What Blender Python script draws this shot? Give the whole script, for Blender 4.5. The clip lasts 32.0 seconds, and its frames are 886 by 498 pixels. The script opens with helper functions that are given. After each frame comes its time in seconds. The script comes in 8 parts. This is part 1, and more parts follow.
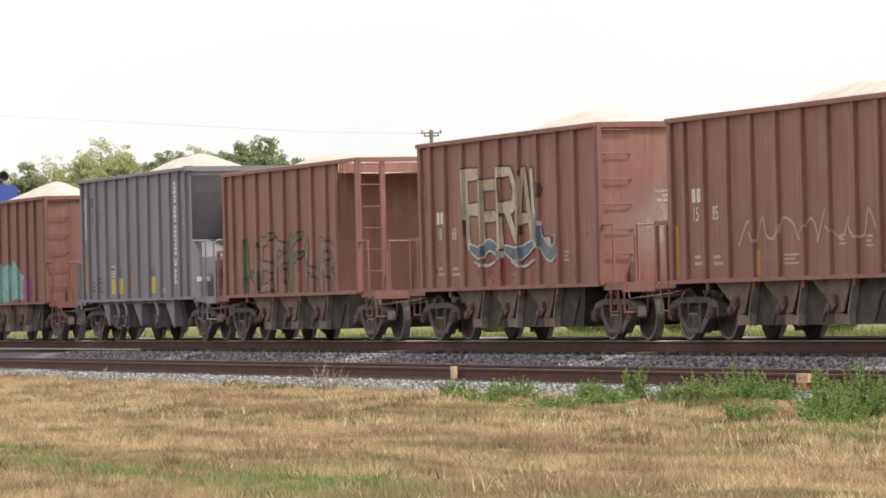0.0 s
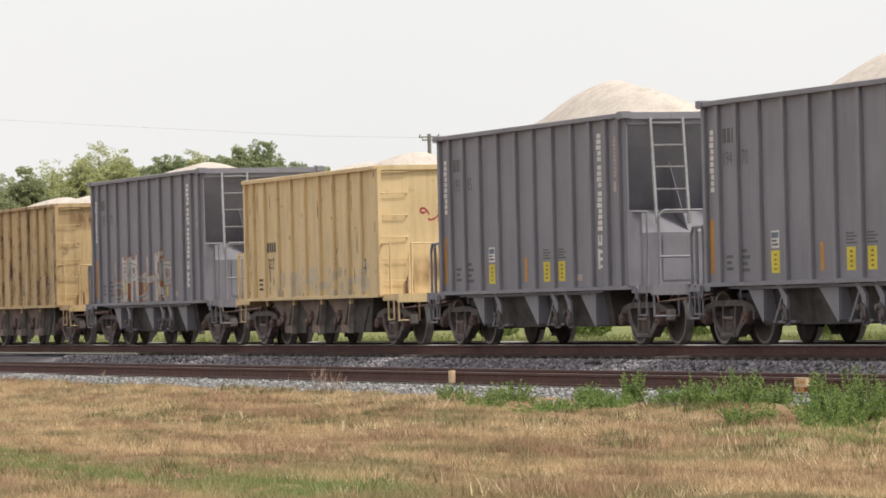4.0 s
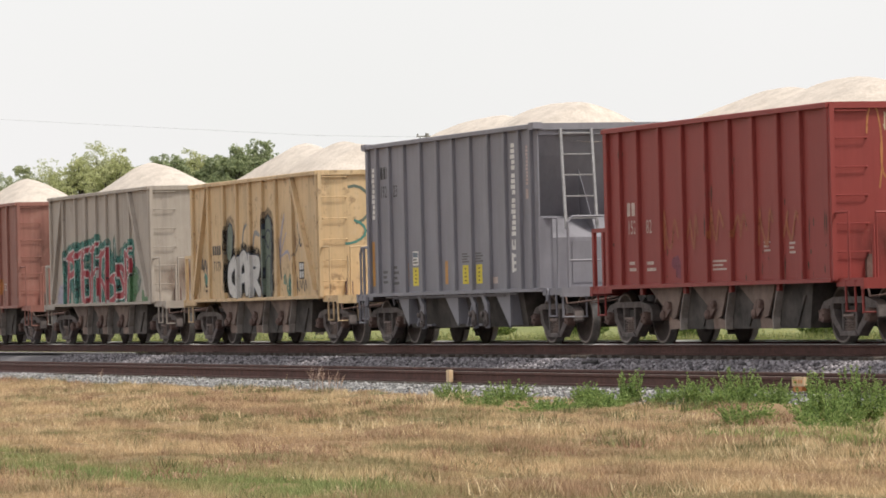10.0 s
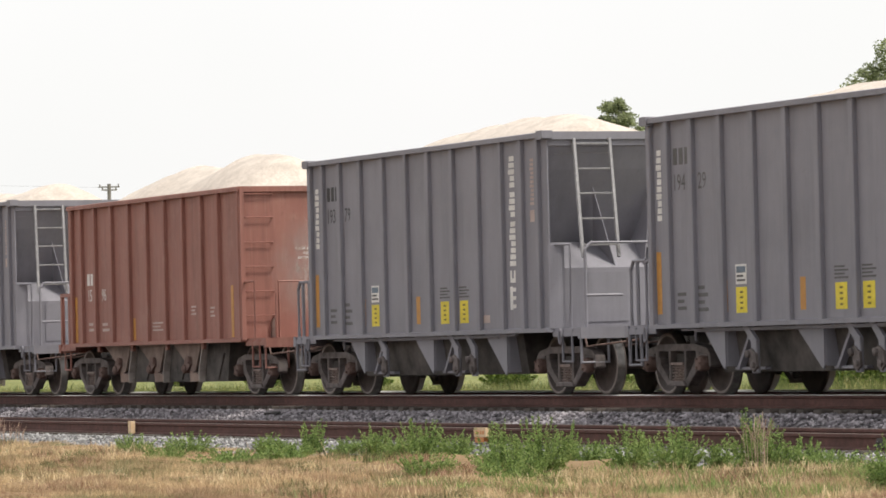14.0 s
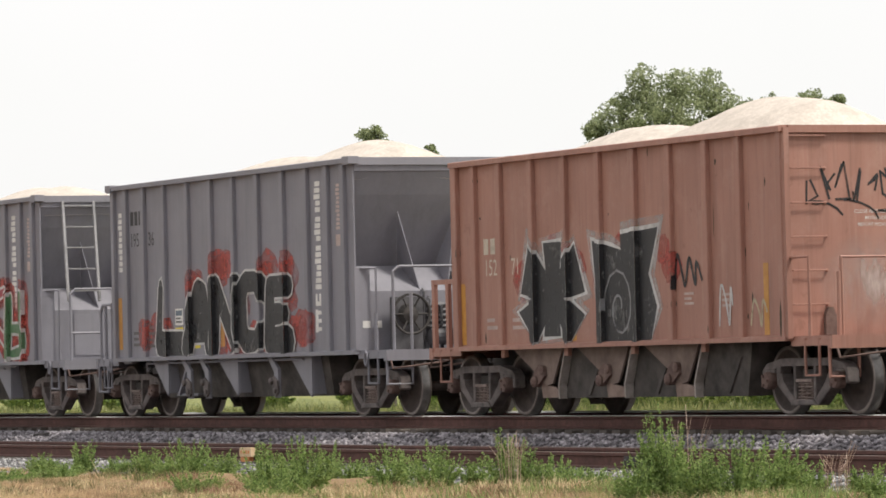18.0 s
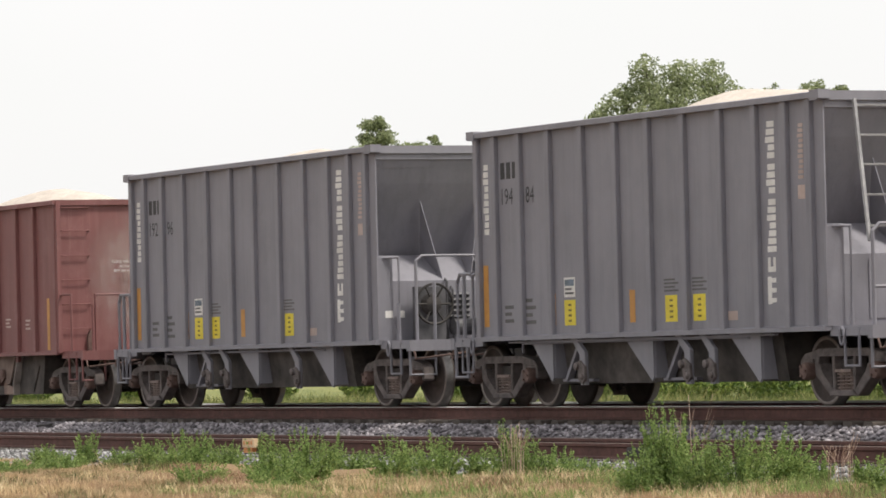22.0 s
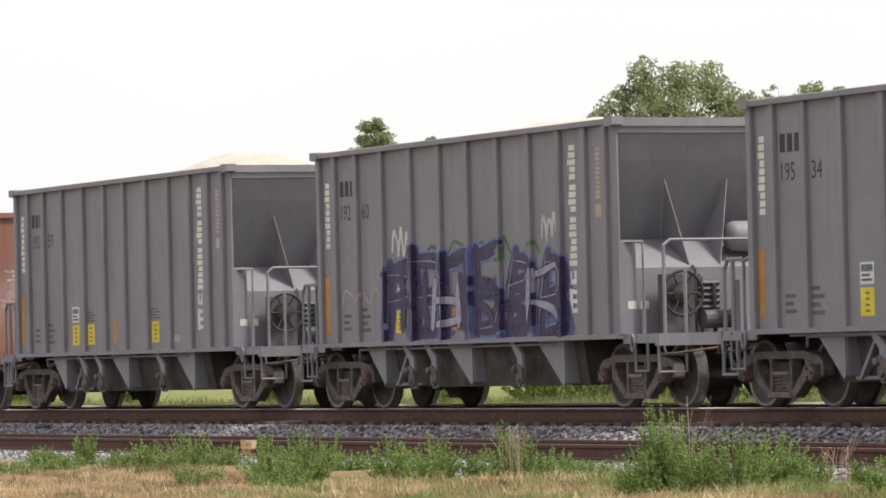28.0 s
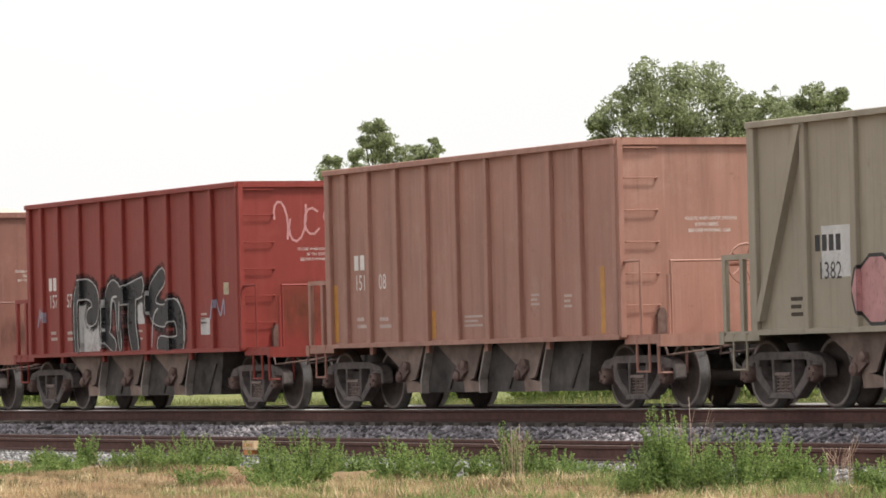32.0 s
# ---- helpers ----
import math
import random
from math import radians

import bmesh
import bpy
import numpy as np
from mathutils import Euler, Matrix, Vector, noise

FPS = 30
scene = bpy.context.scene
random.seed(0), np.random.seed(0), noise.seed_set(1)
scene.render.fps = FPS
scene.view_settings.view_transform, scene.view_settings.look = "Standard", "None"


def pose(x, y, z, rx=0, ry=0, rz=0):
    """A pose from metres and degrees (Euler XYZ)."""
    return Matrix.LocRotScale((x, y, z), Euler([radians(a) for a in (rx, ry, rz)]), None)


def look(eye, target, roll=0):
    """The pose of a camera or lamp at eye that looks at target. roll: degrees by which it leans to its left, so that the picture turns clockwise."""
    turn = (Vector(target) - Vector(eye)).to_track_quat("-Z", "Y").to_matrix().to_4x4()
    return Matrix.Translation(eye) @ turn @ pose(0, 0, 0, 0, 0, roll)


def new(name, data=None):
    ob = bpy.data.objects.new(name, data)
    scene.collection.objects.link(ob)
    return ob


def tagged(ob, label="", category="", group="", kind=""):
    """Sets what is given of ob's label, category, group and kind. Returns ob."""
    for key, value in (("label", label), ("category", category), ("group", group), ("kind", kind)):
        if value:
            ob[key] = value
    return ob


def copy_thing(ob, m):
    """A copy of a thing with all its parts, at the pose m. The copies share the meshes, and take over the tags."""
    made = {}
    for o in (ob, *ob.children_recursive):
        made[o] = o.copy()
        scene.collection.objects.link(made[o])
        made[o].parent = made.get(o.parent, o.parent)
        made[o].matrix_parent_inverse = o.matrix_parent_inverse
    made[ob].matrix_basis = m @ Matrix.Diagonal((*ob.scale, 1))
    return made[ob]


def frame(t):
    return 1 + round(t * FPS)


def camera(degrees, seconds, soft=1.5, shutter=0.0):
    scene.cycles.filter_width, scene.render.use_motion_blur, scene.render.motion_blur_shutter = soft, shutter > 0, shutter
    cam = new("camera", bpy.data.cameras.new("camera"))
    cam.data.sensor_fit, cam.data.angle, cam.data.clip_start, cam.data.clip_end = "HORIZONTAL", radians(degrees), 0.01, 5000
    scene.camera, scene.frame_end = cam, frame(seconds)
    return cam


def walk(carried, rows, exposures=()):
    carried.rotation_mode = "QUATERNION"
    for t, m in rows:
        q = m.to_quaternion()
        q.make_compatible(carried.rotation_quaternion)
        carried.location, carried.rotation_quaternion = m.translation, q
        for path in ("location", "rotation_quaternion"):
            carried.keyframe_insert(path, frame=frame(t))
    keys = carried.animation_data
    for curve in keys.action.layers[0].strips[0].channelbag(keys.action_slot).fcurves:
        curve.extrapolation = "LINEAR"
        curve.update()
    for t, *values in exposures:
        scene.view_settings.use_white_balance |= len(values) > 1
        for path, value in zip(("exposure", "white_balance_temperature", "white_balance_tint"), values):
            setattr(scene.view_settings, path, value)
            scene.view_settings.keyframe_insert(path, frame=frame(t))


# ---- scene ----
# The camera stands on the grass beside a double track and pans a little to the right.
LENS = 10.792
EYE_Z = 0.72
WALK = [
    # seconds, x, y, yaw, pitch, lean
    (0, -2.485, 1.225, 71.481, 0.675, 1.343),
    (0.5, -2.485, 1.225, 71.470, 0.685, 1.343),
    (1, -2.485, 1.225, 71.460, 0.696, 1.343),
    (1.5, -2.485, 1.225, 71.460, 0.706, 1.343),
    (2, -2.485, 1.225, 71.459, 0.716, 1.343),
    (2.5, -2.485, 1.225, 71.459, 0.716, 1.343),
    (3, -2.485, 1.225, 71.470, 0.716, 1.343),
    (3.5, -2.485, 1.225, 71.459, 0.727, 1.343),
    (5.5, -2.485, 1.225, 71.449, 0.706, 1.343),
    (6, -2.485, 1.225, 71.460, 0.696, 1.343),
    (6.5, -2.485, 1.225, 71.481, 0.685, 1.343),
    (7, -2.485, 1.225, 71.491, 0.696, 1.343),
    (7.5, -2.485, 1.225, 71.491, 0.717, 1.343),
    (8, -2.485, 1.225, 71.470, 0.716, 1.343),
    (8.5, -2.485, 1.225, 71.459, 0.727, 1.343),
    (9, -2.485, 1.225, 71.438, 0.716, 1.343),
    (9.5, -2.485, 1.225, 71.428, 0.716, 1.343),
    (10, -2.485, 1.225, 71.428, 0.716, 1.343),
    (10.5, -2.485, 1.225, 71.428, 0.727, 1.343),
    (11, -2.485, 1.225, 71.427, 0.737, 1.343),
    (11.5, -2.485, 1.225, 71.438, 0.716, 1.343),
    (12, -2.485, 1.225, 71.133, 0.721, 1.343),
    (12.5, -2.485, 1.225, 69.983, 0.718, 1.343),
    (13, -2.485, 1.225, 68.775, 0.785, 1.343),
    (13.5, -2.485, 1.225, 68.132, 0.899, 1.343),
    (14, -2.485, 1.225, 67.549, 1.248, 1.343),
    (14.5, -2.485, 1.225, 67.133, 1.467, 1.343),
    (15, -2.485, 1.225, 66.521, 1.561, 1.343),
    (15.5, -2.485, 1.225, 66.269, 1.600, 1.343),
    (17.5, 0.000, 0.000, 64.506, 1.467, 1.362),
    (18, 0.000, 0.000, 64.549, 1.460, 1.362),
    (18.5, 0.000, 0.000, 64.560, 1.432, 1.362),
    (19, 0.000, 0.000, 64.582, 1.415, 1.362),
    (19.5, 0.000, 0.000, 64.572, 1.404, 1.362),
    (20, 0.000, 0.000, 64.583, 1.393, 1.362),
    (20.5, 0.000, 0.000, 64.583, 1.371, 1.362),
    (21, 0.000, 0.000, 64.583, 1.371, 1.362),
    (21.5, 0.000, 0.000, 64.584, 1.350, 1.362),
    (22, 0.000, 0.000, 64.585, 1.350, 1.362),
    (22.5, 0.000, 0.000, 64.585, 1.339, 1.362),
    (23, 0.000, 0.000, 64.595, 1.339, 1.362),
    (23.5, 0.000, 0.000, 64.595, 1.360, 1.362),
    (24, 0.000, 0.000, 64.595, 1.360, 1.362),
    (24.5, 0.000, 0.000, 64.606, 1.371, 1.362),
    (25, 0.000, 0.000, 64.607, 1.360, 1.362),
    (25.5, 0.000, 0.000, 64.596, 1.360, 1.362),
    (27.5, 0.000, 0.000, 64.574, 1.390, 1.362),
    (28, 0.000, 0.000, 64.565, 1.369, 1.362),
    (28.5, 0.000, 0.000, 64.565, 1.357, 1.362),
    (29, 0.000, 0.000, 64.576, 1.358, 1.362),
    (29.5, 0.000, 0.000, 64.576, 1.347, 1.362),
    (30, 0.000, 0.000, 64.586, 1.358, 1.362),
    (30.5, 0.000, 0.000, 64.608, 1.358, 1.362),
    (31, 0.000, 0.000, 64.598, 1.347, 1.362),
    (31.5, 0.000, 0.000, 64.587, 1.357, 1.362),
    (32, 0.000, 0.000, 64.587, 1.378, 1.362),
]

cam = camera(LENS, 32.0, soft=1.7)
walk(cam, [(t, pose(x, y, EYE_Z, 90 + pitch, lean, yaw)) for t, x, y, yaw, pitch, lean in WALK],
     exposures=[(0, 0.06), (1, 0.0), (2, -0.12), (3, -0.15), (6, 0.0), (7, -0.05), (8, 0.0), (9, -0.16), (10, -0.1), (11, -0.05), (12, -0.17), (13, 0.0), (14, 0.02), (15, -0.12),
                (18, 0.02), (19, -0.04), (20, -0.18), (21, -0.15), (22, 0.0), (23, 0.06), (24, -0.04), (25, 0.06), (28, 0.06), (29, 0.08), (30, -0.15), (31, 0.0), (32, 0.07)])

# ---- light ----
world = bpy.data.worlds.new("hazy_sky")
world.use_nodes = True
scene.world = world
wn, wl = world.node_tree.nodes, world.node_tree.links
sky = wn.new("ShaderNodeTexSky")
sky.sky_type, sky.sun_disc = "NISHITA", False
SUN_DIR = Vector((0.41, 0.38, 0.90)).normalized()
sky.sun_elevation = math.asin(SUN_DIR.z)
sky.sun_rotation = math.atan2(SUN_DIR.x, SUN_DIR.y)
sky.air_density, sky.dust_density, sky.ozone_density = 1.0, 6.0, 1.0
haze = wn.new("ShaderNodeMix")
haze.data_type = "RGBA"
haze.inputs["Factor"].default_value = 0.82
veil = wn.new("ShaderNodeTexNoise")
veil.inputs["Scale"].default_value, veil.inputs["Detail"].default_value = 7.0, 3.0
thin = wn.new("ShaderNodeMix")
thin.data_type = "RGBA"
thin.inputs["A"].default_value, thin.inputs["B"].default_value = (7.9, 7.95, 7.75, 1), (8.75, 8.55, 8.6, 1)
wl.new(wn.new("ShaderNodeTexCoord").outputs["Generated"], veil.inputs["Vector"])
wl.new(veil.outputs["Fac"], thin.inputs["Factor"])
wl.new(thin.outputs["Result"], haze.inputs["B"])
wl.new(sky.outputs["Color"], haze.inputs["A"])
wl.new(haze.outputs["Result"], wn["Background"].inputs["Color"])
wn["Background"].inputs["Strength"].default_value = 0.138

sun = new("sun", bpy.data.lights.new("sun", "SUN"))
sun.data.energy, sun.data.angle, sun.data.color = 3.6, radians(12.0), (1.0, 0.95, 0.86)
sun.matrix_world = look((0, 0, 60), Vector((0, 0, 60)) - SUN_DIR)

# ---- plan ----
TRACK = 31.515          # middle of the main track; its rail tops are at z = 0
SIDING = TRACK - 4.17
RAIL2 = -0.355           # rail tops of the siding
GAUGE = 0.7525          # rail head middle from track middle


# ---- materials ----
def material(name):
    m = bpy.data.materials.new(name)
    m.use_nodes = True
    return m, m.node_tree.nodes, m.node_tree.links, m.node_tree.nodes["Principled BSDF"]


def coords(n, l, scale=(1, 1, 1), shift=True):
    """Object coordinates, shifted by the object's random number."""
    tc = n.new("ShaderNodeTexCoord")
    mp = n.new("ShaderNodeMapping")
    mp.inputs["Scale"].default_value = scale
    l.new(tc.outputs["Object"], mp.inputs["Vector"])
    if shift:
        info = n.new("ShaderNodeObjectInfo")
        mul = n.new("ShaderNodeMath")
        mul.operation = "MULTIPLY"
        mul.inputs[1].default_value = 53.0
        l.new(info.outputs["Random"], mul.inputs[0])
        l.new(mul.outputs[0], mp.inputs["Location"])
    return mp.outputs["Vector"]


def noise_tex(n, l, vec, scale, detail=4.0, rough=0.6):
    t = n.new("ShaderNodeTexNoise")
    t.inputs["Scale"].default_value = scale
    t.inputs["Detail"].default_value = detail
    t.inputs["Roughness"].default_value = rough
    l.new(vec, t.inputs["Vector"])
    return t.outputs["Fac"]


def ramp(n, l, fac, a, b):
    r = n.new("ShaderNodeMapRange")
    r.inputs["From Min"].default_value, r.inputs["From Max"].default_value = a, b
    l.new(fac, r.inputs["Value"])
    return r.outputs["Result"]


def mixc(n, l, fac, a, b, mode="MIX"):
    m = n.new("ShaderNodeMix")
    m.data_type, m.blend_type = "RGBA", mode
    for sock, v in ((m.inputs["A"], a), (m.inputs["B"], b)):
        if isinstance(v, (tuple, list)):
            sock.default_value = (*v[:3], 1)
        else:
            l.new(v, sock)
    if isinstance(fac, float):
        m.inputs["Factor"].default_value = fac
    else:
        l.new(fac, m.inputs["Factor"])
    return m.outputs["Result"]


def bump(n, l, fac, strength, dist, bsdf):
    b = n.new("ShaderNodeBump")
    b.inputs["Strength"].default_value, b.inputs["Distance"].default_value = strength, dist
    l.new(fac, b.inputs["Height"])
    l.new(b.outputs["Normal"], bsdf.inputs["Normal"])


def tone(c, k):
    return tuple(min(1.0, v * k) for v in c)


def paint(name, col, rust=0.35, streak=0.35, fade=0.3, rust_col=(0.085, 0.030, 0.014), rough=0.62, pale=(0.42, 0.38, 0.34), drawn=1.0):
    """Weathered paint on steel: run-down streaks, faded patches and rust spots."""
    m, n, l, b = material(name)
    v = coords(n, l)
    vs = coords(n, l, (2.6, 2.6, 0.22))
    big = noise_tex(n, l, v, 0.7, 3)
    fine = noise_tex(n, l, v, 9.0, 5)
    run = noise_tex(n, l, vs, 1.6, 4)
    c = mixc(n, l, ramp(n, l, big, 0.3, 0.7), tone(col, 1 - 0.25 * fade), tone(col, 1 + 0.25 * fade))
    c = mixc(n, l, mul_node(n, l, ramp(n, l, run, 0.52, 0.78), streak * 0.8), c, tone(col, 0.5))
    c = mixc(n, l, mul_node(n, l, ramp(n, l, run, 0.47, 0.25), fade * 0.40), c, pale)
    fine_run = noise_tex(n, l, coords(n, l, (9.0, 9.0, 0.35)), 1.4, 3, 0.7)
    c = mixc(n, l, mul_node(n, l, ramp(n, l, fine_run, 0.55, 0.75), streak * 0.7), c, tone(col, 0.62))
    c = mixc(n, l, mul_node(n, l, ramp(n, l, fine_run, 0.42, 0.25), fade * 0.55), c, pale)
    film = noise_tex(n, l, v, 1.7, 6, 0.75)
    c = mixc(n, l, mul_node(n, l, ramp(n, l, film, 0.52, 0.72), fade * 0.5), c, pale)
    spots = noise_tex(n, l, coords(n, l, (1 / drawn, 1 / drawn, drawn)) if drawn < 1 else v, 3.2, 8, 0.72)
    c = mixc(n, l, mul_node(n, l, ramp(n, l, spots, 0.66 - 0.28 * rust, 0.72 - 0.22 * rust), min(1.0, rust * 1.6)), c, mixc(n, l, ramp(n, l, fine, 0.35, 0.65), tone(rust_col, 0.55), tone(rust_col, 1.25)))
    speck = noise_tex(n, l, v, 26.0, 4, 0.7)
    c = mixc(n, l, mul_node(n, l, fine, 0.25), c, tone(col, 0.7))
    c = mixc(n, l, mul_node(n, l, ramp(n, l, speck, 0.60, 0.78), 0.25 + 0.4 * streak), c, tone(col, 0.45))
    l.new(c, b.inputs["Base Color"])
    b.inputs["Roughness"].default_value = rough
    bump(n, l, spots, 0.25, 0.01, b)
    return m


def mul_node(n, l, a, k):
    m = n.new("ShaderNodeMath")
    m.operation = "MULTIPLY"
    l.new(a, m.inputs[0])
    m.inputs[1].default_value = k
    return m.outputs[0]


def plain(name, a, b2, scale=6.0, rough=0.7, metal=0.0, bumps=0.15, shift=True):
    m, n, l, b = material(name)
    v = coords(n, l, shift=shift)
    f1, f2 = noise_tex(n, l, v, scale, 6, 0.65), noise_tex(n, l, v, scale * 0.17, 3)
    c = mixc(n, l, ramp(n, l, f1, 0.3, 0.7), a, b2)
    c = mixc(n, l, mul_node(n, l, ramp(n, l, f2, 0.4, 0.75), 0.5), c, tone(a, 0.6))
    l.new(c, b.inputs["Base Color"])
    b.inputs["Roughness"].default_value, b.inputs["Metallic"].default_value = rough, metal
    bump(n, l, f1, bumps, 0.02, b)
    return m


def island(name, stops, rough=0.8, patch=None, translucent=0.0):
    """Colour by piece, for heaps of stones, blades and leaves; patch mixes a second ramp in by place."""
    m, n, l, b = material(name)
    g = n.new("ShaderNodeNewGeometry")
    r = n.new("ShaderNodeValToRGB")
    els = r.color_ramp.elements
    while len(els) < len(stops):
        els.new(0.5)
    for e, (p, c) in zip(els, stops):
        e.position, e.color = p, (*c, 1)
    l.new(g.outputs["Random Per Island"], r.inputs["Fac"])
    c = r.outputs["Color"]
    if patch:
        v = coords(n, l, patch[2], shift=False)
        f = noise_tex(n, l, v, 1.0, 4, 0.65)
        c = mixc(n, l, ramp(n, l, f, *patch[1]), c, mixc(n, l, g.outputs["Random Per Island"], patch[0][0], patch[0][1]))
    l.new(c, b.inputs["Base Color"])
    b.inputs["Roughness"].default_value = rough
    if translucent:
        tr = n.new("ShaderNodeBsdfTranslucent")
        mx = n.new("ShaderNodeMixShader")
        mx.inputs["Fac"].default_value = translucent
        l.new(c, tr.inputs["Color"])
        l.new(b.outputs["BSDF"], mx.inputs[1])
        l.new(tr.outputs["BSDF"], mx.inputs[2])
        l.new(mx.outputs["Shader"], n["Material Output"].inputs["Surface"])
    return m


# Grimy steel, its colour lowered further to deepen the shadow under the cars.
STEEL_DARK = plain("grimy_steel_with_shade", (0.022, 0.019, 0.018), (0.058, 0.050, 0.046), 5, 0.75)
TRUCK = plain("dusty_cast_steel", (0.064, 0.053, 0.051), (0.205, 0.172, 0.164), 6, 0.8, bumps=0.3)
# Dusty steel whose base colour also holds the deep shade under the bodies.
HOPPER_DUST_SHADE = plain("dusty_steel_with_shade", (0.013, 0.011, 0.010), (0.125, 0.107, 0.097), 2.0, 0.85)
RIM = plain("worn_wheel_rim", (0.165, 0.135, 0.123), (0.300, 0.258, 0.237), 5, 0.55, 0.3)
WHEEL = plain("rust_brown_wheel", (0.036, 0.026, 0.022), (0.090, 0.066, 0.058), 6, 0.7)
WING = plain("dust_caked_steel", (0.150, 0.100, 0.082), (0.330, 0.245, 0.205), 3.0, 0.9)
LIP = plain("stone_whitened_steel", (0.20, 0.168, 0.150), (0.42, 0.375, 0.345), 4, 0.9)
GREASY = plain("greasy_grey_steel", (0.050, 0.049, 0.053), (0.135, 0.130, 0.138), 4, 0.6)
WING_DARK = plain("grime_caked_steel", (0.115, 0.081, 0.068), (0.277, 0.209, 0.178), 2.6, 0.9, bumps=0.3)
LATCH = plain("rusty_latch_steel", (0.09, 0.050, 0.042), (0.20, 0.135, 0.115), 7, 0.8)
TREAD = plain("polished_tread", (0.10, 0.092, 0.088), (0.19, 0.18, 0.172), 9, 0.35, 0.6, 0.03)
SPRING = plain("spring_steel", (0.16, 0.115, 0.10), (0.30, 0.235, 0.21), 12, 0.7)
RAIL_SIDE = plain("rusty_rail", (0.068, 0.029, 0.023), (0.137, 0.060, 0.048), 9, 0.85)
# The near-white base colour stands in for sky reflected along the worn heads.
RAIL_HEAD = plain("worn_rail_head_with_sheen", (0.80, 0.79, 0.76), (0.92, 0.90, 0.87), 4, 0.3, 0.12, 0.02)
RAIL_HEAD2 = plain("dull_rail_head", (0.060, 0.038, 0.032), (0.13, 0.09, 0.075), 5, 0.7)
TIE = plain("creosote_tie", (0.05, 0.04, 0.033), (0.12, 0.10, 0.085), 7, 0.9)
BALLAST = plain("ballast_bed", (0.102, 0.094, 0.099), (0.222, 0.206, 0.215), 14, 0.95, bumps=0.5)
WHITE = plain("white_lettering", (0.62, 0.60, 0.57), (0.74, 0.72, 0.70), 8, 0.6)
BLACK = plain("black_lettering", (0.015, 0.015, 0.017), (0.035, 0.034, 0.035), 8, 0.6)
FADED = plain("faded_lettering", (0.40, 0.30, 0.27), (0.52, 0.42, 0.38), 8, 0.7)
GREYMARK = plain("grey_lettering", (0.085, 0.082, 0.082), (0.13, 0.125, 0.125), 8, 0.7)
YELLOWTAG = plain("yellow_placard", (0.62, 0.50, 0.03), (0.78, 0.63, 0.06), 8, 0.6)
ORANGETAG = plain("reflective_strip", (0.42, 0.19, 0.035), (0.55, 0.27, 0.05), 8, 0.5)
TAGPRINT = plain("dark_olive_print", (0.16, 0.13, 0.03), (0.24, 0.19, 0.04), 9, 0.7)
GALV = plain("bare_rung_steel", (0.25, 0.245, 0.25), (0.38, 0.37, 0.375), 9, 0.5, 0.4)

GREY = paint("grey_car_paint", (0.221, 0.214, 0.242), 0.08, 0.38, 0.5, pale=(0.29, 0.285, 0.31))
BROWN = paint("brown_car_paint", (0.275, 0.124, 0.096), 0.16, 0.8, 0.5, pale=(0.46, 0.33, 0.28))
BROWN2 = paint("red_brown_car_paint", (0.271, 0.114, 0.089), 0.16, 0.8, 0.45, pale=(0.46, 0.31, 0.26))
ORANGE_BROWN = paint("orange_brown_car_paint", (0.348, 0.174, 0.132), 0.16, 0.8, 0.45, pale=(0.52, 0.37, 0.31))
DARK_RED = paint("dark_red_car_paint", (0.246, 0.036, 0.031), 0.12, 0.3, 0.25, pale=(0.32, 0.1, 0.08))
RED = paint("red_car_paint", (0.234, 0.031, 0.023), 0.10, 0.35, 0.3, pale=(0.4, 0.12, 0.09))
BROWN3 = paint("dull_brown_car_paint", (0.221, 0.096, 0.074), 0.16, 0.8, 0.4, pale=(0.40, 0.27, 0.22))
MAROON = paint("maroon_car_paint", (0.194, 0.076, 0.073), 0.10, 0.5, 0.45, pale=(0.36, 0.22, 0.21))
YELLOW = paint("yellow_car_paint", (0.593, 0.423, 0.241), 0.34, 0.85, 0.55, pale=(0.60, 0.52, 0.40))
YELLOW_WORN = paint("worn_yellow_car_paint", (0.507, 0.363, 0.186), 0.36, 0.95, 0.6, (0.075, 0.040, 0.02), pale=(0.6, 0.52, 0.38))
CREAM = paint("cream_yellow_car_paint", (0.692, 0.524, 0.288), 0.22, 0.75, 0.5, pale=(0.66, 0.56, 0.4))
RUSTY = paint("rusted_through_car_paint", (0.44, 0.285, 0.145), 1.30, 0.5, 0.12, (0.165, 0.048, 0.020), drawn=0.5)
RUST_POST = paint("rust_streaked_post_paint", (0.46, 0.315, 0.155), 0.62, 0.9, 0.4, (0.10, 0.042, 0.02), pale=(0.52, 0.42, 0.28), drawn=0.6)
TAN_GREY = paint("tan_grey_car_paint", (0.375, 0.328, 0.285), 0.18, 0.85, 0.6, pale=(0.48, 0.44, 0.39))
PALE_GREEN = paint("pale_grey_green_car_paint", (0.312, 0.272, 0.210), 0.14, 0.7, 0.4, pale=(0.42, 0.40, 0.34))
LOCO_BLUE = paint("blue_locomotive_paint", (0.045, 0.09, 0.36), 0.03, 0.2, 0.2, pale=(0.2, 0.22, 0.4))


# ---- mesh tools ----
def box(bm, x0, x1, y0, y1, z0, z1):
    v = [bm.verts.new(p) for p in ((x0, y0, z0), (x1, y0, z0), (x1, y1, z0), (x0, y1, z0), (x0, y0, z1), (x1, y0, z1), (x1, y1, z1), (x0, y1, z1))]
    for f in ((3, 2, 1, 0), (4, 5, 6, 7), (0, 1, 5, 4), (1, 2, 6, 5), (2, 3, 7, 6), (3, 0, 4, 7)):
        bm.faces.new([v[i] for i in f])


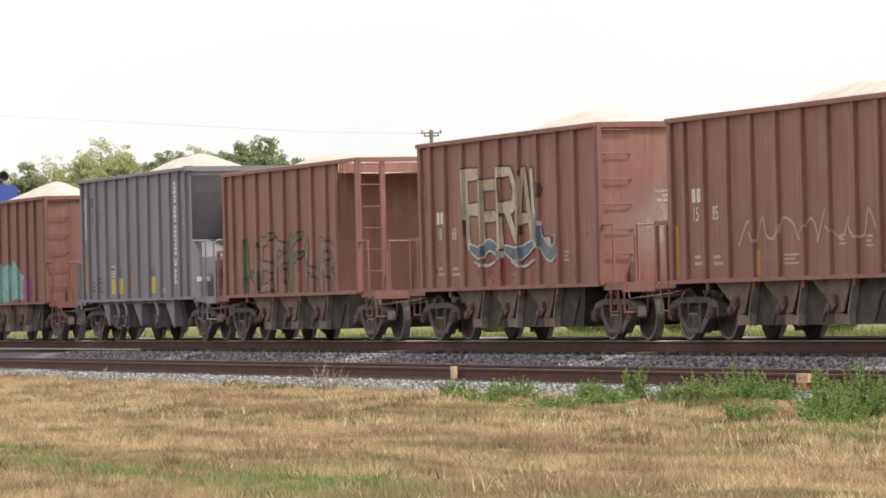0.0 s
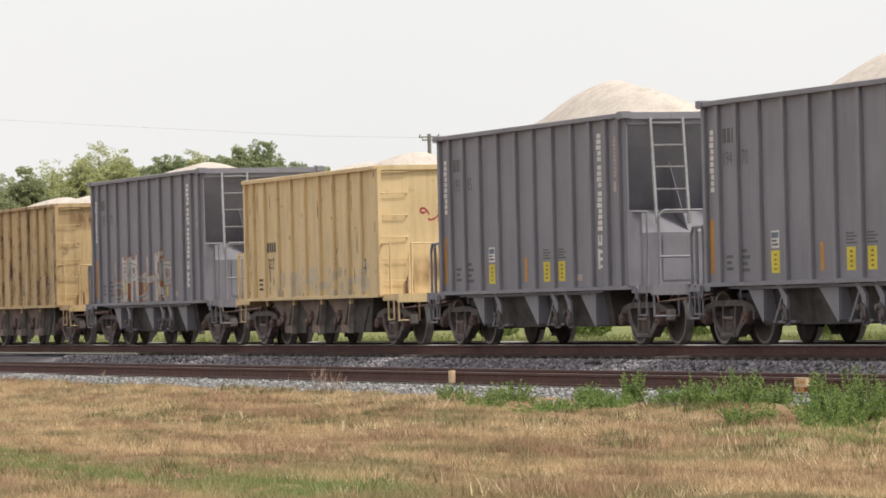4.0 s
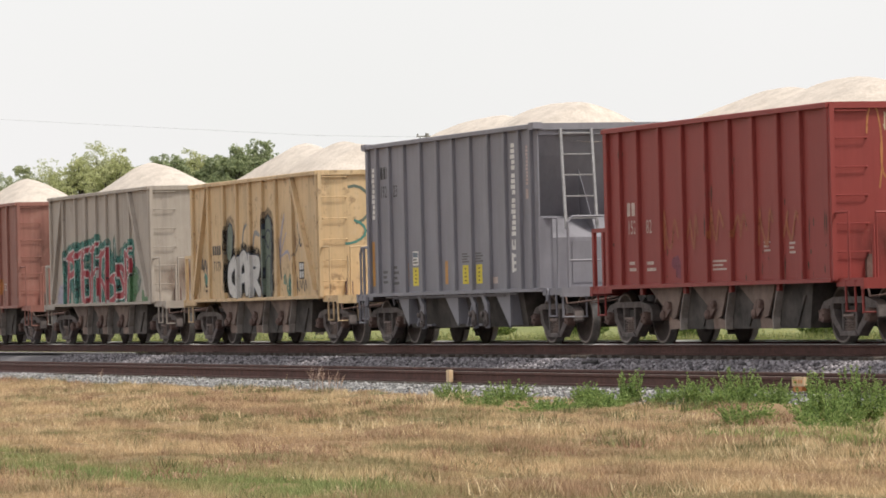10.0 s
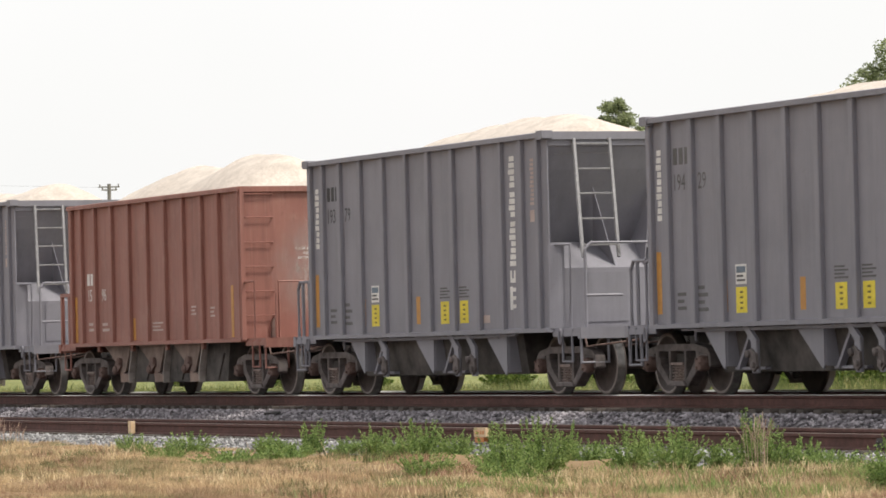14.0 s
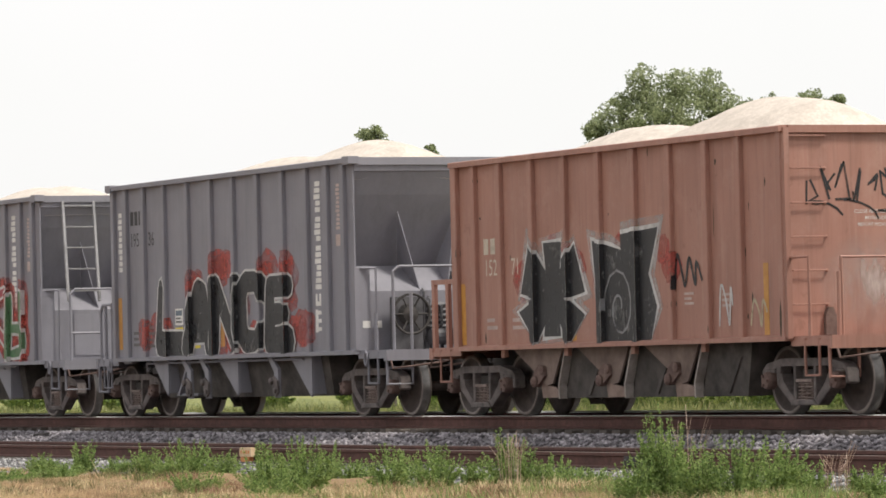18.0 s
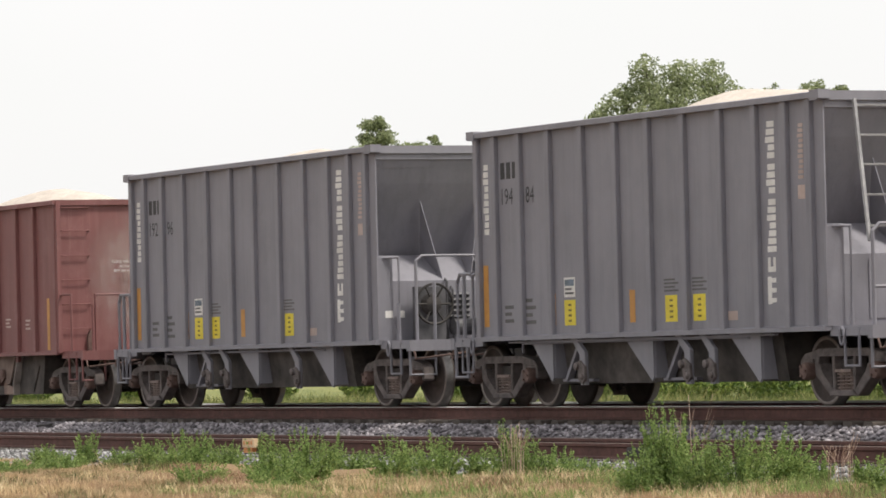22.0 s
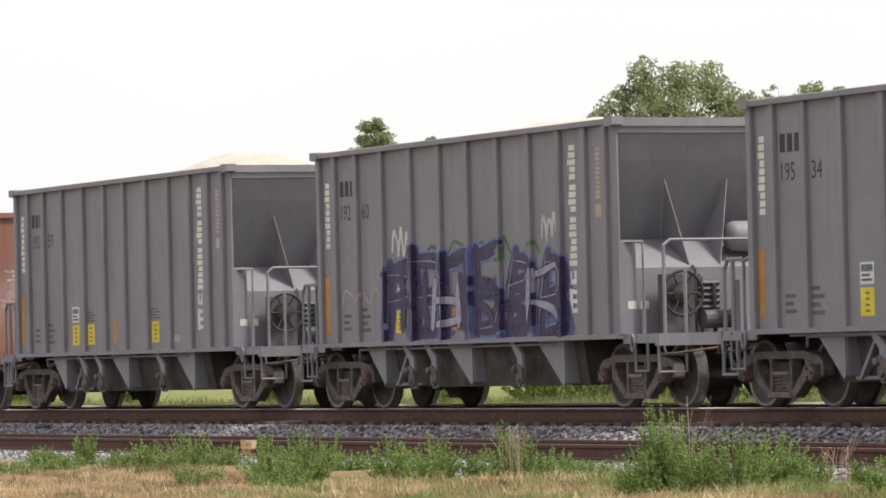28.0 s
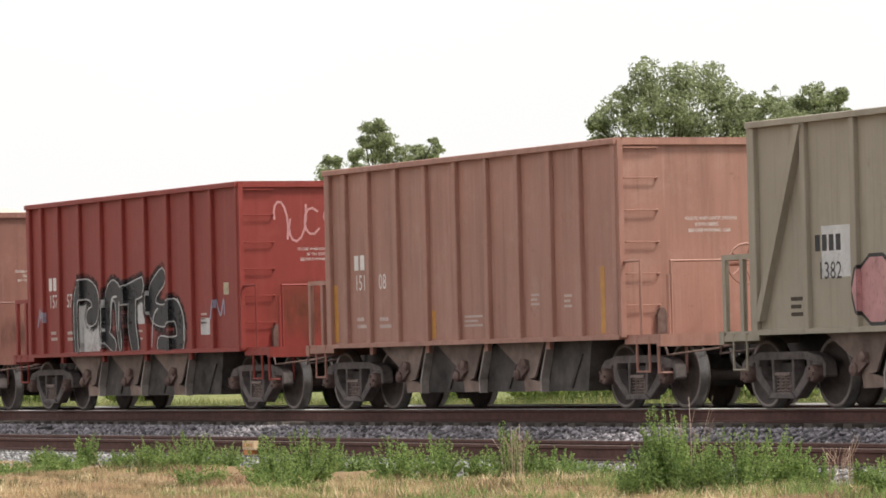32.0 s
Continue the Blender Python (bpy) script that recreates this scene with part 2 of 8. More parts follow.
def prism(bm, pts, a, b, axis="y"):
    """The polygon pts, drawn in the two other axes, pulled from a to b along axis."""
    def at(p, d):
        return {"y": (p[0], d, p[1]), "x": (d, p[0], p[1]), "z": (p[0], p[1], d)}[axis]
    lo, hi = [bm.verts.new(at(p, a)) for p in pts], [bm.verts.new(at(p, b)) for p in pts]
    k = len(pts)
    bm.faces.new(lo[::-1])
    bm.faces.new(hi)
    for i in range(k):
        bm.faces.new((lo[i], lo[(i + 1) % k], hi[(i + 1) % k], hi[i]))


def tube(bm, pts, r, n=6):
    """A round bar along the points."""
    pts = [Vector(p) for p in pts]
    rings = []
    for i, p in enumerate(pts):
        d = ((pts[min(i + 1, len(pts) - 1)] - p).normalized() + (p - pts[max(i - 1, 0)]).normalized()).normalized()
        q = d.to_track_quat("Z", "Y")
        rings.append([bm.verts.new(p + q @ Vector((r * math.cos(6.2832 * k / n), r * math.sin(6.2832 * k / n), 0))) for k in range(n)])
    for a, b in zip(rings, rings[1:]):
        for k in range(n):
            bm.faces.new((a[k], a[(k + 1) % n], b[(k + 1) % n], b[k]))
    bm.faces.new(rings[0][::-1])
    bm.faces.new(rings[-1])


def lathe(bm, prof, n=24, axis="y", at=(0, 0, 0)):
    """Turn the profile (radius, distance along the axis) round the axis."""
    rings = []
    for r, d in prof:
        ring = []
        for k in range(n):
            c, s = r * math.cos(6.28319 * k / n), r * math.sin(6.28319 * k / n)
            p = {"y": (c, d, s), "x": (d, c, s), "z": (c, s, d)}[axis]
            ring.append(bm.verts.new((p[0] + at[0], p[1] + at[1], p[2] + at[2])))
        rings.append(ring)
    for a, b in zip(rings, rings[1:]):
        for k in range(n):
            bm.faces.new((a[k], a[(k + 1) % n], b[(k + 1) % n], b[k]))
    bm.faces.new(rings[0][::-1])
    bm.faces.new(rings[-1])


def mesh_of(name, bm, mat, smooth=False):
    bmesh.ops.recalc_face_normals(bm, faces=bm.faces)
    me = bpy.data.meshes.new(name)
    bm.to_mesh(me)
    bm.free()
    if mat:
        me.materials.append(mat)
    if smooth:
        me.shade_smooth()
    return me


def part(name, bm, mat, parent, label="", at=None, smooth=False):
    me = bm if isinstance(bm, bpy.types.Mesh) else mesh_of(name, bm, mat, smooth)
    ob = new(name, me)
    if parent:
        ob.parent = parent
    if at is not None:
        ob.location = at
    if label:
        ob["label"] = label
    return ob


def raw_mesh(name, verts, faces, mat):
    me = bpy.data.meshes.new(name)
    verts, faces = np.asarray(verts, np.float32), np.asarray(faces, np.int32)
    k = faces.shape[1]
    me.vertices.add(len(verts))
    me.vertices.foreach_set("co", verts.ravel())
    me.loops.add(faces.size)
    me.loops.foreach_set("vertex_index", faces.ravel())
    me.polygons.add(len(faces))
    me.polygons.foreach_set("loop_start", np.arange(0, faces.size, k, dtype=np.int32))
    me.update(calc_edges=True)
    me.materials.append(mat)
    return me


# ---- ground and tracks ----
def ground_z(x, y):
    if y < 19:
        z = -0.93
    elif y < 24.9:
        z = -0.93 + 0.25 * (y - 19) / 5.9
    elif y < TRACK + 4:
        z = -0.80
    else:
        z = -0.62
    if y < 25.2 or y > TRACK + 5:
        z += 0.07 * noise.noise((x * 0.35, y * 0.35, 1)) + 0.07 * noise.noise((x * 0.9, y * 0.9, 5)) + 0.03 * noise.noise((x * 2.6, y * 2.6, 9))
    return z


def spread(*runs):
    out = []
    for a, b, step in runs:
        k = max(1, round((b - a) / step))
        out += [a + (b - a) * i / k for i in range(k)]
    return out + [runs[-1][1]]


gx = spread((-4000, -400, 400), (-400, -130, 15), (-130, -20, 0.7), (-20, 60, 10), (60, 4000, 500))
gy = spread((-4000, -40, 600), (-40, 8, 6), (8, 26, 0.4), (26, 36, 1.0), (36, 60, 3), (60, 200, 20), (200, 4000, 400))
gv = [(x, y, ground_z(x, y)) for y in gy for x in gx]
gf = [(j * len(gx) + i, j * len(gx) + i + 1, (j + 1) * len(gx) + i + 1, (j + 1) * len(gx) + i) for j in range(len(gy) - 1) for i in range(len(gx) - 1)]


def ground_material():
    m, n, l, b = material("dry_grassy_ground")
    v = coords(n, l, shift=False)
    patch = noise_tex(n, l, v, 0.45, 5, 0.6)
    fine = noise_tex(n, l, v, 8.0, 6, 0.7)
    c = mixc(n, l, ramp(n, l, fine, 0.3, 0.7), (0.14, 0.085, 0.04), (0.30, 0.20, 0.095))
    g = mixc(n, l, ramp(n, l, fine, 0.3, 0.7), (0.035, 0.05, 0.014), (0.085, 0.10, 0.03))
    sep = n.new("ShaderNodeSeparateXYZ")
    l.new(v, sep.inputs[0])
    far = ramp(n, l, sep.outputs["Y"], TRACK + 3.0, TRACK + 6.0)
    c = mixc(n, l, ramp(n, l, patch, 0.58, 0.68), c, g)
    c = mixc(n, l, far, c, mixc(n, l, ramp(n, l, patch, 0.4, 0.6), (0.10, 0.13, 0.03), (0.21, 0.205, 0.06)))
    l.new(c, b.inputs["Base Color"])
    b.inputs["Roughness"].default_value = 0.95
    bump(n, l, fine, 0.5, 0.05, b)
    return m


ground = tagged(new("ground", raw_mesh("ground", gv, gf, ground_material())), "dry straw-coloured grassy ground with green patches", "ground", kind="structure")
ground.data.shade_smooth()

bm = bmesh.new()
prism(bm, [(TRACK - 1.65, -0.30), (TRACK + 1.65, -0.28), (TRACK + 3.2, -0.85), (TRACK - 3.2, -0.9), (TRACK - 2.5, -0.56)], -900, 420, "x")
main_bed = tagged(part("ballast_bed", bm, BALLAST, None), "grey crushed stone ballast bed under the main track", "ballast", kind="structure")
bm = bmesh.new()
prism(bm, [(SIDING - 1.5, -0.585), (SIDING + 1.7, -0.585), (SIDING + 1.7, -0.95), (SIDING - 2.9, -0.95), (SIDING - 2.5, -0.78)], -900, 420, "x")
side_bed = tagged(part("ballast_bed", bm, BALLAST, None), "grey and white crushed stone ballast bed under the siding", "ballast", kind="structure")


def rail(y, z, head_mat, label, band=0.006):
    """A flat-bottomed rail on the x axis, its top at z, with a strip of worn head."""
    bm = bmesh.new()
    prism(bm, [(-0.076, -0.19), (0.076, -0.19), (0.076, -0.176), (0.014, -0.158), (0.010, -0.056), (0.037, -0.042), (0.037, -band),
               (-0.037, -band), (-0.037, -0.042), (-0.010, -0.056), (-0.014, -0.158), (-0.076, -0.176)], -900, 420, "x")
    r = part("rail", bm, RAIL_SIDE, None)
    r.location = (0, y, z)
    bm = bmesh.new()
    prism(bm, [(-0.037, -band), (0.037, -band), (0.037, -0.008), (0.022, 0.0), (-0.014, 0.0), (-0.034, -band * 0.72)], -900, 420, "x")
    part("running_surface", bm, head_mat, r)
    tagged(r, label, "rail", "rails", "structure")
    return r


for y, z, hm, lab, band in ((TRACK - GAUGE, 0.0, RAIL_HEAD, "steel rail with a rusty web and a shiny worn top", 0.012), (TRACK + GAUGE, 0.035, RAIL_HEAD, "steel rail with a rusty web and a shiny worn top", 0.030),
                            (SIDING - GAUGE, RAIL2, RAIL_HEAD2, "dull rust-brown siding rail in pale ballast", 0.006), (SIDING + GAUGE, RAIL2, RAIL_HEAD2, "dull rust-brown siding rail in pale ballast", 0.006)):
    rail(y, z, hm, lab, band)


def ties(bed, y, z, x0, x1, step, seed):
    """Wooden ties with worn ends, sharing three meshes."""
    rng = random.Random(seed)
    meshes = []
    for k in range(3):
        bm = bmesh.new()
        c = 0.015 + 0.006 * k
        prism(bm, [(-0.115, -0.17), (0.115, -0.17), (0.115, -c), (0.115 - c, 0.0), (-0.115 + c, 0.0), (-0.115, -c * 1.4)], -1.29 + 0.02 * k, 1.29 - 0.015 * k, "y")
        meshes.append(mesh_of("tie", bm, TIE))
    n = int((x1 - x0) / step)
    for i in range(n):
        ob = part("tie", meshes[rng.randrange(3)], None, bed, at=(x0 + i * step + rng.uniform(-0.03, 0.03), y + rng.uniform(-0.04, 0.04), z + rng.uniform(-0.008, 0.004)))
        ob.rotation_euler.z = rng.uniform(-0.012, 0.012)


ties(main_bed, TRACK, -0.19, -112, -38, 0.52, 61)
# the siding's ties lie almost buried
rng, bm = random.Random(62), bmesh.new()
for i in range(121):
    x, y = -104 + 0.56 * i + rng.uniform(-0.03, 0.03), SIDING + rng.uniform(-0.04, 0.04)
    box(bm, x - 0.11, x + 0.11, y - 1.28, y + 1.28, RAIL2 - 0.36, RAIL2 - 0.19 + rng.uniform(-0.008, 0.004))
tagged(part("ties", bm, TIE, side_bed), kind="stuff")


def stones(name, n, xr, yr, top, size, seed, mat, label):
    """Loose stones: squashed, turned octahedra lying on the surface top(y)."""
    rng = np.random.default_rng(seed)
    x = rng.uniform(*xr, n)
    y = rng.uniform(*yr, n)
    z = top(x, y)
    s = rng.uniform(*size, n)
    octa = np.array([(1, 0, 0), (-1, 0, 0), (0, 1, 0), (0, -1, 0), (0, 0, 0.75), (0, 0, -0.75)])
    tri = np.array([(0, 2, 4), (2, 1, 4), (1, 3, 4), (3, 0, 4), (2, 0, 5), (1, 2, 5), (3, 1, 5), (0, 3, 5)])
    a, b = rng.uniform(0, 6.28, n), rng.uniform(-0.6, 0.6, n)
    v = octa[None] * rng.uniform(0.65, 1.25, (n, 6, 1))
    ca, sa, cb, sb = np.cos(a)[:, None], np.sin(a)[:, None], np.cos(b)[:, None], np.sin(b)[:, None]
    vx = v[..., 0] * cb + v[..., 2] * sb
    vz = -v[..., 0] * sb + v[..., 2] * cb
    px, py = vx * ca - v[..., 1] * sa, vx * sa + v[..., 1] * ca
    V = np.stack([px, py, vz], -1) * s[:, None, None] + np.stack([x, y, z], -1)[:, None, :]
    Fc = tri[None] + (np.arange(n) * 6)[:, None, None]
    ob = new(name, raw_mesh(name, V.reshape(-1, 3), Fc.reshape(-1, 3), mat))
    return tagged(ob, label, "gravel", kind="stuff")


STONE_GREY = island("grey_ballast_stone", [(0.0, (0.077, 0.070, 0.076)), (0.5, (0.205, 0.186, 0.200)), (1.0, (0.405, 0.375, 0.395))], 0.9)
STONE_PALE = island("pale_ballast_stone", [(0.0, (0.076, 0.076, 0.076)), (0.6, (0.221, 0.217, 0.212)), (1.0, (0.442, 0.433, 0.425))], 0.9)
# the shoulder is heaped up a little in each crib between the tie ends
def shoulder(x, y):
    crib = 0.022 * np.sin(6.2832 * (x + 112) / 0.52) ** 2
    return np.where(y > TRACK - 1.65, -0.285 + crib, np.clip(-0.285 + crib - (TRACK - 1.65 - y) * 0.345, -0.62, 0))


stones("gravel", 30000, (-118, -34), (TRACK - 2.75, TRACK - 0.95), shoulder, (0.025, 0.055), 3, STONE_GREY, "grey crushed stones heaped along the main track")
stones("gravel", 6000, (-118, -34), (TRACK - 0.66, TRACK + 0.66), lambda x, y: y * 0 - 0.27, (0.025, 0.05), 6, STONE_GREY, "grey crushed stones between the rails of the main track")
stones("gravel", 20000, (-112, -34), (SIDING - 0.65, SIDING + 1.9), lambda x, y: y * 0 - 0.58, (0.022, 0.05), 4, STONE_GREY, "grey crushed stones between the two tracks")
stones("gravel", 26000, (-108, -32), (SIDING - 2.6, SIDING - 0.83), lambda x, y: np.where(y > SIDING - 1.5, -0.58, -0.58 - (SIDING - 1.5 - y) * 0.21), (0.02, 0.05), 5, STONE_PALE,
       "pale crushed stones on the shoulder of the siding")

# ---- running gear ----
WHEEL_R = 0.457
AXLE = 0.889


def wheelset_mesh():
    bm = bmesh.new()
    tube(bm, [(0, -1.0, 0), (0, 1.0, 0)], 0.075, 12)
    for s in (1, -1):
        lathe(bm, [(0.10, s * 0.62), (0.13, s * 0.66), (0.37, s * 0.69), (0.39, s * 0.685), (0.485, s * 0.685), (0.485, s * 0.71), (WHEEL_R + 0.004, s * 0.725),
                   (WHEEL_R, s * 0.82), (0.405, s * 0.82), (0.385, s * 0.775), (0.16, s * 0.76), (0.14, s * 0.81), (0.10, s * 0.81)], 40)
    me = mesh_of("wheelset", bm, WHEEL)
    me.materials.append(TREAD)
    me.materials.append(RIM)
    for p in me.polygons:
        r = math.hypot(p.center.x, p.center.z)
        if 0.44 < r < 0.475 and abs(p.center.y) > 0.7:
            p.material_index = 1
        elif 0.40 < r < 0.457 and abs(p.center.y) > 0.79:
            p.material_index = 2
    me.shade_smooth()
    return me


def side_frame_mesh():
    bm = bmesh.new()
    ya, yb = -0.09, 0.09
    prism(bm, [(-1.10, 0.60), (-1.0, 0.68), (-0.62, 0.745), (0.62, 0.745), (1.0, 0.68), (1.10, 0.60), (1.08, 0.55), (0.60, 0.655), (-0.60, 0.655), (-1.08, 0.55)], ya, yb)
    for s in (1, -1):
        prism(bm, [(s * 1.10, 0.60), (s * 1.12, 0.42), (s * 1.05, 0.40), (s * 1.04, 0.58)], ya, yb)
        prism(bm, [(s * 0.74, 0.62), (s * 0.73, 0.40), (s * 0.66, 0.38), (s * 0.62, 0.66)], ya, yb)
        prism(bm, [(s * 0.72, 0.52), (s * 0.70, 0.38), (s * 0.34, 0.13), (s * 0.20, 0.13), (s * 0.24, 0.20), (s * 0.56, 0.44), (s * 0.60, 0.56)], ya, yb)
        prism(bm, [(s * 0.295, 0.67), (s * 0.285, 0.20), (s * 0.225, 0.20), (s * 0.235, 0.67)], ya, yb)
        box(bm, s * 0.9 - 0.13, s * 0.9 + 0.13, -0.10, 0.10, 0.56, 0.61)
    prism(bm, [(-0.34, 0.13), (0.34, 0.13), (0.27, 0.205), (-0.27, 0.205)], ya - 0.035, yb)
    bmesh.ops.bevel(bm, geom=bm.edges[:], offset=0.012, segments=1, affect="EDGES")
    return mesh_of("side_frame", bm, TRUCK)


def springs_mesh():
    """Three coil springs between a seat and a cap."""
    bm = bmesh.new()
    for x in (-0.13, 0.0, 0.13):
        prof = [(0.05, 0.205)]
        for k in range(5):
            z = 0.226 + k * 0.044
            prof += [(0.036, z), (0.066, z + 0.003), (0.072, z + 0.011), (0.066, z + 0.019), (0.036, z + 0.022)]
        lathe(bm, prof + [(0.05, 0.445)], 10, "z", (x, 0.0, 0))
    box(bm, -0.2, 0.2, -0.07, 0.07, 0.435, 0.475)
    box(bm, -0.2, 0.2, -0.07, 0.07, 0.195, 0.212)
    return mesh_of("spring_nest", bm, SPRING)


def cap_mesh():
    bm = bmesh.new()
    lathe(bm, [(0.05, -0.09), (0.10, -0.085), (0.115, -0.05), (0.115, 0.05), (0.05, 0.09)], 18)
    for k in range(3):
        a = k * 2.094
        lathe(bm, [(0.02, -0.115), (0.024, -0.08)], 6, "y", (0.07 * math.cos(a), 0, 0.07 * math.sin(a)))
    return mesh_of("bearing_cap", bm, LATCH)


WHEELSET, SIDE_FRAME, SPRINGS, CAP = wheelset_mesh(), side_frame_mesh(), springs_mesh(), cap_mesh()


def bolster_mesh():
    bm = bmesh.new()
    prism(bm, [(-1.0, 0.47), (1.0, 0.47), (1.0, 0.60), (0.5, 0.68), (-0.5, 0.68), (-1.0, 0.60)], -0.20, 0.20, "x")
    lathe(bm, [(0.2, 0.66), (0.2, 0.76)], 16, "z")
    for s in (1, -1):
        box(bm, s * 0.36 - 0.05, s * 0.36 + 0.05, -0.72, 0.72, 0.30, 0.40)
        for e in (1, -1):
            prism(bm, [(s * 0.36, 0.26), (s * 0.43, 0.3), (s * 0.43, 0.56), (s * 0.36, 0.6)], e * 0.74 - 0.05, e * 0.74 + 0.05)
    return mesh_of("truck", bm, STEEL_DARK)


BOLSTER = bolster_mesh()
wheelsets = []


def truck(parent, x):
    t = part("truck", BOLSTER, None, parent, "dusty cast steel truck", (x, 0, 0))
    for s in (-1, 1):
        part("side_frame", SIDE_FRAME, None, t, at=(0, s * 1.0, 0))
        part("spring_nest", SPRINGS, None, t, at=(0, s * 1.03, 0))
        for e in (-1, 1):
            part("bearing_cap", CAP, None, t, at=(e * AXLE, s * 1.09, WHEEL_R))
    for e in (-1, 1):
        w = part("wheelset", WHEELSET, None, t)
        w.matrix_parent_inverse = Matrix.Translation((e * AXLE, 0, WHEEL_R))
    return t


# ---- hopper cars ----
POST_Y, PANEL_Y = 1.45, 1.38       # outer face of the posts and of the side sheet
BROWN_L, GREY_L, LOW_L, TALL_L = 9.88, 10.16, 9.62, 10.02
BROWN_POSTS = (0.07, 0.69, 1.54, 2.58, 3.63, 4.68, 5.73, 6.76, 7.79, 8.71, 9.81)
DIAG_POSTS = (0.07, 1.40, 2.65, 3.70, 4.73, 5.73, 6.76, 7.97, 9.81)
GREY_POSTS = (0.06, 0.65, 1.46, 2.40, 3.44, 4.46, 5.42, 6.44, 7.47, 8.42, 9.22, 9.85)
BROWN_TOP, LOW_TOP, DIAG_TOP, TALL_TOP, GREY_TOP = 3.77, 3.635, 3.66, 3.87, 4.04
LOW_POSTS = tuple(u * LOW_L / BROWN_L for u in BROWN_POSTS)
TALL_POSTS = tuple(u * TALL_L / BROWN_L for u in BROWN_POSTS)
POST_W = 0.13


def post_mesh(name, z0, z1, mat):
    bm = bmesh.new()
    w = POST_W / 2
    prism(bm, [(-w, -PANEL_Y), (-w, -POST_Y + 0.012), (-w + 0.012, -POST_Y), (w - 0.012, -POST_Y), (w, -POST_Y + 0.012), (w, -PANEL_Y)], z0, z1, "z")
    return mesh_of(name, bm, mat)


def painted(ob):
    ob["paint"] = 1
    return ob


def hopper_base(root, length, posts, top, mat, trucks):
    """What all the cars share: sides, posts, rims, sills, sill beam, decks, couplers and trucks."""
    h = length / 2
    pm = post_mesh("side_post", 1.02, top - 0.08, mat)
    for s in (-1, 1):
        bm = bmesh.new()
        box(bm, -h, h, s * PANEL_Y, s * (PANEL_Y - 0.02), 1.0, top - 0.02)
        painted(part("side_sheet", bm, mat, root))
        if s < 0:
            for u in posts:
                painted(part("side_post", pm, None, root, at=(u - h, 0, 0)))
        else:
            bm = bmesh.new()
            for u in posts:
                box(bm, u - h - 0.05, u - h + 0.05, PANEL_Y, POST_Y, 1.02, top - 0.08)
            tagged(painted(part("side_posts", bm, mat, root)), kind="stuff")
        bm = bmesh.new()
        prism(bm, [(s * (PANEL_Y - 0.03), top - 0.085), (s * (POST_Y + 0.03), top - 0.085), (s * (POST_Y + 0.03), top - 0.012), (s * (POST_Y - 0.01), top), (s * (PANEL_Y - 0.03), top)], -h - 0.03, h + 0.03, "x")
        painted(part("top_rim", bm, mat, root))
        bm = bmesh.new()
        prism(bm, [(s * (PANEL_Y - 0.06), 0.97), (s * (POST_Y + 0.005), 0.97), (s * (POST_Y + 0.005), 1.03), (s * PANEL_Y, 1.045), (s * (PANEL_Y - 0.06), 1.045)], -h - 0.02, h + 0.02, "x")
        painted(part("side_sill", bm, mat, root))
    bm = bmesh.new()
    box(bm, -h - 1.3, h + 1.3, -0.19, 0.19, 0.74, 0.98)
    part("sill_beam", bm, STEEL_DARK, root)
    for s in (-1, 1):
        bm = bmesh.new()
        box(bm, s * h, s * (h + 1.05), -1.33, 1.33, 0.98, 1.03)
        box(bm, s * (h + 0.95), s * (h + 1.07), -1.36, 1.36, 0.86, 1.03)
        box(bm, s * h, s * (h + 0.95), -1.35, -1.31, 0.90, 0.98)
        painted(part("end_deck", bm, mat, root))
        bm = bmesh.new()
        box(bm, s * (h + 1.05), s * (h + 1.50), -0.10, 0.10, 0.78, 0.95)
        prism(bm, [(s * (h + 1.45), -0.16), (s * (h + 1.78), -0.12), (s * (h + 1.84), 0.0), (s * (h + 1.74), 0.14), (s * (h + 1.45), 0.13)], 0.73, 1.0, "z")
        part("coupler", bm, STEEL_DARK, root)
        bm = bmesh.new()
        tube(bm, [(s * (h + 1.1), -0.3, 0.8), (s * (h + 1.25), -0.34, 0.62), (s * (h + 1.5), -0.3, 0.48), (s * (h + 1.78), -0.2, 0.5)], 0.03, 6)
        part("air_hose", bm, STEEL_DARK, root)
        bm = bmesh.new()
        tube(bm, [(s * (h + 1.1), -1.3, 0.86), (s * (h + 1.16), -1.3, 0.74), (s * (h + 1.16), -0.5, 0.82), (s * (h + 1.6), -0.12, 0.95)], 0.018, 5)
        part("cut_lever", bm, LATCH, root)
        for e in (-1, 1):
            bm = bmesh.new()
            x0 = s * (h + 0.35)
            tube(bm, [(x0, e * 1.34, 1.0), (x0, e * 1.34, 0.52), (x0 + s * 0.36, e * 1.34, 0.52), (x0 + s * 0.36, e * 1.34, 1.0)], 0.022, 5)
            painted(part("stirrup_step", bm, mat, root))
        truck(root, s * trucks)
    for x in (-3.2, 2.6):
        bm = bmesh.new()
        lathe(bm, [(0.05, -0.75), (0.16, -0.72), (0.16, 0.0), (0.05, 0.03)], 12, "x", (x, 0.45, 0.72))
        part("brake_cylinder", bm, STEEL_DARK, root)


def rung(bm, x, y0, y1, z, r=0.011):
    tube(bm, [(x - 0.10, y0, z), (x - 0.055, y0, z), (x - 0.05, y0 + 0.01, z), (x - 0.05, y1 - 0.01, z), (x - 0.055, y1, z), (x - 0.10, y1, z)], r, 5)
    for y in (y0, y1):
        lathe(bm, [(0.018, x - 0.112), (0.024, x - 0.10), (0.018, x - 0.088)], 6, "x", (0, y, z))


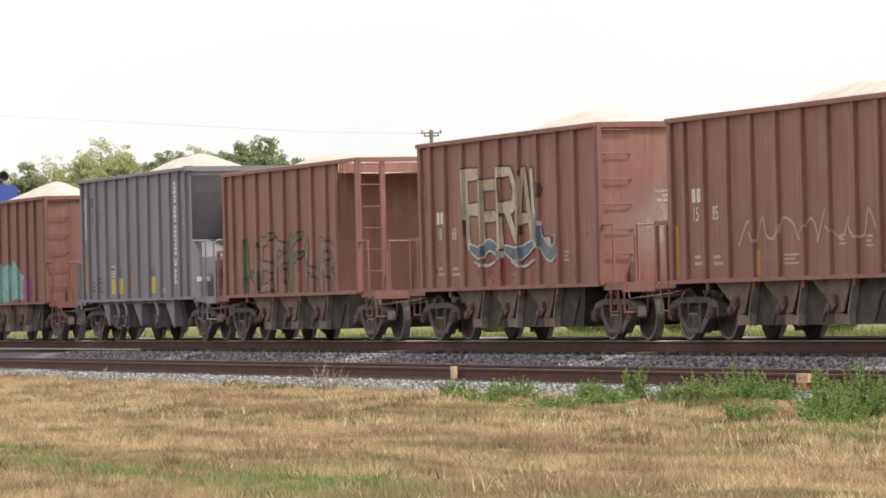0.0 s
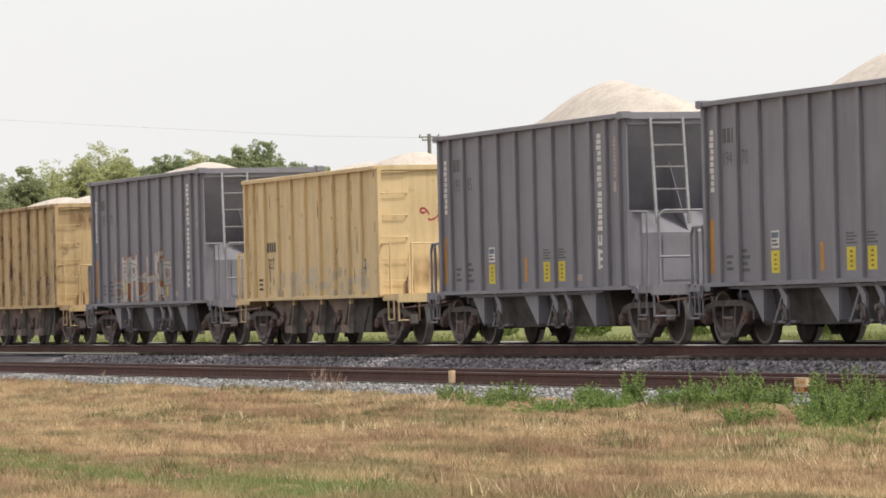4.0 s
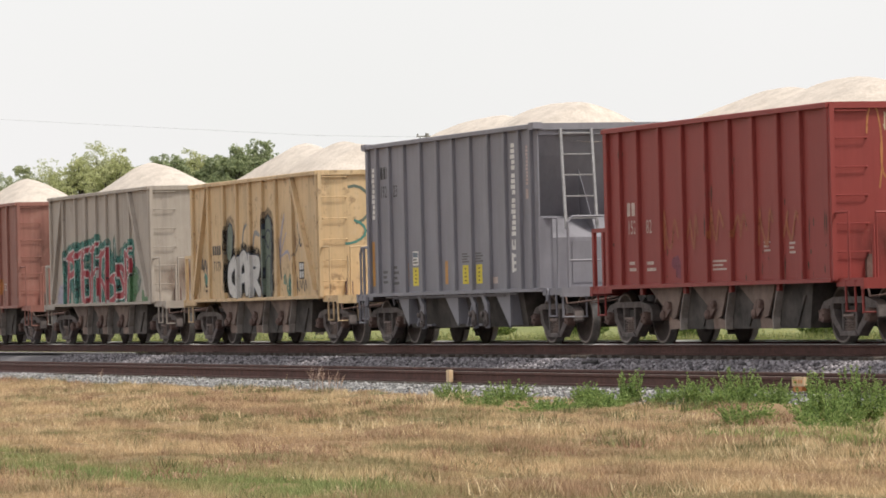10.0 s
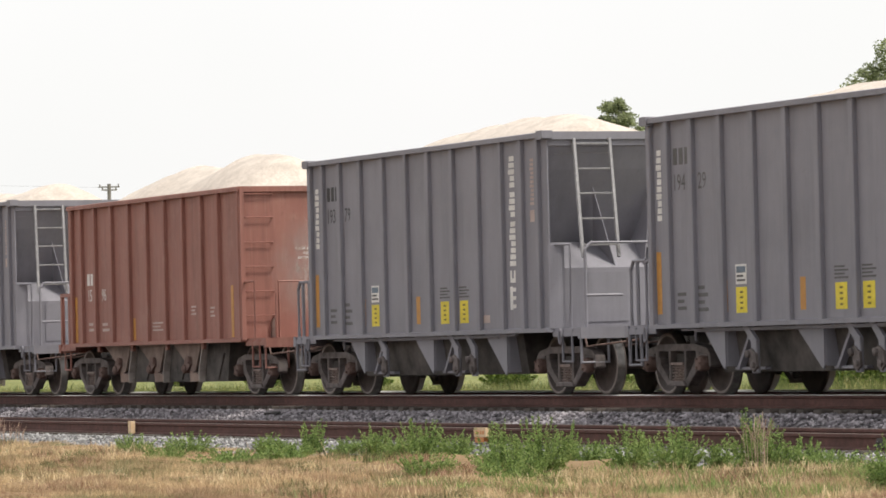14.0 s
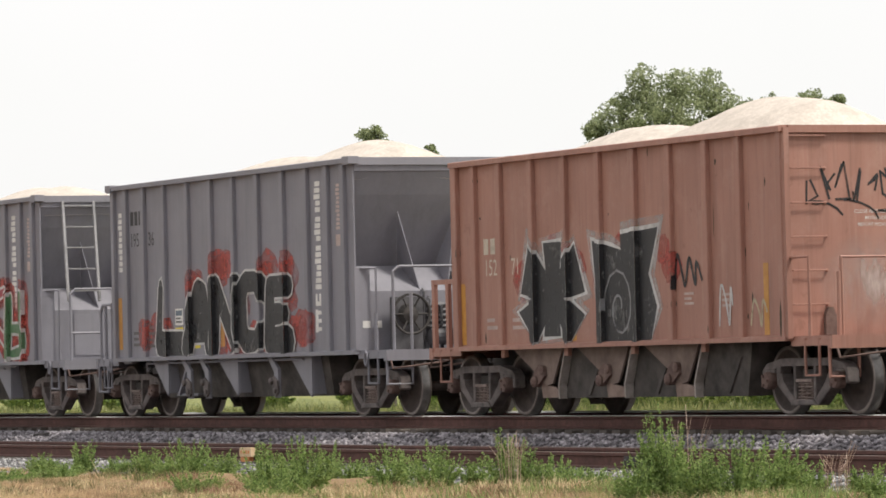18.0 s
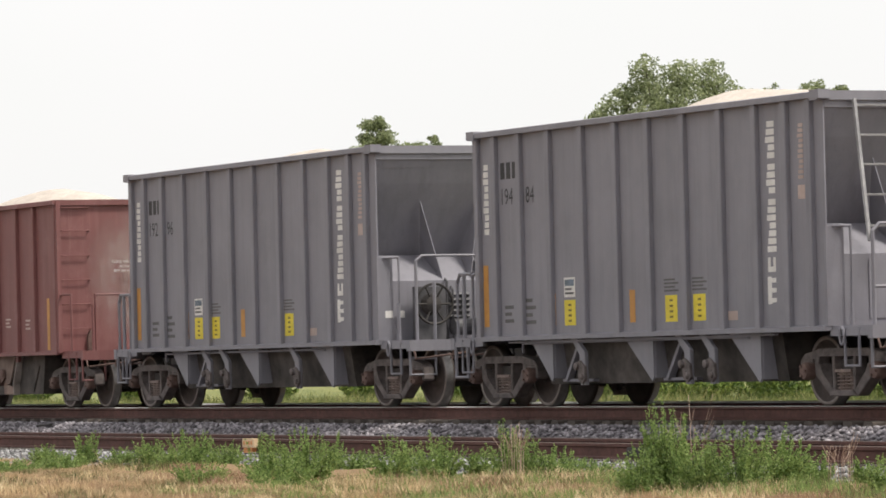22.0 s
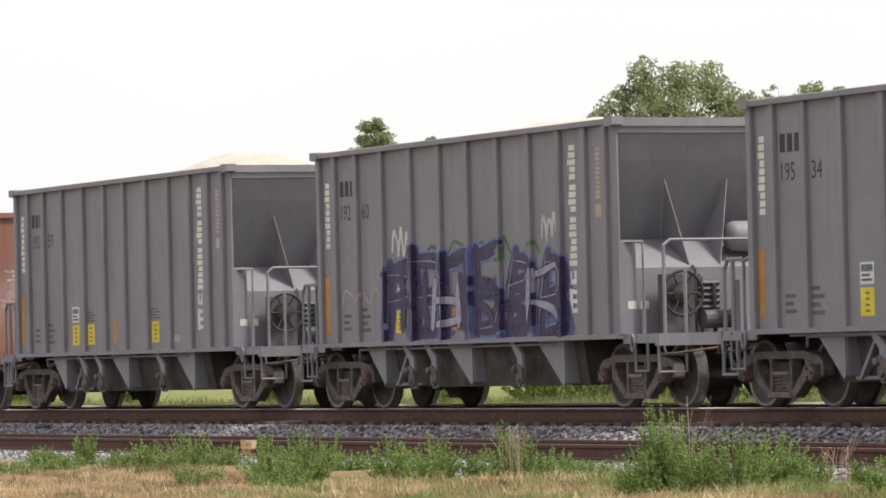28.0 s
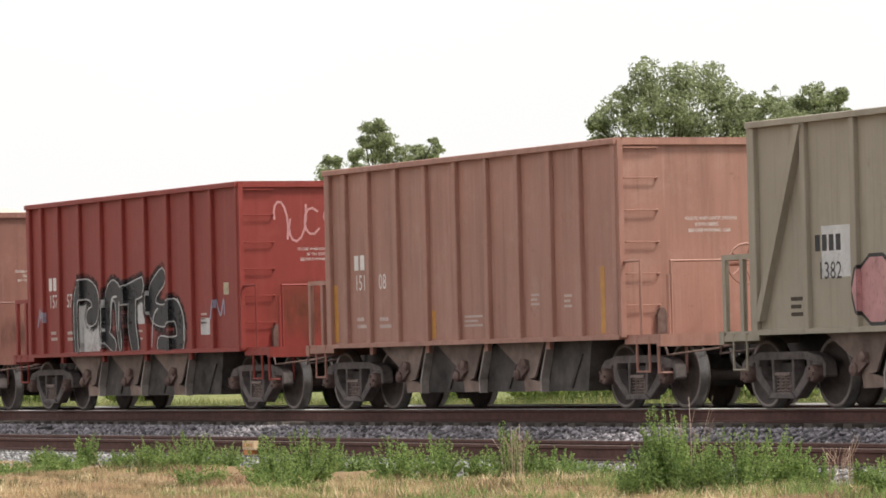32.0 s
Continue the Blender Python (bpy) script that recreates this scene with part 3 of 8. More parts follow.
def brown_car(name, posts, mat, diag=False, L=BROWN_L, top=BROWN_TOP):
    root = new(name)
    h = L / 2
    hopper_base(root, L, posts, top, mat, h - 0.14)
    for s in (-1, 1):
        bm = bmesh.new()
        box(bm, s * h, s * (h - 0.02), -PANEL_Y + 0.02, PANEL_Y - 0.02, 1.03, top - 0.02)
        painted(part("end_sheet", bm, mat, root))
        bm = bmesh.new()
        box(bm, s * (h - 0.02), s * (h + 0.06), -PANEL_Y + 0.03, PANEL_Y - 0.03, top - 0.10, top)
        painted(part("end_rim", bm, mat, root))
        for e in (-1, 1):
            bm = bmesh.new()
            x0, x1 = s * (h - 0.01), s * (h + 0.07)
            box(bm, min(x0, x1), max(x0, x1), e * (PANEL_Y - 0.03), e * (PANEL_Y + 0.05), 1.0, top - 0.03)
            painted(part("corner_angle", bm, mat, root))
    bm = bmesh.new()
    prism(bm, [(-0.86, 1.04), (-0.70, 1.04), (-0.70, 1.30), (-0.75, 1.40), (-0.81, 1.40), (-0.86, 1.30)], h + 0.002, h + 0.07, "x")
    part("jack_bracket", bm, LATCH, root, "dark rusty bracket at the foot of the end")
    # rungs and rails at the trailing end
    for z in (top - 0.14, top - 0.56, top - 1.01, top - 1.45, top - 1.89, top - 2.33):
        bm = bmesh.new()
        rung(bm, h + 0.11, -1.33, -0.80, z)
        painted(part("rung", bm, mat, root))
    for pts in ([(h + 0.02, -1.35, 2.04), (h + 0.12, -1.37, 2.05), (h + 0.45, -1.32, 2.05), (h + 0.45, -1.32, 1.0)],
                [(h + 0.55, -0.90, 1.0), (h + 0.55, -0.90, 2.04), (h + 0.55, 0.9, 2.04), (h + 0.55, 0.9, 1.0)],
                [(h + 0.60, -0.97, 1.0), (h + 0.60, -0.97, 1.85)],
                [(h + 0.9, -1.30, 1.0), (h + 0.9, -1.30, 0.5), (h + 0.9, -0.87, 0.5), (h + 0.9, -0.87, 1.0)]):
        bm = bmesh.new()
        tube(bm, pts, 0.026, 6)
        painted(part("handrail", bm, mat, root))
    bm = bmesh.new()
    ring = [(h + 0.8, 0.15 + 0.28 * math.cos(a * 0.3927), 1.98 + 0.28 * math.sin(a * 0.3927)) for a in range(17)]
    tube(bm, ring, 0.018, 5)
    wheel = painted(part("brake_wheel", bm, mat, root))
    for a in range(5):
        bm = bmesh.new()
        tube(bm, [(h + 0.76, 0.15, 1.98), (h + 0.8, 0.15 + 0.28 * math.cos(a * 1.2566), 1.98 + 0.28 * math.sin(a * 1.2566))], 0.013, 4)
        painted(part("spoke", bm, mat, wheel))
    bm = bmesh.new()
    tube(bm, [(h + 0.3, 0.15, 1.98), (h + 0.82, 0.15, 1.98)], 0.03, 6)
    painted(part("shaft", bm, mat, wheel))
    # thick guard posts at the leading end
    for x in (-h - 0.98, -h - 0.5):
        for e in (-1, 1):
            bm = bmesh.new()
            box(bm, x - 0.045, x + 0.045, e * 1.29 - 0.03, e * 1.29 + 0.03, 1.0, 1.98)
            painted(part("guard_post", bm, mat, root))
    for e in (-1, 1):
        bm = bmesh.new()
        box(bm, -h - 1.04, -h, e * 1.29 - 0.025, e * 1.29 + 0.025, 1.98, 2.05)
        painted(part("guard_rail", bm, mat, root))
    # three hopper pockets: painted wings, latches, flanges and dusty, shade-darkened slope sheets that hang close over
    # the rails
    bm = bmesh.new()
    prism(bm, [(-3.25, 0.98), (-1.70, 0.98), (-1.92, 0.26), (-2.40, 0.28)], -1.13, 1.13)
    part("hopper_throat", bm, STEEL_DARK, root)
    for k in range(3):
        a = -3.37 + k * 2.03
        r0, r1 = (3.58, 3.36) if k < 2 else (2.86, 2.72)
        bm = bmesh.new()
        prism(bm, [(a + 1.70, 0.98), (a + r0, 0.98), (a + r1, 0.26), (a + 1.47, 0.26)], -1.15, 1.15)
        part("hopper_pocket", bm, HOPPER_DUST_SHADE, root, "stone-dusted hopper pocket, coloured dark for the shade under the car")
        for e in (-1, 1):
            y0, y1 = sorted((e * 1.15, e * 1.175))
            bm = bmesh.new()
            prism(bm, [(a + 2.52, 0.78), (a + 2.60, 0.78), (a + 2.26, 0.30), (a + 2.18, 0.30)], y0, y1)
            part("pocket_rib", bm, HOPPER_DUST_SHADE, root)
            bm = bmesh.new()
            prism(bm, [(a, 0.985), (a + 1.60, 0.985), (a + 1.27, 0.47), (a + 1.10, 0.44), (a + 0.92, 0.50), (a + 0.84, 0.57)], e * 1.235, e * 1.265)
            part("pocket_wing", bm, WING_DARK, root, "dust-caked triangular hopper wing")
            bm = bmesh.new()
            prism(bm, [(a + 1.68, 0.985), (a + 1.72, 0.985), (a + 1.48, 0.45), (a + 1.49, 0.25), (a + 1.45, 0.25), (a + 1.44, 0.45)], e * 1.14, e * 1.27)
            part("door_flange", bm, LIP, root, "stone-whitened pocket lip")
            bm = bmesh.new()
            prism(bm, [(a + 0.84, 0.50), (a + 1.05, 0.46), (a + 1.36, 0.40), (a + 1.46, 0.27), (a + 0.90, 0.26)], e * 1.20, e * 1.24)
            part("door_plate", bm, WING, root)
            bm = bmesh.new()
            lathe(bm, [(0.04, e * 1.20), (0.085, e * 1.24), (0.085, e * 1.34), (0.04, e * 1.37)], 10, "y", (a + 0.80, 0, 0.50))
            lathe(bm, [(0.04, e * 1.22), (0.07, e * 1.26), (0.07, e * 1.33), (0.03, e * 1.35)], 10, "y", (a + 1.02, 0, 0.66))
            prism(bm, [(a + 0.74, 0.62), (a + 0.90, 0.74), (a + 1.06, 0.72), (a + 1.10, 0.58), (a + 0.90, 0.46), (a + 0.76, 0.50)], e * 1.27, e * 1.31)
            part("door_latch", bm, LATCH, root)
    if diag:
        for e in (-1, 1):
            for xa, xb, za, zb in ((posts[0] + 0.10, posts[1] - 0.06, 1.15, top - 0.11), (posts[-2] + 0.06, posts[-1] - 0.25, top - 0.11, 1.15)):
                bm = bmesh.new()
                xa, xb = xa - h, xb - h
                d = 0.14
                prism(bm, [(xa - d / 2, za), (xa + d / 2, za), (xb + d / 2, zb), (xb - d / 2, zb)], e * PANEL_Y, e * (PANEL_Y + 0.10))
                painted(part("diagonal_brace", bm, mat, root))
    else:
        for k in range(4):
            u = 1.36 + 2.03 * k + h - 4.94
            bm = bmesh.new()
            box(bm, u - h - 0.06, u - h + 0.06, -1.32, -1.26, 0.86, 0.985)
            painted(part("sill_clip", bm, mat, root))
    return root


def grey_car(name, mat, wheel_end):
    root = new(name)
    L, top = GREY_L, GREY_TOP
    h = L / 2
    hopper_base(root, L, GREY_POSTS, top, mat, 4.94)
    for s in (-1, 1):
        bm = bmesh.new()
        ring = [(s * (h + 0.32) + 0.055 * math.cos(a * 0.7854), -1.37, 0.90 + 0.11 * math.sin(a * 0.7854)) for a in range(9)]
        tube(bm, ring, 0.020, 6)
        painted(part("roping_eye", bm, mat, root))
    bm = bmesh.new()
    tube(bm, [(-h + 1.2, -1.28, 0.80), (-h + 1.3, -1.33, 0.925), (h - 2.2, -1.33, 0.925), (h - 2.1, -1.20, 0.84)], 0.022, 6)
    painted(part("air_pipe", bm, mat, root))
    for s in (-1, 1):
        # upper end sheet, slope sheet and its two stiffeners
        bm = bmesh.new()
        box(bm, s * (h - 0.05), s * (h + 0.05), -PANEL_Y, PANEL_Y, top - 0.12, top)
        painted(part("end_rim", bm, mat, root))
        bm = bmesh.new()
        prism(bm, [(s * (h - 0.03), top - 0.1), (s * (h + 0.012), top - 0.1), (s * (h + 0.012), 3.83), (s * (h - 0.03), 3.81)], -PANEL_Y + 0.02, PANEL_Y - 0.02)
        painted(part("end_plate", bm, mat, root))
        bm = bmesh.new()
        prism(bm, [(s * (h - 0.01), 3.84), (s * (h - 0.17), 3.46), (s * (h - 0.90), 2.0), (s * (h - 0.93), 2.0), (s * (h - 0.20), 3.46), (s * (h - 0.04), 3.84)], -PANEL_Y + 0.02, PANEL_Y - 0.02)
        painted(part("slope_sheet", bm, mat, root))
        for e in (-1, 1):
            # a leaning gusset: its foot stands nearer the middle than its top
            bm = bmesh.new()
            t, b0, b1 = (s * (h - 0.27), e * 0.50, 3.20), (s * (h - 0.05), e * 0.24, 1.95), (s * (h - 0.90), e * 0.24, 1.95)
            q = [bm.verts.new((p[0], p[1] + d, p[2])) for d in (-0.007, 0.007) for p in (t, b0, b1)]
            for f in ((0, 1, 2), (5, 4, 3), (0, 3, 4, 1), (1, 4, 5, 2), (2, 5, 3, 0)):
                bm.faces.new([q[m] for m in f])
            painted(part("stiffener", bm, mat, root))
        bm = bmesh.new()
        prism(bm, [(s * (h - 0.02), 1.03), (s * (h - 0.02), 1.95), (s * (h - 0.62), 2.36), (s * (h - 0.70), 2.36), (s * (h - 0.70), 1.03)], -PANEL_Y + 0.06, PANEL_Y - 0.06)
        painted(part("platform_housing", bm, mat, root))
        for e in (-1, 1):
            bm = bmesh.new()
            prism(bm, [(s * (h - 0.01), 2.0), (s * (h - 0.03), 3.45), (s * (h - 0.30), 3.0), (s * (h - 0.75), 2.1)], e * (PANEL_Y - 0.03), e * (PANEL_Y - 0.01))
            painted(part("side_gore", bm, mat, root))
        for e in (-1, 1):
            bm = bmesh.new()
            x0, x1 = sorted((s * (h - 0.02), s * (h + 0.03)))
            box(bm, x0, x1, e * 1.14, e * (PANEL_Y + 0.02), 1.03, 2.31)
            painted(part("corner_plate", bm, mat, root))
            bm = bmesh.new()
            prism(bm, [(s * (h + 0.02), top - 0.12), (s * (h + 0.1), top - 0.1), (s * (h + 0.1), top + 0.015), (s * (h - 0.14), top + 0.015), (s * (h - 0.14), top - 0.12)], e * (PANEL_Y - 0.06), e * (POST_Y + 0.05))
            painted(part("corner_cap", bm, mat, root))
    # reservoir and brake gear at the trailing end
    bm = bmesh.new()
    lathe(bm, [(0.06, 0.42), (0.17, 0.44), (0.215, 0.52), (0.215, 1.18), (0.17, 1.27), (0.06, 1.30)], 20, "y", (h - 0.18, 0.0, 2.38))
    painted(part("air_reservoir", bm, mat, root, smooth=True))
    if wheel_end:
        bm = bmesh.new()
        cx, cy, cz = h + 0.42, -0.62, 1.58
        tube(bm, [(cx, cy + 0.31 * math.cos(a * 0.3142), cz + 0.31 * math.sin(a * 0.3142)) for a in range(21)], 0.022, 6)
        wheel = part("brake_wheel", bm, STEEL_DARK, root, "dark steel brake wheel")
        for a in range(6):
            bm = bmesh.new()
            tube(bm, [(cx - 0.05, cy, cz), (cx, cy + 0.31 * math.cos(a * 1.0472), cz + 0.31 * math.sin(a * 1.0472))], 0.014, 4)
            part("spoke", bm, STEEL_DARK, wheel)
        bm = bmesh.new()
        lathe(bm, [(0.02, cx + 0.02), (0.13, cx - 0.02), (0.17, cx - 0.14), (0.06, cx - 0.2)], 14, "x", (0, cy, cz))
        part("hub", bm, STEEL_DARK, wheel)
        bm = bmesh.new()
        box(bm, h + 0.12, h + 0.26, -0.85, -0.35, 1.03, 1.85)
        part("brake_box", bm, GREASY, root, "greasy dark brake gear housing")
        for y, z0, z1, r in ((-0.28, 1.03, 1.92, 0.022), (-0.18, 1.03, 1.80, 0.016), (0.02, 1.03, 1.70, 0.03)):
            bm = bmesh.new()
            tube(bm, [(h + 0.16, y, z0), (h + 0.16, y, z1), (h - 0.02, y + 0.06, z1 + 0.05)], r, 6)
            part("brake_pipe", bm, GREASY, root)
        bm = bmesh.new()
        lathe(bm, [(0.04, -0.32), (0.13, -0.30), (0.13, 0.18), (0.04, 0.22)], 14, "y", (h + 0.30, 0.05, 1.22))
        part("brake_cylinder", bm, GREASY, root)
        bm = bmesh.new()
        prism(bm, [(h + 0.02, 1.34)] + [(h + 0.10 + 0.04 * (k % 2), 1.34 + 0.0425 * k) for k in range(11)] + [(h + 0.02, 1.765)], -0.22, 0.12)
        part("louvre_panel", bm, GREASY, root)
        bm = bmesh.new()
        box(bm, h + 0.5, h + 0.75, 0.1, 0.75, 1.03, 1.75)
        painted(part("valve_box", bm, mat, root))
        rails = ([(h + 0.12, -1.08, 1.03), (h + 0.12, -1.08, 2.31), (h + 0.02, -1.3, 2.31)],
                 [(h + 0.62, -1.02, 1.03), (h + 0.62, -1.02, 2.24), (h + 0.62, -0.92, 2.32), (h + 0.62, 1.0, 2.32), (h + 0.62, 1.0, 1.03)],
                 [(h + 0.95, -1.30, 1.03), (h + 0.95, -1.30, 0.5), (h + 0.95, -0.87, 0.5), (h + 0.95, -0.87, 1.9)],
                 [(h + 0.95, -1.30, 0.75), (h + 0.95, -0.87, 0.75)],
                 [(h + 0.35, -1.2, 1.03), (h + 0.35, -1.2, 1.6)])
        arms = (2.88, 3.66, 6.57)
    else:
        for e in (-0.96, -0.36):
            bm = bmesh.new()
            tube(bm, [(h + 0.08, e, 3.93), (h + 0.55, e - 0.10, 2.10)], 0.032, 6)
            painted(part("ladder_rail", bm, GALV, root))
        for z in (3.85, 3.46, 3.08, 2.69, 2.29):
            f = (3.93 - z) / 1.83
            bm = bmesh.new()
            tube(bm, [(h + 0.08 + 0.47 * f, -0.96 - 0.1 * f, z), (h + 0.08 + 0.47 * f, -0.36 - 0.1 * f, z)], 0.017, 5)
            painted(part("rung", bm, GALV, root))
        bm = bmesh.new()
        box(bm, h - 0.015, h - 0.005, -0.75, -0.08, 1.12, 1.88)
        painted(part("access_panel", bm, mat, root))
        rails = ([(h + 0.10, -1.08, 1.03), (h + 0.10, -1.08, 2.31), (h + 0.02, -1.30, 2.31)],
                 [(h + 0.62, -1.06, 1.03), (h + 0.62, -1.06, 2.22), (h + 0.62, -0.96, 2.32), (h + 0.62, 0.9, 2.32), (h + 0.62, 0.9, 1.03)],
                 [(h + 0.95, -1.30, 1.03), (h + 0.95, -1.30, 0.5), (h + 0.95, -0.85, 0.5), (h + 0.95, -0.85, 1.03)],
                 [(h + 0.62, -1.05, 1.52), (h + 0.62, -0.45, 1.52)])
        arms = (2.85, 5.96, 6.65)
    for pts in rails:
        bm = bmesh.new()
        tube(bm, pts, 0.026, 6)
        painted(part("handrail", bm, mat, root))
    # rails at the leading end
    for pts in ([(-h - 0.42, -1.29, 1.03), (-h - 0.42, -1.29, 1.95), (-h - 0.10, -1.29, 2.02), (-h, -1.29, 2.02)],
                [(-h - 0.95, -1.29, 1.03), (-h - 0.95, -1.29, 1.85), (-h - 0.85, -1.29, 1.98), (-h - 0.42, -1.29, 1.98)],
                [(-h - 0.72, -1.29, 1.03), (-h - 0.72, -1.29, 1.98)],
                [(-h - 0.75, -0.9, 1.03), (-h - 0.75, -0.9, 2.05), (-h - 0.75, 0.9, 2.05), (-h - 0.75, 0.9, 1.03)],
                [(-h - 0.95, -1.33, 0.9), (-h - 0.95, -1.33, 0.45), (-h - 0.55, -1.33, 0.45), (-h - 0.55, -1.33, 0.9)]):
        bm = bmesh.new()
        tube(bm, pts, 0.03, 6)
        painted(part("handrail", bm, mat, root))
    # hopper trough, gussets and door arms
    bm = bmesh.new()
    prism(bm, [(-1.16, 0.98), (1.16, 0.98), (1.06, 0.33), (-1.06, 0.33)], -3.42, 3.50, "x")
    part("hopper_trough", bm, HOPPER_DUST_SHADE, root, "grimy hopper trough, coloured dark for the shade under the car")
    for u0, u1, tip in ((1.48, 2.21, 0.37), (4.39, 5.26, 0.36), (7.39, 8.27, 0.32)):
        for e in (-1, 1):
            bm = bmesh.new()
            x0, x1 = u0 - h, u1 - h
            prism(bm, [(x0, 0.985), (x1, 0.985), (x1, tip + 0.05), (x1 - 0.05, tip)], e * 1.28, e * 1.31)
            box(bm, x1 - 0.02, x1 + 0.015, min(e * 1.06, e * 1.28), max(e * 1.06, e * 1.28), tip + 0.04, 0.985)
            painted(part("gusset", bm, mat, root))
            if u0 < 3 or (u0 < 5 and not wheel_end):
                bm = bmesh.new()
                prism(bm, [(x1 + 0.62, 0.985), (x1 + 0.69, 0.985), (x1 + 0.20, 0.37), (x1 + 0.12, 0.37)], e * 1.10, e * 1.20)
                box(bm, x1, x1 + 0.95, min(e * 1.06, e * 1.16), max(e * 1.06, e * 1.16), 0.36, 0.40)
                painted(part("door_strut", bm, mat, root))
    for u in arms:
        for e in (-1, 1):
            x = u - h
            bm = bmesh.new()
            prism(bm, [(x, 0.985), (x + 0.17, 0.985), (x + 0.44, 0.78), (x + 0.45, 0.31), (x + 0.30, 0.31), (x + 0.29, 0.74)], e * 1.30, e * 1.36)
            bmesh.ops.bevel(bm, geom=bm.edges[:], offset=0.008, segments=1, affect="EDGES")
            painted(part("door_arm", bm, mat, root))
            bm = bmesh.new()
            prism(bm, [(x + 0.20, 0.62), (x + 0.33, 0.66), (x + 0.47, 0.58), (x + 0.49, 0.40), (x + 0.40, 0.33), (x + 0.29, 0.38), (x + 0.27, 0.52), (x + 0.18, 0.54)], e * 1.35, e * 1.39)
            lathe(bm, [(0.03, e * 1.38), (0.055, e * 1.39), (0.055, e * 1.43), (0.02, e * 1.445)], 9, "y", (x + 0.27, 0, 0.58))
            lathe(bm, [(0.03, e * 1.38), (0.045, e * 1.39), (0.045, e * 1.42), (0.02, e * 1.43)], 9, "y", (x + 0.41, 0, 0.43))
            part("door_latch", bm, TRUCK, root)
    bm = bmesh.new()
    box(bm, -h + 0.9, h - 1.4, -1.37, -1.32, 0.93, 0.955) if not wheel_end else box(bm, -h + 0.2, -h + 0.6, -1.33, -1.28, 0.93, 0.965)
    painted(part("conduit", bm, mat, root))
    return root


# ---- the train ----
def travelled(t):
    """Metres that the train has gone by t seconds."""
    k = t / 10
    return 16.5512 * t + 0.7608 * k * k - 0.0068 * k * k * k


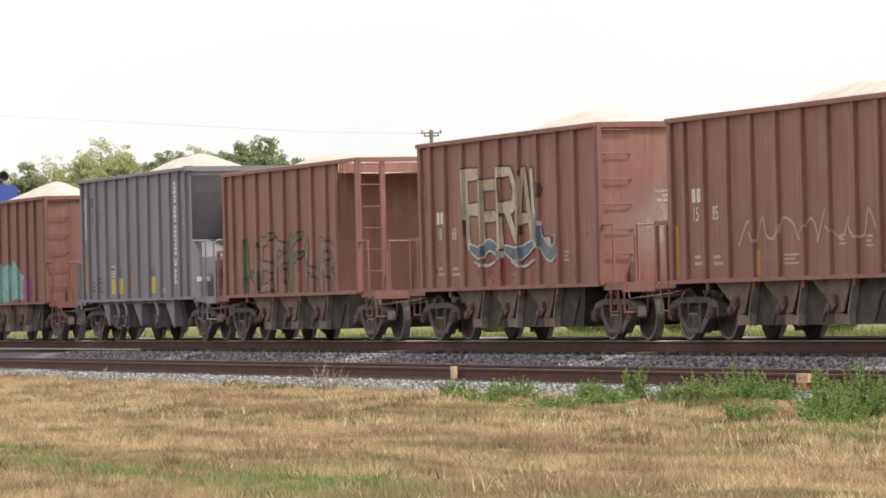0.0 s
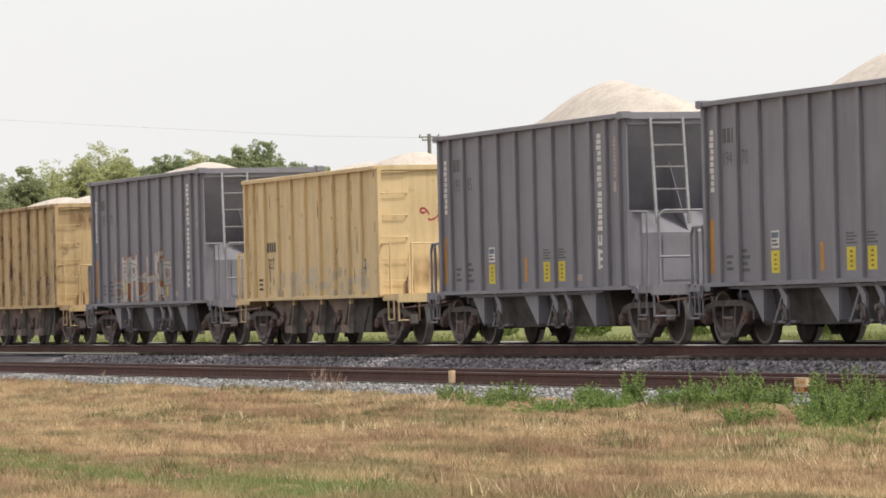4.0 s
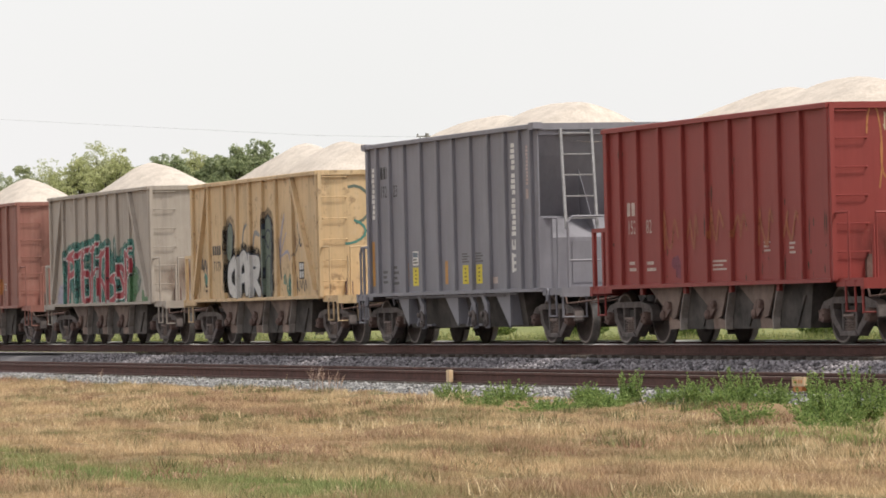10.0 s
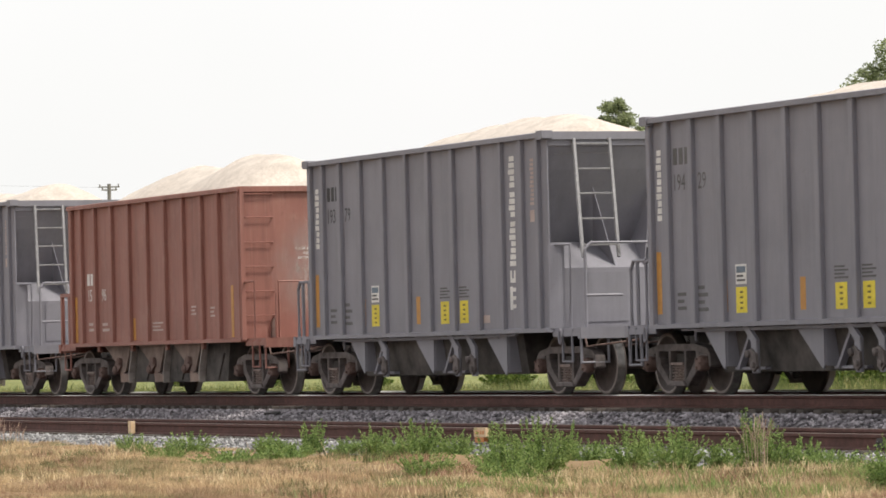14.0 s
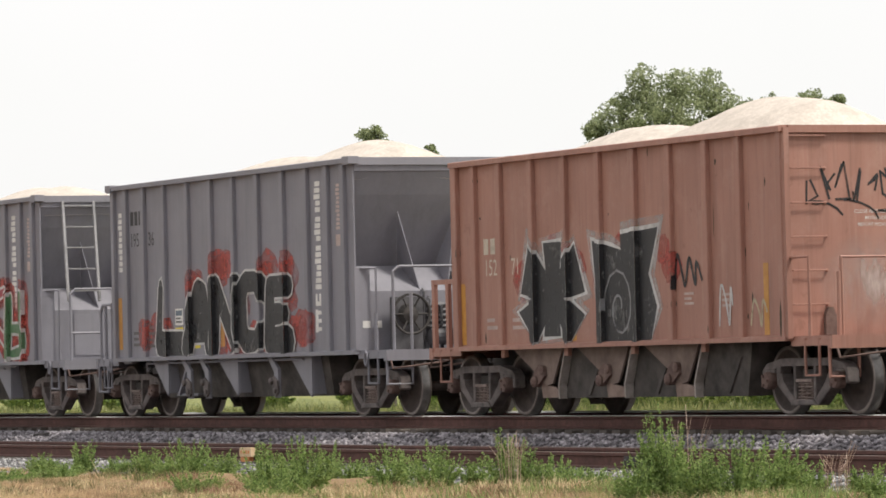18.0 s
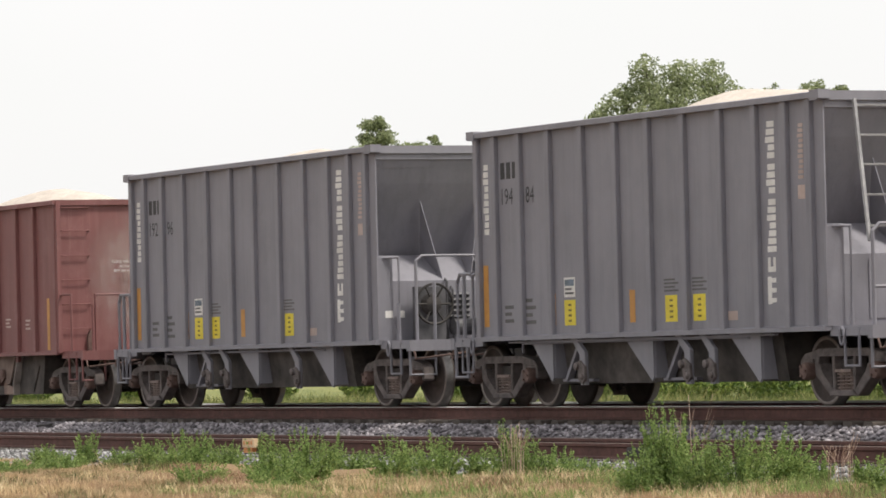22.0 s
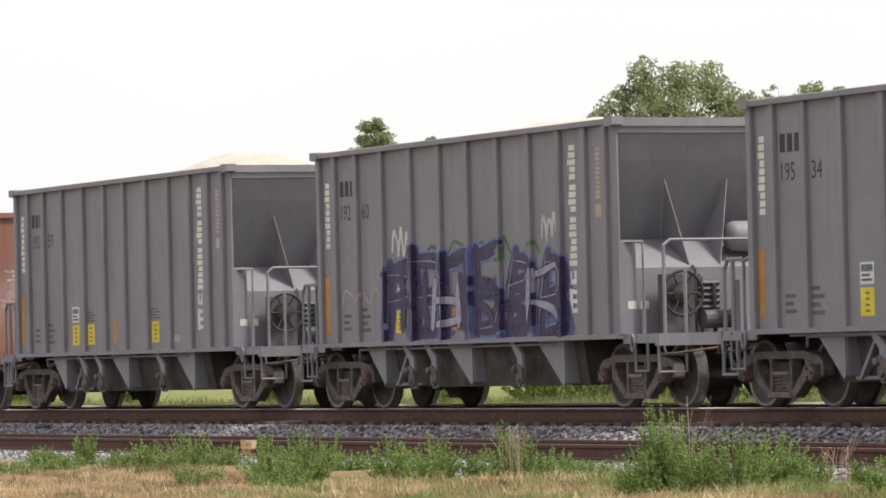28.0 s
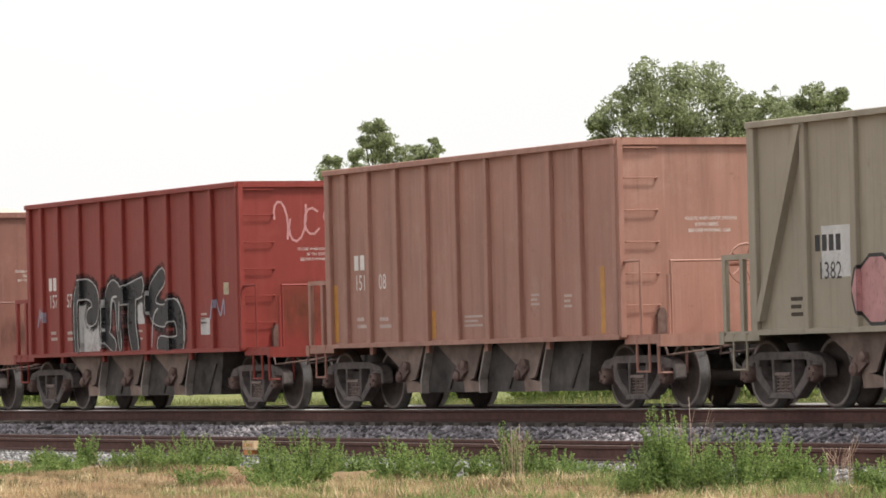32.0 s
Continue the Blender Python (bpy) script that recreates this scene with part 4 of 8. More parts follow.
# kind, paint, leading edge of the side at 0 s, load (place along the car, height over the rim) and label
TRAIN = [
    ("brown", BROWN3, -130.93, ((0.5, 0.55),), "red-brown hopper car with a turquoise and pink painted lower side"),
    ("grey_wheel", GREY, -117.13, ((0.55, 0.5),), "grey hopper car with yellow placards, heaped with pale stone"),
    ("cutaway", BROWN, -104.04, ((0.5, 0.35),), "faded brown hopper car with green scrawls and an open end"),
    ("tall", BROWN, -89.97, ((0.6, 0.45),), "brown hopper car with white, blue and red painted letters"),
    ("brown", BROWN, -76.47, ((0.55, 0.4),), "brown hopper car with faded white tags on its side"),
    ("low", YELLOW_WORN, -62.95, ((0.5, 0.3), (0.8, 0.25)), "scratched and stained yellow hopper car"),
    ("grey_ladder", GREY, -49.50, ((0.5, 0.35),), "grey hopper car with white and orange graffiti low on its side"),
    ("low", CREAM, -35.86, ((0.45, 0.25, 0.5), (0.82, 0.35, 0.3)), "stained cream-yellow hopper car with peeling lower panels"),
    ("grey_ladder", GREY, -22.30, ((0.6, 0.85),), "dark grey hopper car with yellow placards and a steep stone heap"),
    ("grey_ladder", GREY, -8.48, ((0.6, 0.75),), "dark grey hopper car with a white ladder at its end"),
    ("low", RUSTY, 5.42, ((0.5, 0.98), (0.82, 0.55)), "badly rusted yellow hopper car with pale patches"),
    ("brown", BROWN, 18.97, ((0.56, 0.85, 0.42), (0.86, 0.5)), "brown hopper car with a white painted petal-shaped tag on its end"),
    ("brown", BROWN2, 32.79, ((0.55, 0.84),), "red-brown hopper car with blue-black and white block letters"),
    ("diag_tall", TAN_GREY, 46.30, ((0.5, 0.85),), "tan-grey hopper car with red and teal graffiti"),
    ("diag", YELLOW, 59.89, ((0.45, 0.85), (0.75, 0.8)), "yellow hopper car with grey-green figures and white bubble letters"),
    ("grey_ladder", GREY, 73.20, ((0.4, 0.5), (0.75, 0.6)), "grey hopper car with a white ladder and yellow placards"),
    ("brown", DARK_RED, 86.94, ((0.45, 0.55), (0.75, 0.6)), "dark red hopper car with faded orange scrawls"),
    ("diag", YELLOW, 100.53, ((0.4, 0.65), (0.72, 0.85)), "yellow hopper car with blue and pink painted figures"),
    ("diag_tall", TAN_GREY, 114.09, ((0.4, 0.5), (0.72, 0.75)), "plain tan-grey hopper car with diagonal end braces"),
    ("grey_ladder", GREY, 127.54, ((0.45, 0.42), (0.8, 0.45)), "grey hopper car with a white ladder and yellow placards"),
    ("brown", BROWN2, 141.51, ((0.38, 0.75, 0.45), (0.75, 0.8, 0.45)), "plain red-brown hopper car heaped with pale stone"),
    ("grey_ladder", GREY, 154.92, ((0.45, 0.4), (0.7, 0.5)), "grey hopper car with pale worn streaks and a white ladder"),
    ("grey_ladder", GREY, 168.80, ((0.45, 0.35), (0.75, 0.45)), "grey hopper car with a white ladder and yellow placards"),
    ("grey_ladder", GREY, 182.65, ((0.45, 0.45), (0.72, 0.55)), "grey hopper car with orange and teal graffiti"),
    ("low", YELLOW, 196.53, ((0.5, 0.7),), "yellow hopper car with rusty posts and grey graffiti"),
    ("grey_ladder", GREY, 209.92, ((0.7, 0.35),), "grey hopper car with green and white letters edged in red"),
    ("grey_wheel", GREY, 223.76, ((0.45, 0.3), (0.75, 0.4)), "grey hopper car with black letters edged in white and red"),
    ("brown", ORANGE_BROWN, 237.59, ((0.38, 0.40), (0.75, 0.60)), "brown hopper car with a black and white painted emblem"),
    ("grey_wheel", GREY, 251.13, ((0.60, 0.58, 0.5),), "grey hopper car with a brake wheel and yellow placards"),
    ("low", YELLOW, 264.84, ((0.62, 0.72, 0.5),), "yellow hopper car with faint purple scrawls"),
    ("brown", MAROON, 278.34, ((0.62, 0.4),), "maroon hopper car with a pale dusted end"),
    ("grey_wheel", GREY, 291.88, ((0.5, 0.2),), "grey hopper car with a brake wheel and yellow placards"),
    ("grey_ladder", GREY, 305.63, ((0.6, 0.3),), "grey hopper car with a white ladder and yellow placards"),
    ("brown", ORANGE_BROWN, 319.50, ((0.6, 0.3), (0.72, 0.35)), "orange-brown hopper car with peeling white paint and teal letters"),
    ("grey_wheel", GREY, 333.20, ((0.5, 0.12),), "grey hopper car with small white tags and yellow placards"),
    ("grey_ladder", GREY, 346.75, ((0.5, 0.4), (0.75, 0.4)), "grey hopper car with a white ladder and yellow placards"),
    ("tall", ORANGE_BROWN, 360.62, ((0.65, 0.5),), "orange-brown hopper car with a round pipe on its end"),
    ("brown", BROWN2, 374.33, ((0.6, 0.35),), "plain red-brown hopper car heaped with pale stone"),
    ("grey_wheel", GREY, 387.72, ((0.7, 0.4),), "grey hopper car with a brake wheel and yellow placards"),
    ("grey_wheel", GREY, 401.49, ((0.6, 0.25),), "grey hopper car with purple and blue graffiti"),
    ("grey_ladder", GREY, 415.43, ((0.5, 0.1),), "grey hopper car with a white ladder and yellow placards"),
    ("low", CREAM, 429.31, ((0.65, 0.4),), "cream-yellow hopper car with large black letters edged in white"),
    ("brown", BROWN3, 442.75, ((0.65, 0.35),), "plain brown hopper car heaped with pale stone"),
    ("brown", RED, 456.25, ((0.7, 0.15),), "red hopper car with black letters edged in white"),
    ("brown", ORANGE_BROWN, 469.72, ((0.6, 0.12),), "brown hopper car with a sunlit peach-coloured end"),
    ("diag_tall", PALE_GREEN, 483.40, ((0.5, 0.1),), "pale grey-green hopper car with a pink painted figure"),
]

STONE_LOAD = plain("pale_stone_load", (0.48, 0.415, 0.355), (0.65, 0.58, 0.515), 20, 0.95, bumps=0.5)


def load_mesh(peaks, length, top, seed):
    h = length / 2 - 0.06
    nx, ny = 72, 26
    v = []
    for j in range(ny + 1):
        for i in range(nx + 1):
            x, y = -h + 2 * h * i / nx, -1.33 + 2.66 * j / ny
            u = (x + length / 2) / length
            z = 0
            for p, hh, *wide in peaks:
                w = wide[0] if wide else 0.40
                z = max(z, (hh * 0.85 + 0.32) * max(0, 1 - abs((u - p) / w) ** 1.85))
            across = max(0, 1 - abs(y / 1.5) ** 1.5) * min(1, (h - abs(x)) / 1.0) ** 0.7
            z = z * across - 0.32 + 0.09 * noise.noise((x * 0.8, y * 0.8, seed)) + 0.014 * noise.noise((x * 4, y * 4, seed))
            v.append((x, y, top + z))
    f = [(j * (nx + 1) + i, j * (nx + 1) + i + 1, (j + 1) * (nx + 1) + i + 1, (j + 1) * (nx + 1) + i) for j in range(ny) for i in range(nx)]
    me = raw_mesh("stone_load", v, f, STONE_LOAD)
    me.shade_smooth()
    return me


def cutaway_car(name, mat):
    """An older car: its side stops short and leaves a ladder frame open at the trailing end."""
    root = brown_car(name, BROWN_POSTS[:9] + (8.5,), mat)
    h = BROWN_L / 2
    for ob in list(root.children):
        if ob.name.startswith("side_sheet"):
            for p in ob.data.vertices:
                if p.co.x > 0:
                    p.co.x = 8.55 - h
        if ob.name.startswith("end_sheet") and ob.data.vertices[0].co.x > 0:
            for p in ob.data.vertices:
                p.co.x -= 1.28 if p.co.z > 2 else 1.36
                p.co.z = min(p.co.z, 3.7)
    for y in (-1.36, -0.84):
        bm = bmesh.new()
        box(bm, h - 0.04, h + 0.06, y - 0.05, y + 0.05, 1.0, 3.68)
        painted(part("ladder_stile", bm, mat, root))
    return root


# posts, length and height of each kind of car
KINDS = {"brown": (BROWN_POSTS, BROWN_L, BROWN_TOP), "tall": (TALL_POSTS, TALL_L, TALL_TOP), "low": (LOW_POSTS, LOW_L, LOW_TOP), "cutaway": (BROWN_POSTS, BROWN_L, BROWN_TOP),
         "diag": (DIAG_POSTS, BROWN_L, DIAG_TOP), "diag_tall": (DIAG_POSTS, BROWN_L, BROWN_TOP), "grey_wheel": (GREY_POSTS, GREY_L, GREY_TOP), "grey_ladder": (GREY_POSTS, GREY_L, GREY_TOP)}
MASTERS = {}
cars, loads = [], []
for i, (kind, mat, lead, peaks, label) in enumerate(TRAIN):
    posts, length, top = KINDS[kind]
    here = pose(lead + length / 2, TRACK, 0)
    if kind not in MASTERS:
        if kind == "cutaway":
            car = cutaway_car("hopper_car", mat)
        elif kind.startswith("grey"):
            car = grey_car("hopper_car", mat, kind == "grey_wheel")
        else:
            car = brown_car("hopper_car", posts, mat, kind.startswith("diag"), length, top)
        MASTERS[kind] = car
        car.matrix_basis = here
    else:
        car = copy_thing(MASTERS[kind], here)
        for ob in car.children_recursive:
            if ob.get("paint") and ob.material_slots[0].material is not GALV:
                ob.material_slots[0].link = "OBJECT"
                ob.material_slots[0].material = mat
    if i in (5, 10, 24):
        for ob in car.children:
            if ob.name.startswith("side_post") and ob.data.users > 1 or ob.name.startswith(("top_rim", "side_posts")):
                ob.material_slots[0].link = "OBJECT"
                ob.material_slots[0].material = RUST_POST
    tagged(car, label, "hopper car", "hopper cars of the train")
    cars.append((car, lead + length / 2, length))
    heap = tagged(new("stone_load", load_mesh(peaks, length, top, i * 7.3)), "heap of pale cream crushed stone in a hopper car", "stone heap", "stone loads of the train")
    heap.matrix_basis = here
    loads.append((heap, lead + length / 2))


# ---- trees and pole ----
# Leaf colours are lifted and greyed to carry the haze before the trees.
LEAF_DARK = island("oak_leaves", [(0.0, (0.204, 0.234, 0.126)), (0.6, (0.360, 0.390, 0.216)), (1.0, (0.516, 0.534, 0.318))], 0.6, translucent=0.45)
LEAF_LIGHT = island("pale_leaves", [(0.0, (0.276, 0.296, 0.138)), (0.6, (0.469, 0.490, 0.248)), (1.0, (0.662, 0.662, 0.372))], 0.6, translucent=0.45)
LEAF_PINE = island("pine_needles", [(0.0, (0.180, 0.222, 0.114)), (0.6, (0.318, 0.366, 0.198)), (1.0, (0.468, 0.504, 0.300))], 0.6, translucent=0.4)
LEAF_AIRY = island("grey_green_leaves", [(0.0, (0.169, 0.198, 0.107)), (0.6, (0.305, 0.346, 0.187)), (1.0, (0.475, 0.509, 0.294))], 0.6, translucent=0.55)
BARK = plain("bark", (0.05, 0.04, 0.03), (0.12, 0.10, 0.085), 8, 0.9, bumps=0.5)


def leaves_mesh(name, clumps, per, size, mat, rng):
    """Leaves round clump centres (x, y, z, radius)."""
    cl = np.array(clumps)
    k = len(cl) * per
    c = np.repeat(cl, per, 0)
    d = rng.normal(size=(k, 3))
    d /= np.linalg.norm(d, axis=1, keepdims=True)
    r = rng.uniform(0.35, 1.0, (k, 1)) ** 0.6
    p = c[:, :3] + d * r * c[:, 3:4] * np.array([1, 1, 0.75])
    a = rng.normal(size=(k, 3))
    a /= np.linalg.norm(a, axis=1, keepdims=True)
    b = np.cross(a, rng.normal(size=(k, 3)))
    b /= np.linalg.norm(b, axis=1, keepdims=True)
    s = rng.uniform(0.6, 1.3, (k, 1)) * size
    V = np.stack([p - a * s, p + b * s * 0.45, p + a * s, p - b * s * 0.45], 1).reshape(-1, 3)
    F = np.arange(k * 4).reshape(-1, 4)
    return raw_mesh(name, V, F, mat)


def leaf_tufts(lobes, per, size, mat, rng, tufts=9, ragged=0.8):
    """Leaves in small tufts scattered through rounded lobes (x, y, z, radius), with gaps between the tufts."""
    cl = []
    for x, y, z, r in lobes:
        for _ in range(max(4, int(tufts * (0.5 + r)))):
            d = rng.normal(size=3)
            d = d / np.linalg.norm(d) * r * rng.uniform(0.25, 1.0) ** 0.5 * rng.uniform(1 - ragged * 0.5, 1 + ragged * 0.25)
            cl.append((x + d[0], y + d[1], z + d[2] * 0.85, r * rng.uniform(0.14, 0.34) + 0.06))
    return leaves_mesh("crown", cl, per, size, mat, rng)


def lobed_tree(name, x, y, lobes, mat, seed, label, per=70, leaf=0.075, tufts=12, trunk=0.16, fork=3.4, limb=0.035):
    """A forked trunk, a limb into each lobe of the crown, and the lobes' leaves."""
    rng = np.random.default_rng(seed)
    root = new(name)
    top = max(lobes, key=lambda q: q[2])
    n, bm = 8, bmesh.new()
    pts = [Vector((0, 0, -0.1)), Vector((0.06, 0.04, fork * 0.5)), Vector((0.02, -0.05, fork)), Vector((top[0] * 0.6, top[1] * 0.6, (fork + top[2]) / 2)), Vector((top[0], top[1], top[2]))]
    rings = [[bm.verts.new(p + Vector((trunk * w * math.cos(k * 0.7854), trunk * w * math.sin(k * 0.7854), 0))) for k in range(n)] for p, w in zip(pts, (1.25, 1.0, 0.8, 0.42, 0.12))]
    for a, b in zip(rings, rings[1:]):
        for k in range(n):
            bm.faces.new((a[k], a[(k + 1) % n], b[(k + 1) % n], b[k]))
    part("trunk", bm, BARK, root)
    for lx, ly, lz, r in lobes:
        if (lx, ly, lz, r) == top:
            continue
        end = Vector((lx, ly, lz))
        start = pts[2].lerp(pts[3], min(1.0, max(0.0, (lz - fork) / (top[2] - fork))) * 0.8)
        bm = bmesh.new()
        tube(bm, [start, start.lerp(end, 0.5) + Vector((0, 0, 0.12 * r)), end], limb, 5)
        for k in range(3):
            tip = end + Vector(rng.normal(size=3) * r * 0.45)
            tube(bm, [start.lerp(end, 0.7), tip], limb * 0.35, 4)
        part("limb", bm, BARK, root)
    part("crown", leaf_tufts(lobes, per, leaf, mat, rng, tufts), None, root)
    root.location = (x, y, ground_z(x, y) - 0.05)
    return tagged(root, label, "tree", "trees behind the train")


def place(yaw, y):
    """A point at that distance across the tracks, in the direction yaw degrees to the left of straight across."""
    return -y * math.tan(radians(yaw + 0.12)), y


def dome(height, width, seed, pine):
    """The lobes of a tall crown: a peak as wide as its tip, and shoulders that step down and out around it."""
    rng = np.random.default_rng(seed)
    r = width / 2
    out = [(0.0, 0.0, height - r * 0.62, r * 0.72), (rng.uniform(-0.3, 0.3) * r, 0.2, height - r * 1.25, r * 0.85)]
    for j in range(30):
        a, f = j * 2.4 + seed, (j + 0.5) / 30
        d = r * (0.45 + 1.5 * f) * rng.uniform(0.75, 1.2)
        drop = (0.9 if pine else 0.7) * d + r * rng.uniform(0.45, 1.1) + 3.0 * f * f
        out.append((math.cos(a) * d, math.sin(a) * d, height - drop, r * rng.uniform(0.28, 0.52) * (1 + 0.6 * f)))
    return out


# x, y, height, width at the tip, kind
TREES = ((-353.4, 84, 12.7, 2.6, 0), (-330.2, 80, 12.3, 2.0, 0), (-347.3, 86, 13.3, 2.8, 1), (-322.4, 82, 12.7, 2.0, 1), (-325.1, 84, 13.8, 2.6, 1), (-303.5, 80, 12.4, 1.9, 1), (-322.5, 86, 11.9, 1.6, 0),
         (-303.8, 82, 11.5, 1.5, 2), (-307.6, 84, 12.3, 1.7, 2), (-289.3, 80, 11.4, 1.4, 2), (-306.4, 86, 12.5, 1.9, 1), (-288.6, 82, 11.3, 1.4, 2), (-292.2, 84, 11.6, 1.5, 2), (-275.5, 80, 11.5, 1.5, 2),
         (-290.6, 86, 12.4, 1.7, 2), (-274.1, 82, 10.6, 1.2, 2), (-276.9, 84, 10.7, 1.6, 2), (-259.2, 80, 9.8, 1.6, 0))
for i, (x, y, hgt, wid, k) in enumerate(TREES):
    lobed_tree("pine_tree" if k == 2 else "tree", x, y, dome(hgt, wid * 1.35, 500 + i, k == 2), (LEAF_DARK, LEAF_LIGHT, LEAF_PINE)[k], 700 + i,
               ("leafy dark green tree behind the train", "pale olive-green leafy tree behind the train", "dark green pine tree behind the train")[k],
               per=(34, 26, 38)[k], leaf=(0.10, 0.09, 0.09)[k], tufts=(19, 16, 22)[k], trunk=0.22, fork=4.0)


def across(base, lobes, low, seed):
    """Lobes given across the line of sight, at their height, with others below and round about to fill the crown."""
    rng = np.random.default_rng(seed)
    out = [(0.47 * o + 0.88 * d, 0.88 * o - 0.47 * d, z + 0.05, r * 1.12) for o, z, r in lobes for d in [rng.uniform(-0.9, 0.9)]]
    for o, z, r in lobes:
        o, d = o + rng.uniform(-0.2, 0.2), rng.uniform(-0.9, 0.9)
        out.append((0.47 * o + 0.88 * d, 0.88 * o - 0.47 * d, z - 0.5, r * 1.08))
    lo, hi = min(o for o, _, _ in lobes), max(o for o, _, _ in lobes)
    for j in range(low):
        o, d = rng.uniform(lo, hi), rng.uniform(-1.4, 1.4)
        out.append((0.47 * o + 0.88 * d, 0.88 * o - 0.47 * d, 8.7 - 3.8 * rng.random() ** 1.3, rng.uniform(0.45, 0.8)))
    return out


AIRY = "airy grey-green leafy tree with sky showing through"
for base, lobes, low, seed, lab in (
        ((-129, 70), ((-2.5, 9.0, .55), (-2.9, 8.7, .33), (-2.0, 9.4, .4), (-1.3, 10.2, .54), (-.8, 9.5, .71), (-.3, 10.1, .57), (-.1, 9.1, .88), (.6, 10.1, .6), (1.2, 9.4, .66), (.8, 8.8, .84), (1.7, 8.8, .59), (-1.3, 8.8, .72), (1.9, 9.3, .31)), 20, 311, AIRY),
        ((-125, 72), ((-1.1, 9.0, .46), (-.5, 8.8, .52), (.2, 9.2, .42), (.7, 9.0, .41), (1.0, 9.2, .24), (-.2, 9.0, .38)), 10, 312, AIRY),
        ((-155.6, 72), ((-.6, 9.7, .42), (-.8, 10.0, .25), (-.3, 10.0, .29), (-.2, 9.2, .46), (.5, 9.0, .41), (1.2, 8.9, .37), (1.7, 9.1, .22), (1.6, 9.4, .14), (.9, 9.2, .18)), 10, 313, "slender airy tree with a thin twin top"),
        ((-161.8, 73), ((.5, 9.2, .28), (.3, 9.1, .21), (-.3, 9.0, .19), (-.7, 9.0, .19)), 6, 314, "thin young tree with sparse leaves")):
    lobed_tree("tree", *base, across(base, lobes, low, seed), LEAF_AIRY, seed, lab, per=28, leaf=0.060, tufts=31, trunk=0.12, fork=3.6, limb=0.016)

# utility pole with crossarms and a wire
UTIL = plain("weathered_pole", (0.17, 0.155, 0.14), (0.30, 0.28, 0.26), 5, 0.9)
POLE = (-238.95, 80.0)
pole = new("utility_pole")
pole.location = (*POLE, -0.62)
bm = bmesh.new()
tube(bm, [(0, 0, 0), (0, 0, 6), (0, 0, 10.62)], 0.10, 10)
part("mast", bm, UTIL, pole)
for z, w in ((10.46, 0.55), (10.30, 0.40)):
    bm = bmesh.new()
    prism(bm, [(-0.33 * w - 0.04, -0.94 * w), (-0.33 * w + 0.04, -0.94 * w), (0.33 * w + 0.04, 0.94 * w), (0.33 * w - 0.04, 0.94 * w)], z - 0.035, z + 0.035, "z")
    part("crossarm", bm, UTIL, pole)
    for k in (-0.9, 0.9):
        bm = bmesh.new()
        lathe(bm, [(0.02, z + 0.03), (0.04, z + 0.06), (0.04, z + 0.14), (0.02, z + 0.16)], 8, "z", (k * w * 0.33, k * w * 0.94, 0))
        part("insulator", bm, UTIL, pole)
tagged(pole, "weathered wooden utility pole with two crossarms", "utility pole")
WIRE = plain("cable", (0.30, 0.30, 0.31), (0.40, 0.40, 0.41), 3, 0.6)
bm = bmesh.new()
tube(bm, [(-238.95, 80.00, 9.80), (-251.00, 77.35, 10.43), (-260.95, 75.16, 11.13), (-274.83, 72.11, 12.10), (-290.02, 68.76, 13.18), (-312.81, 63.75, 14.80)], 0.005, 4)
tagged(part("overhead_wire", bm, WIRE, None), "thin grey overhead wire strung from a pole", "wire", "overhead wires")

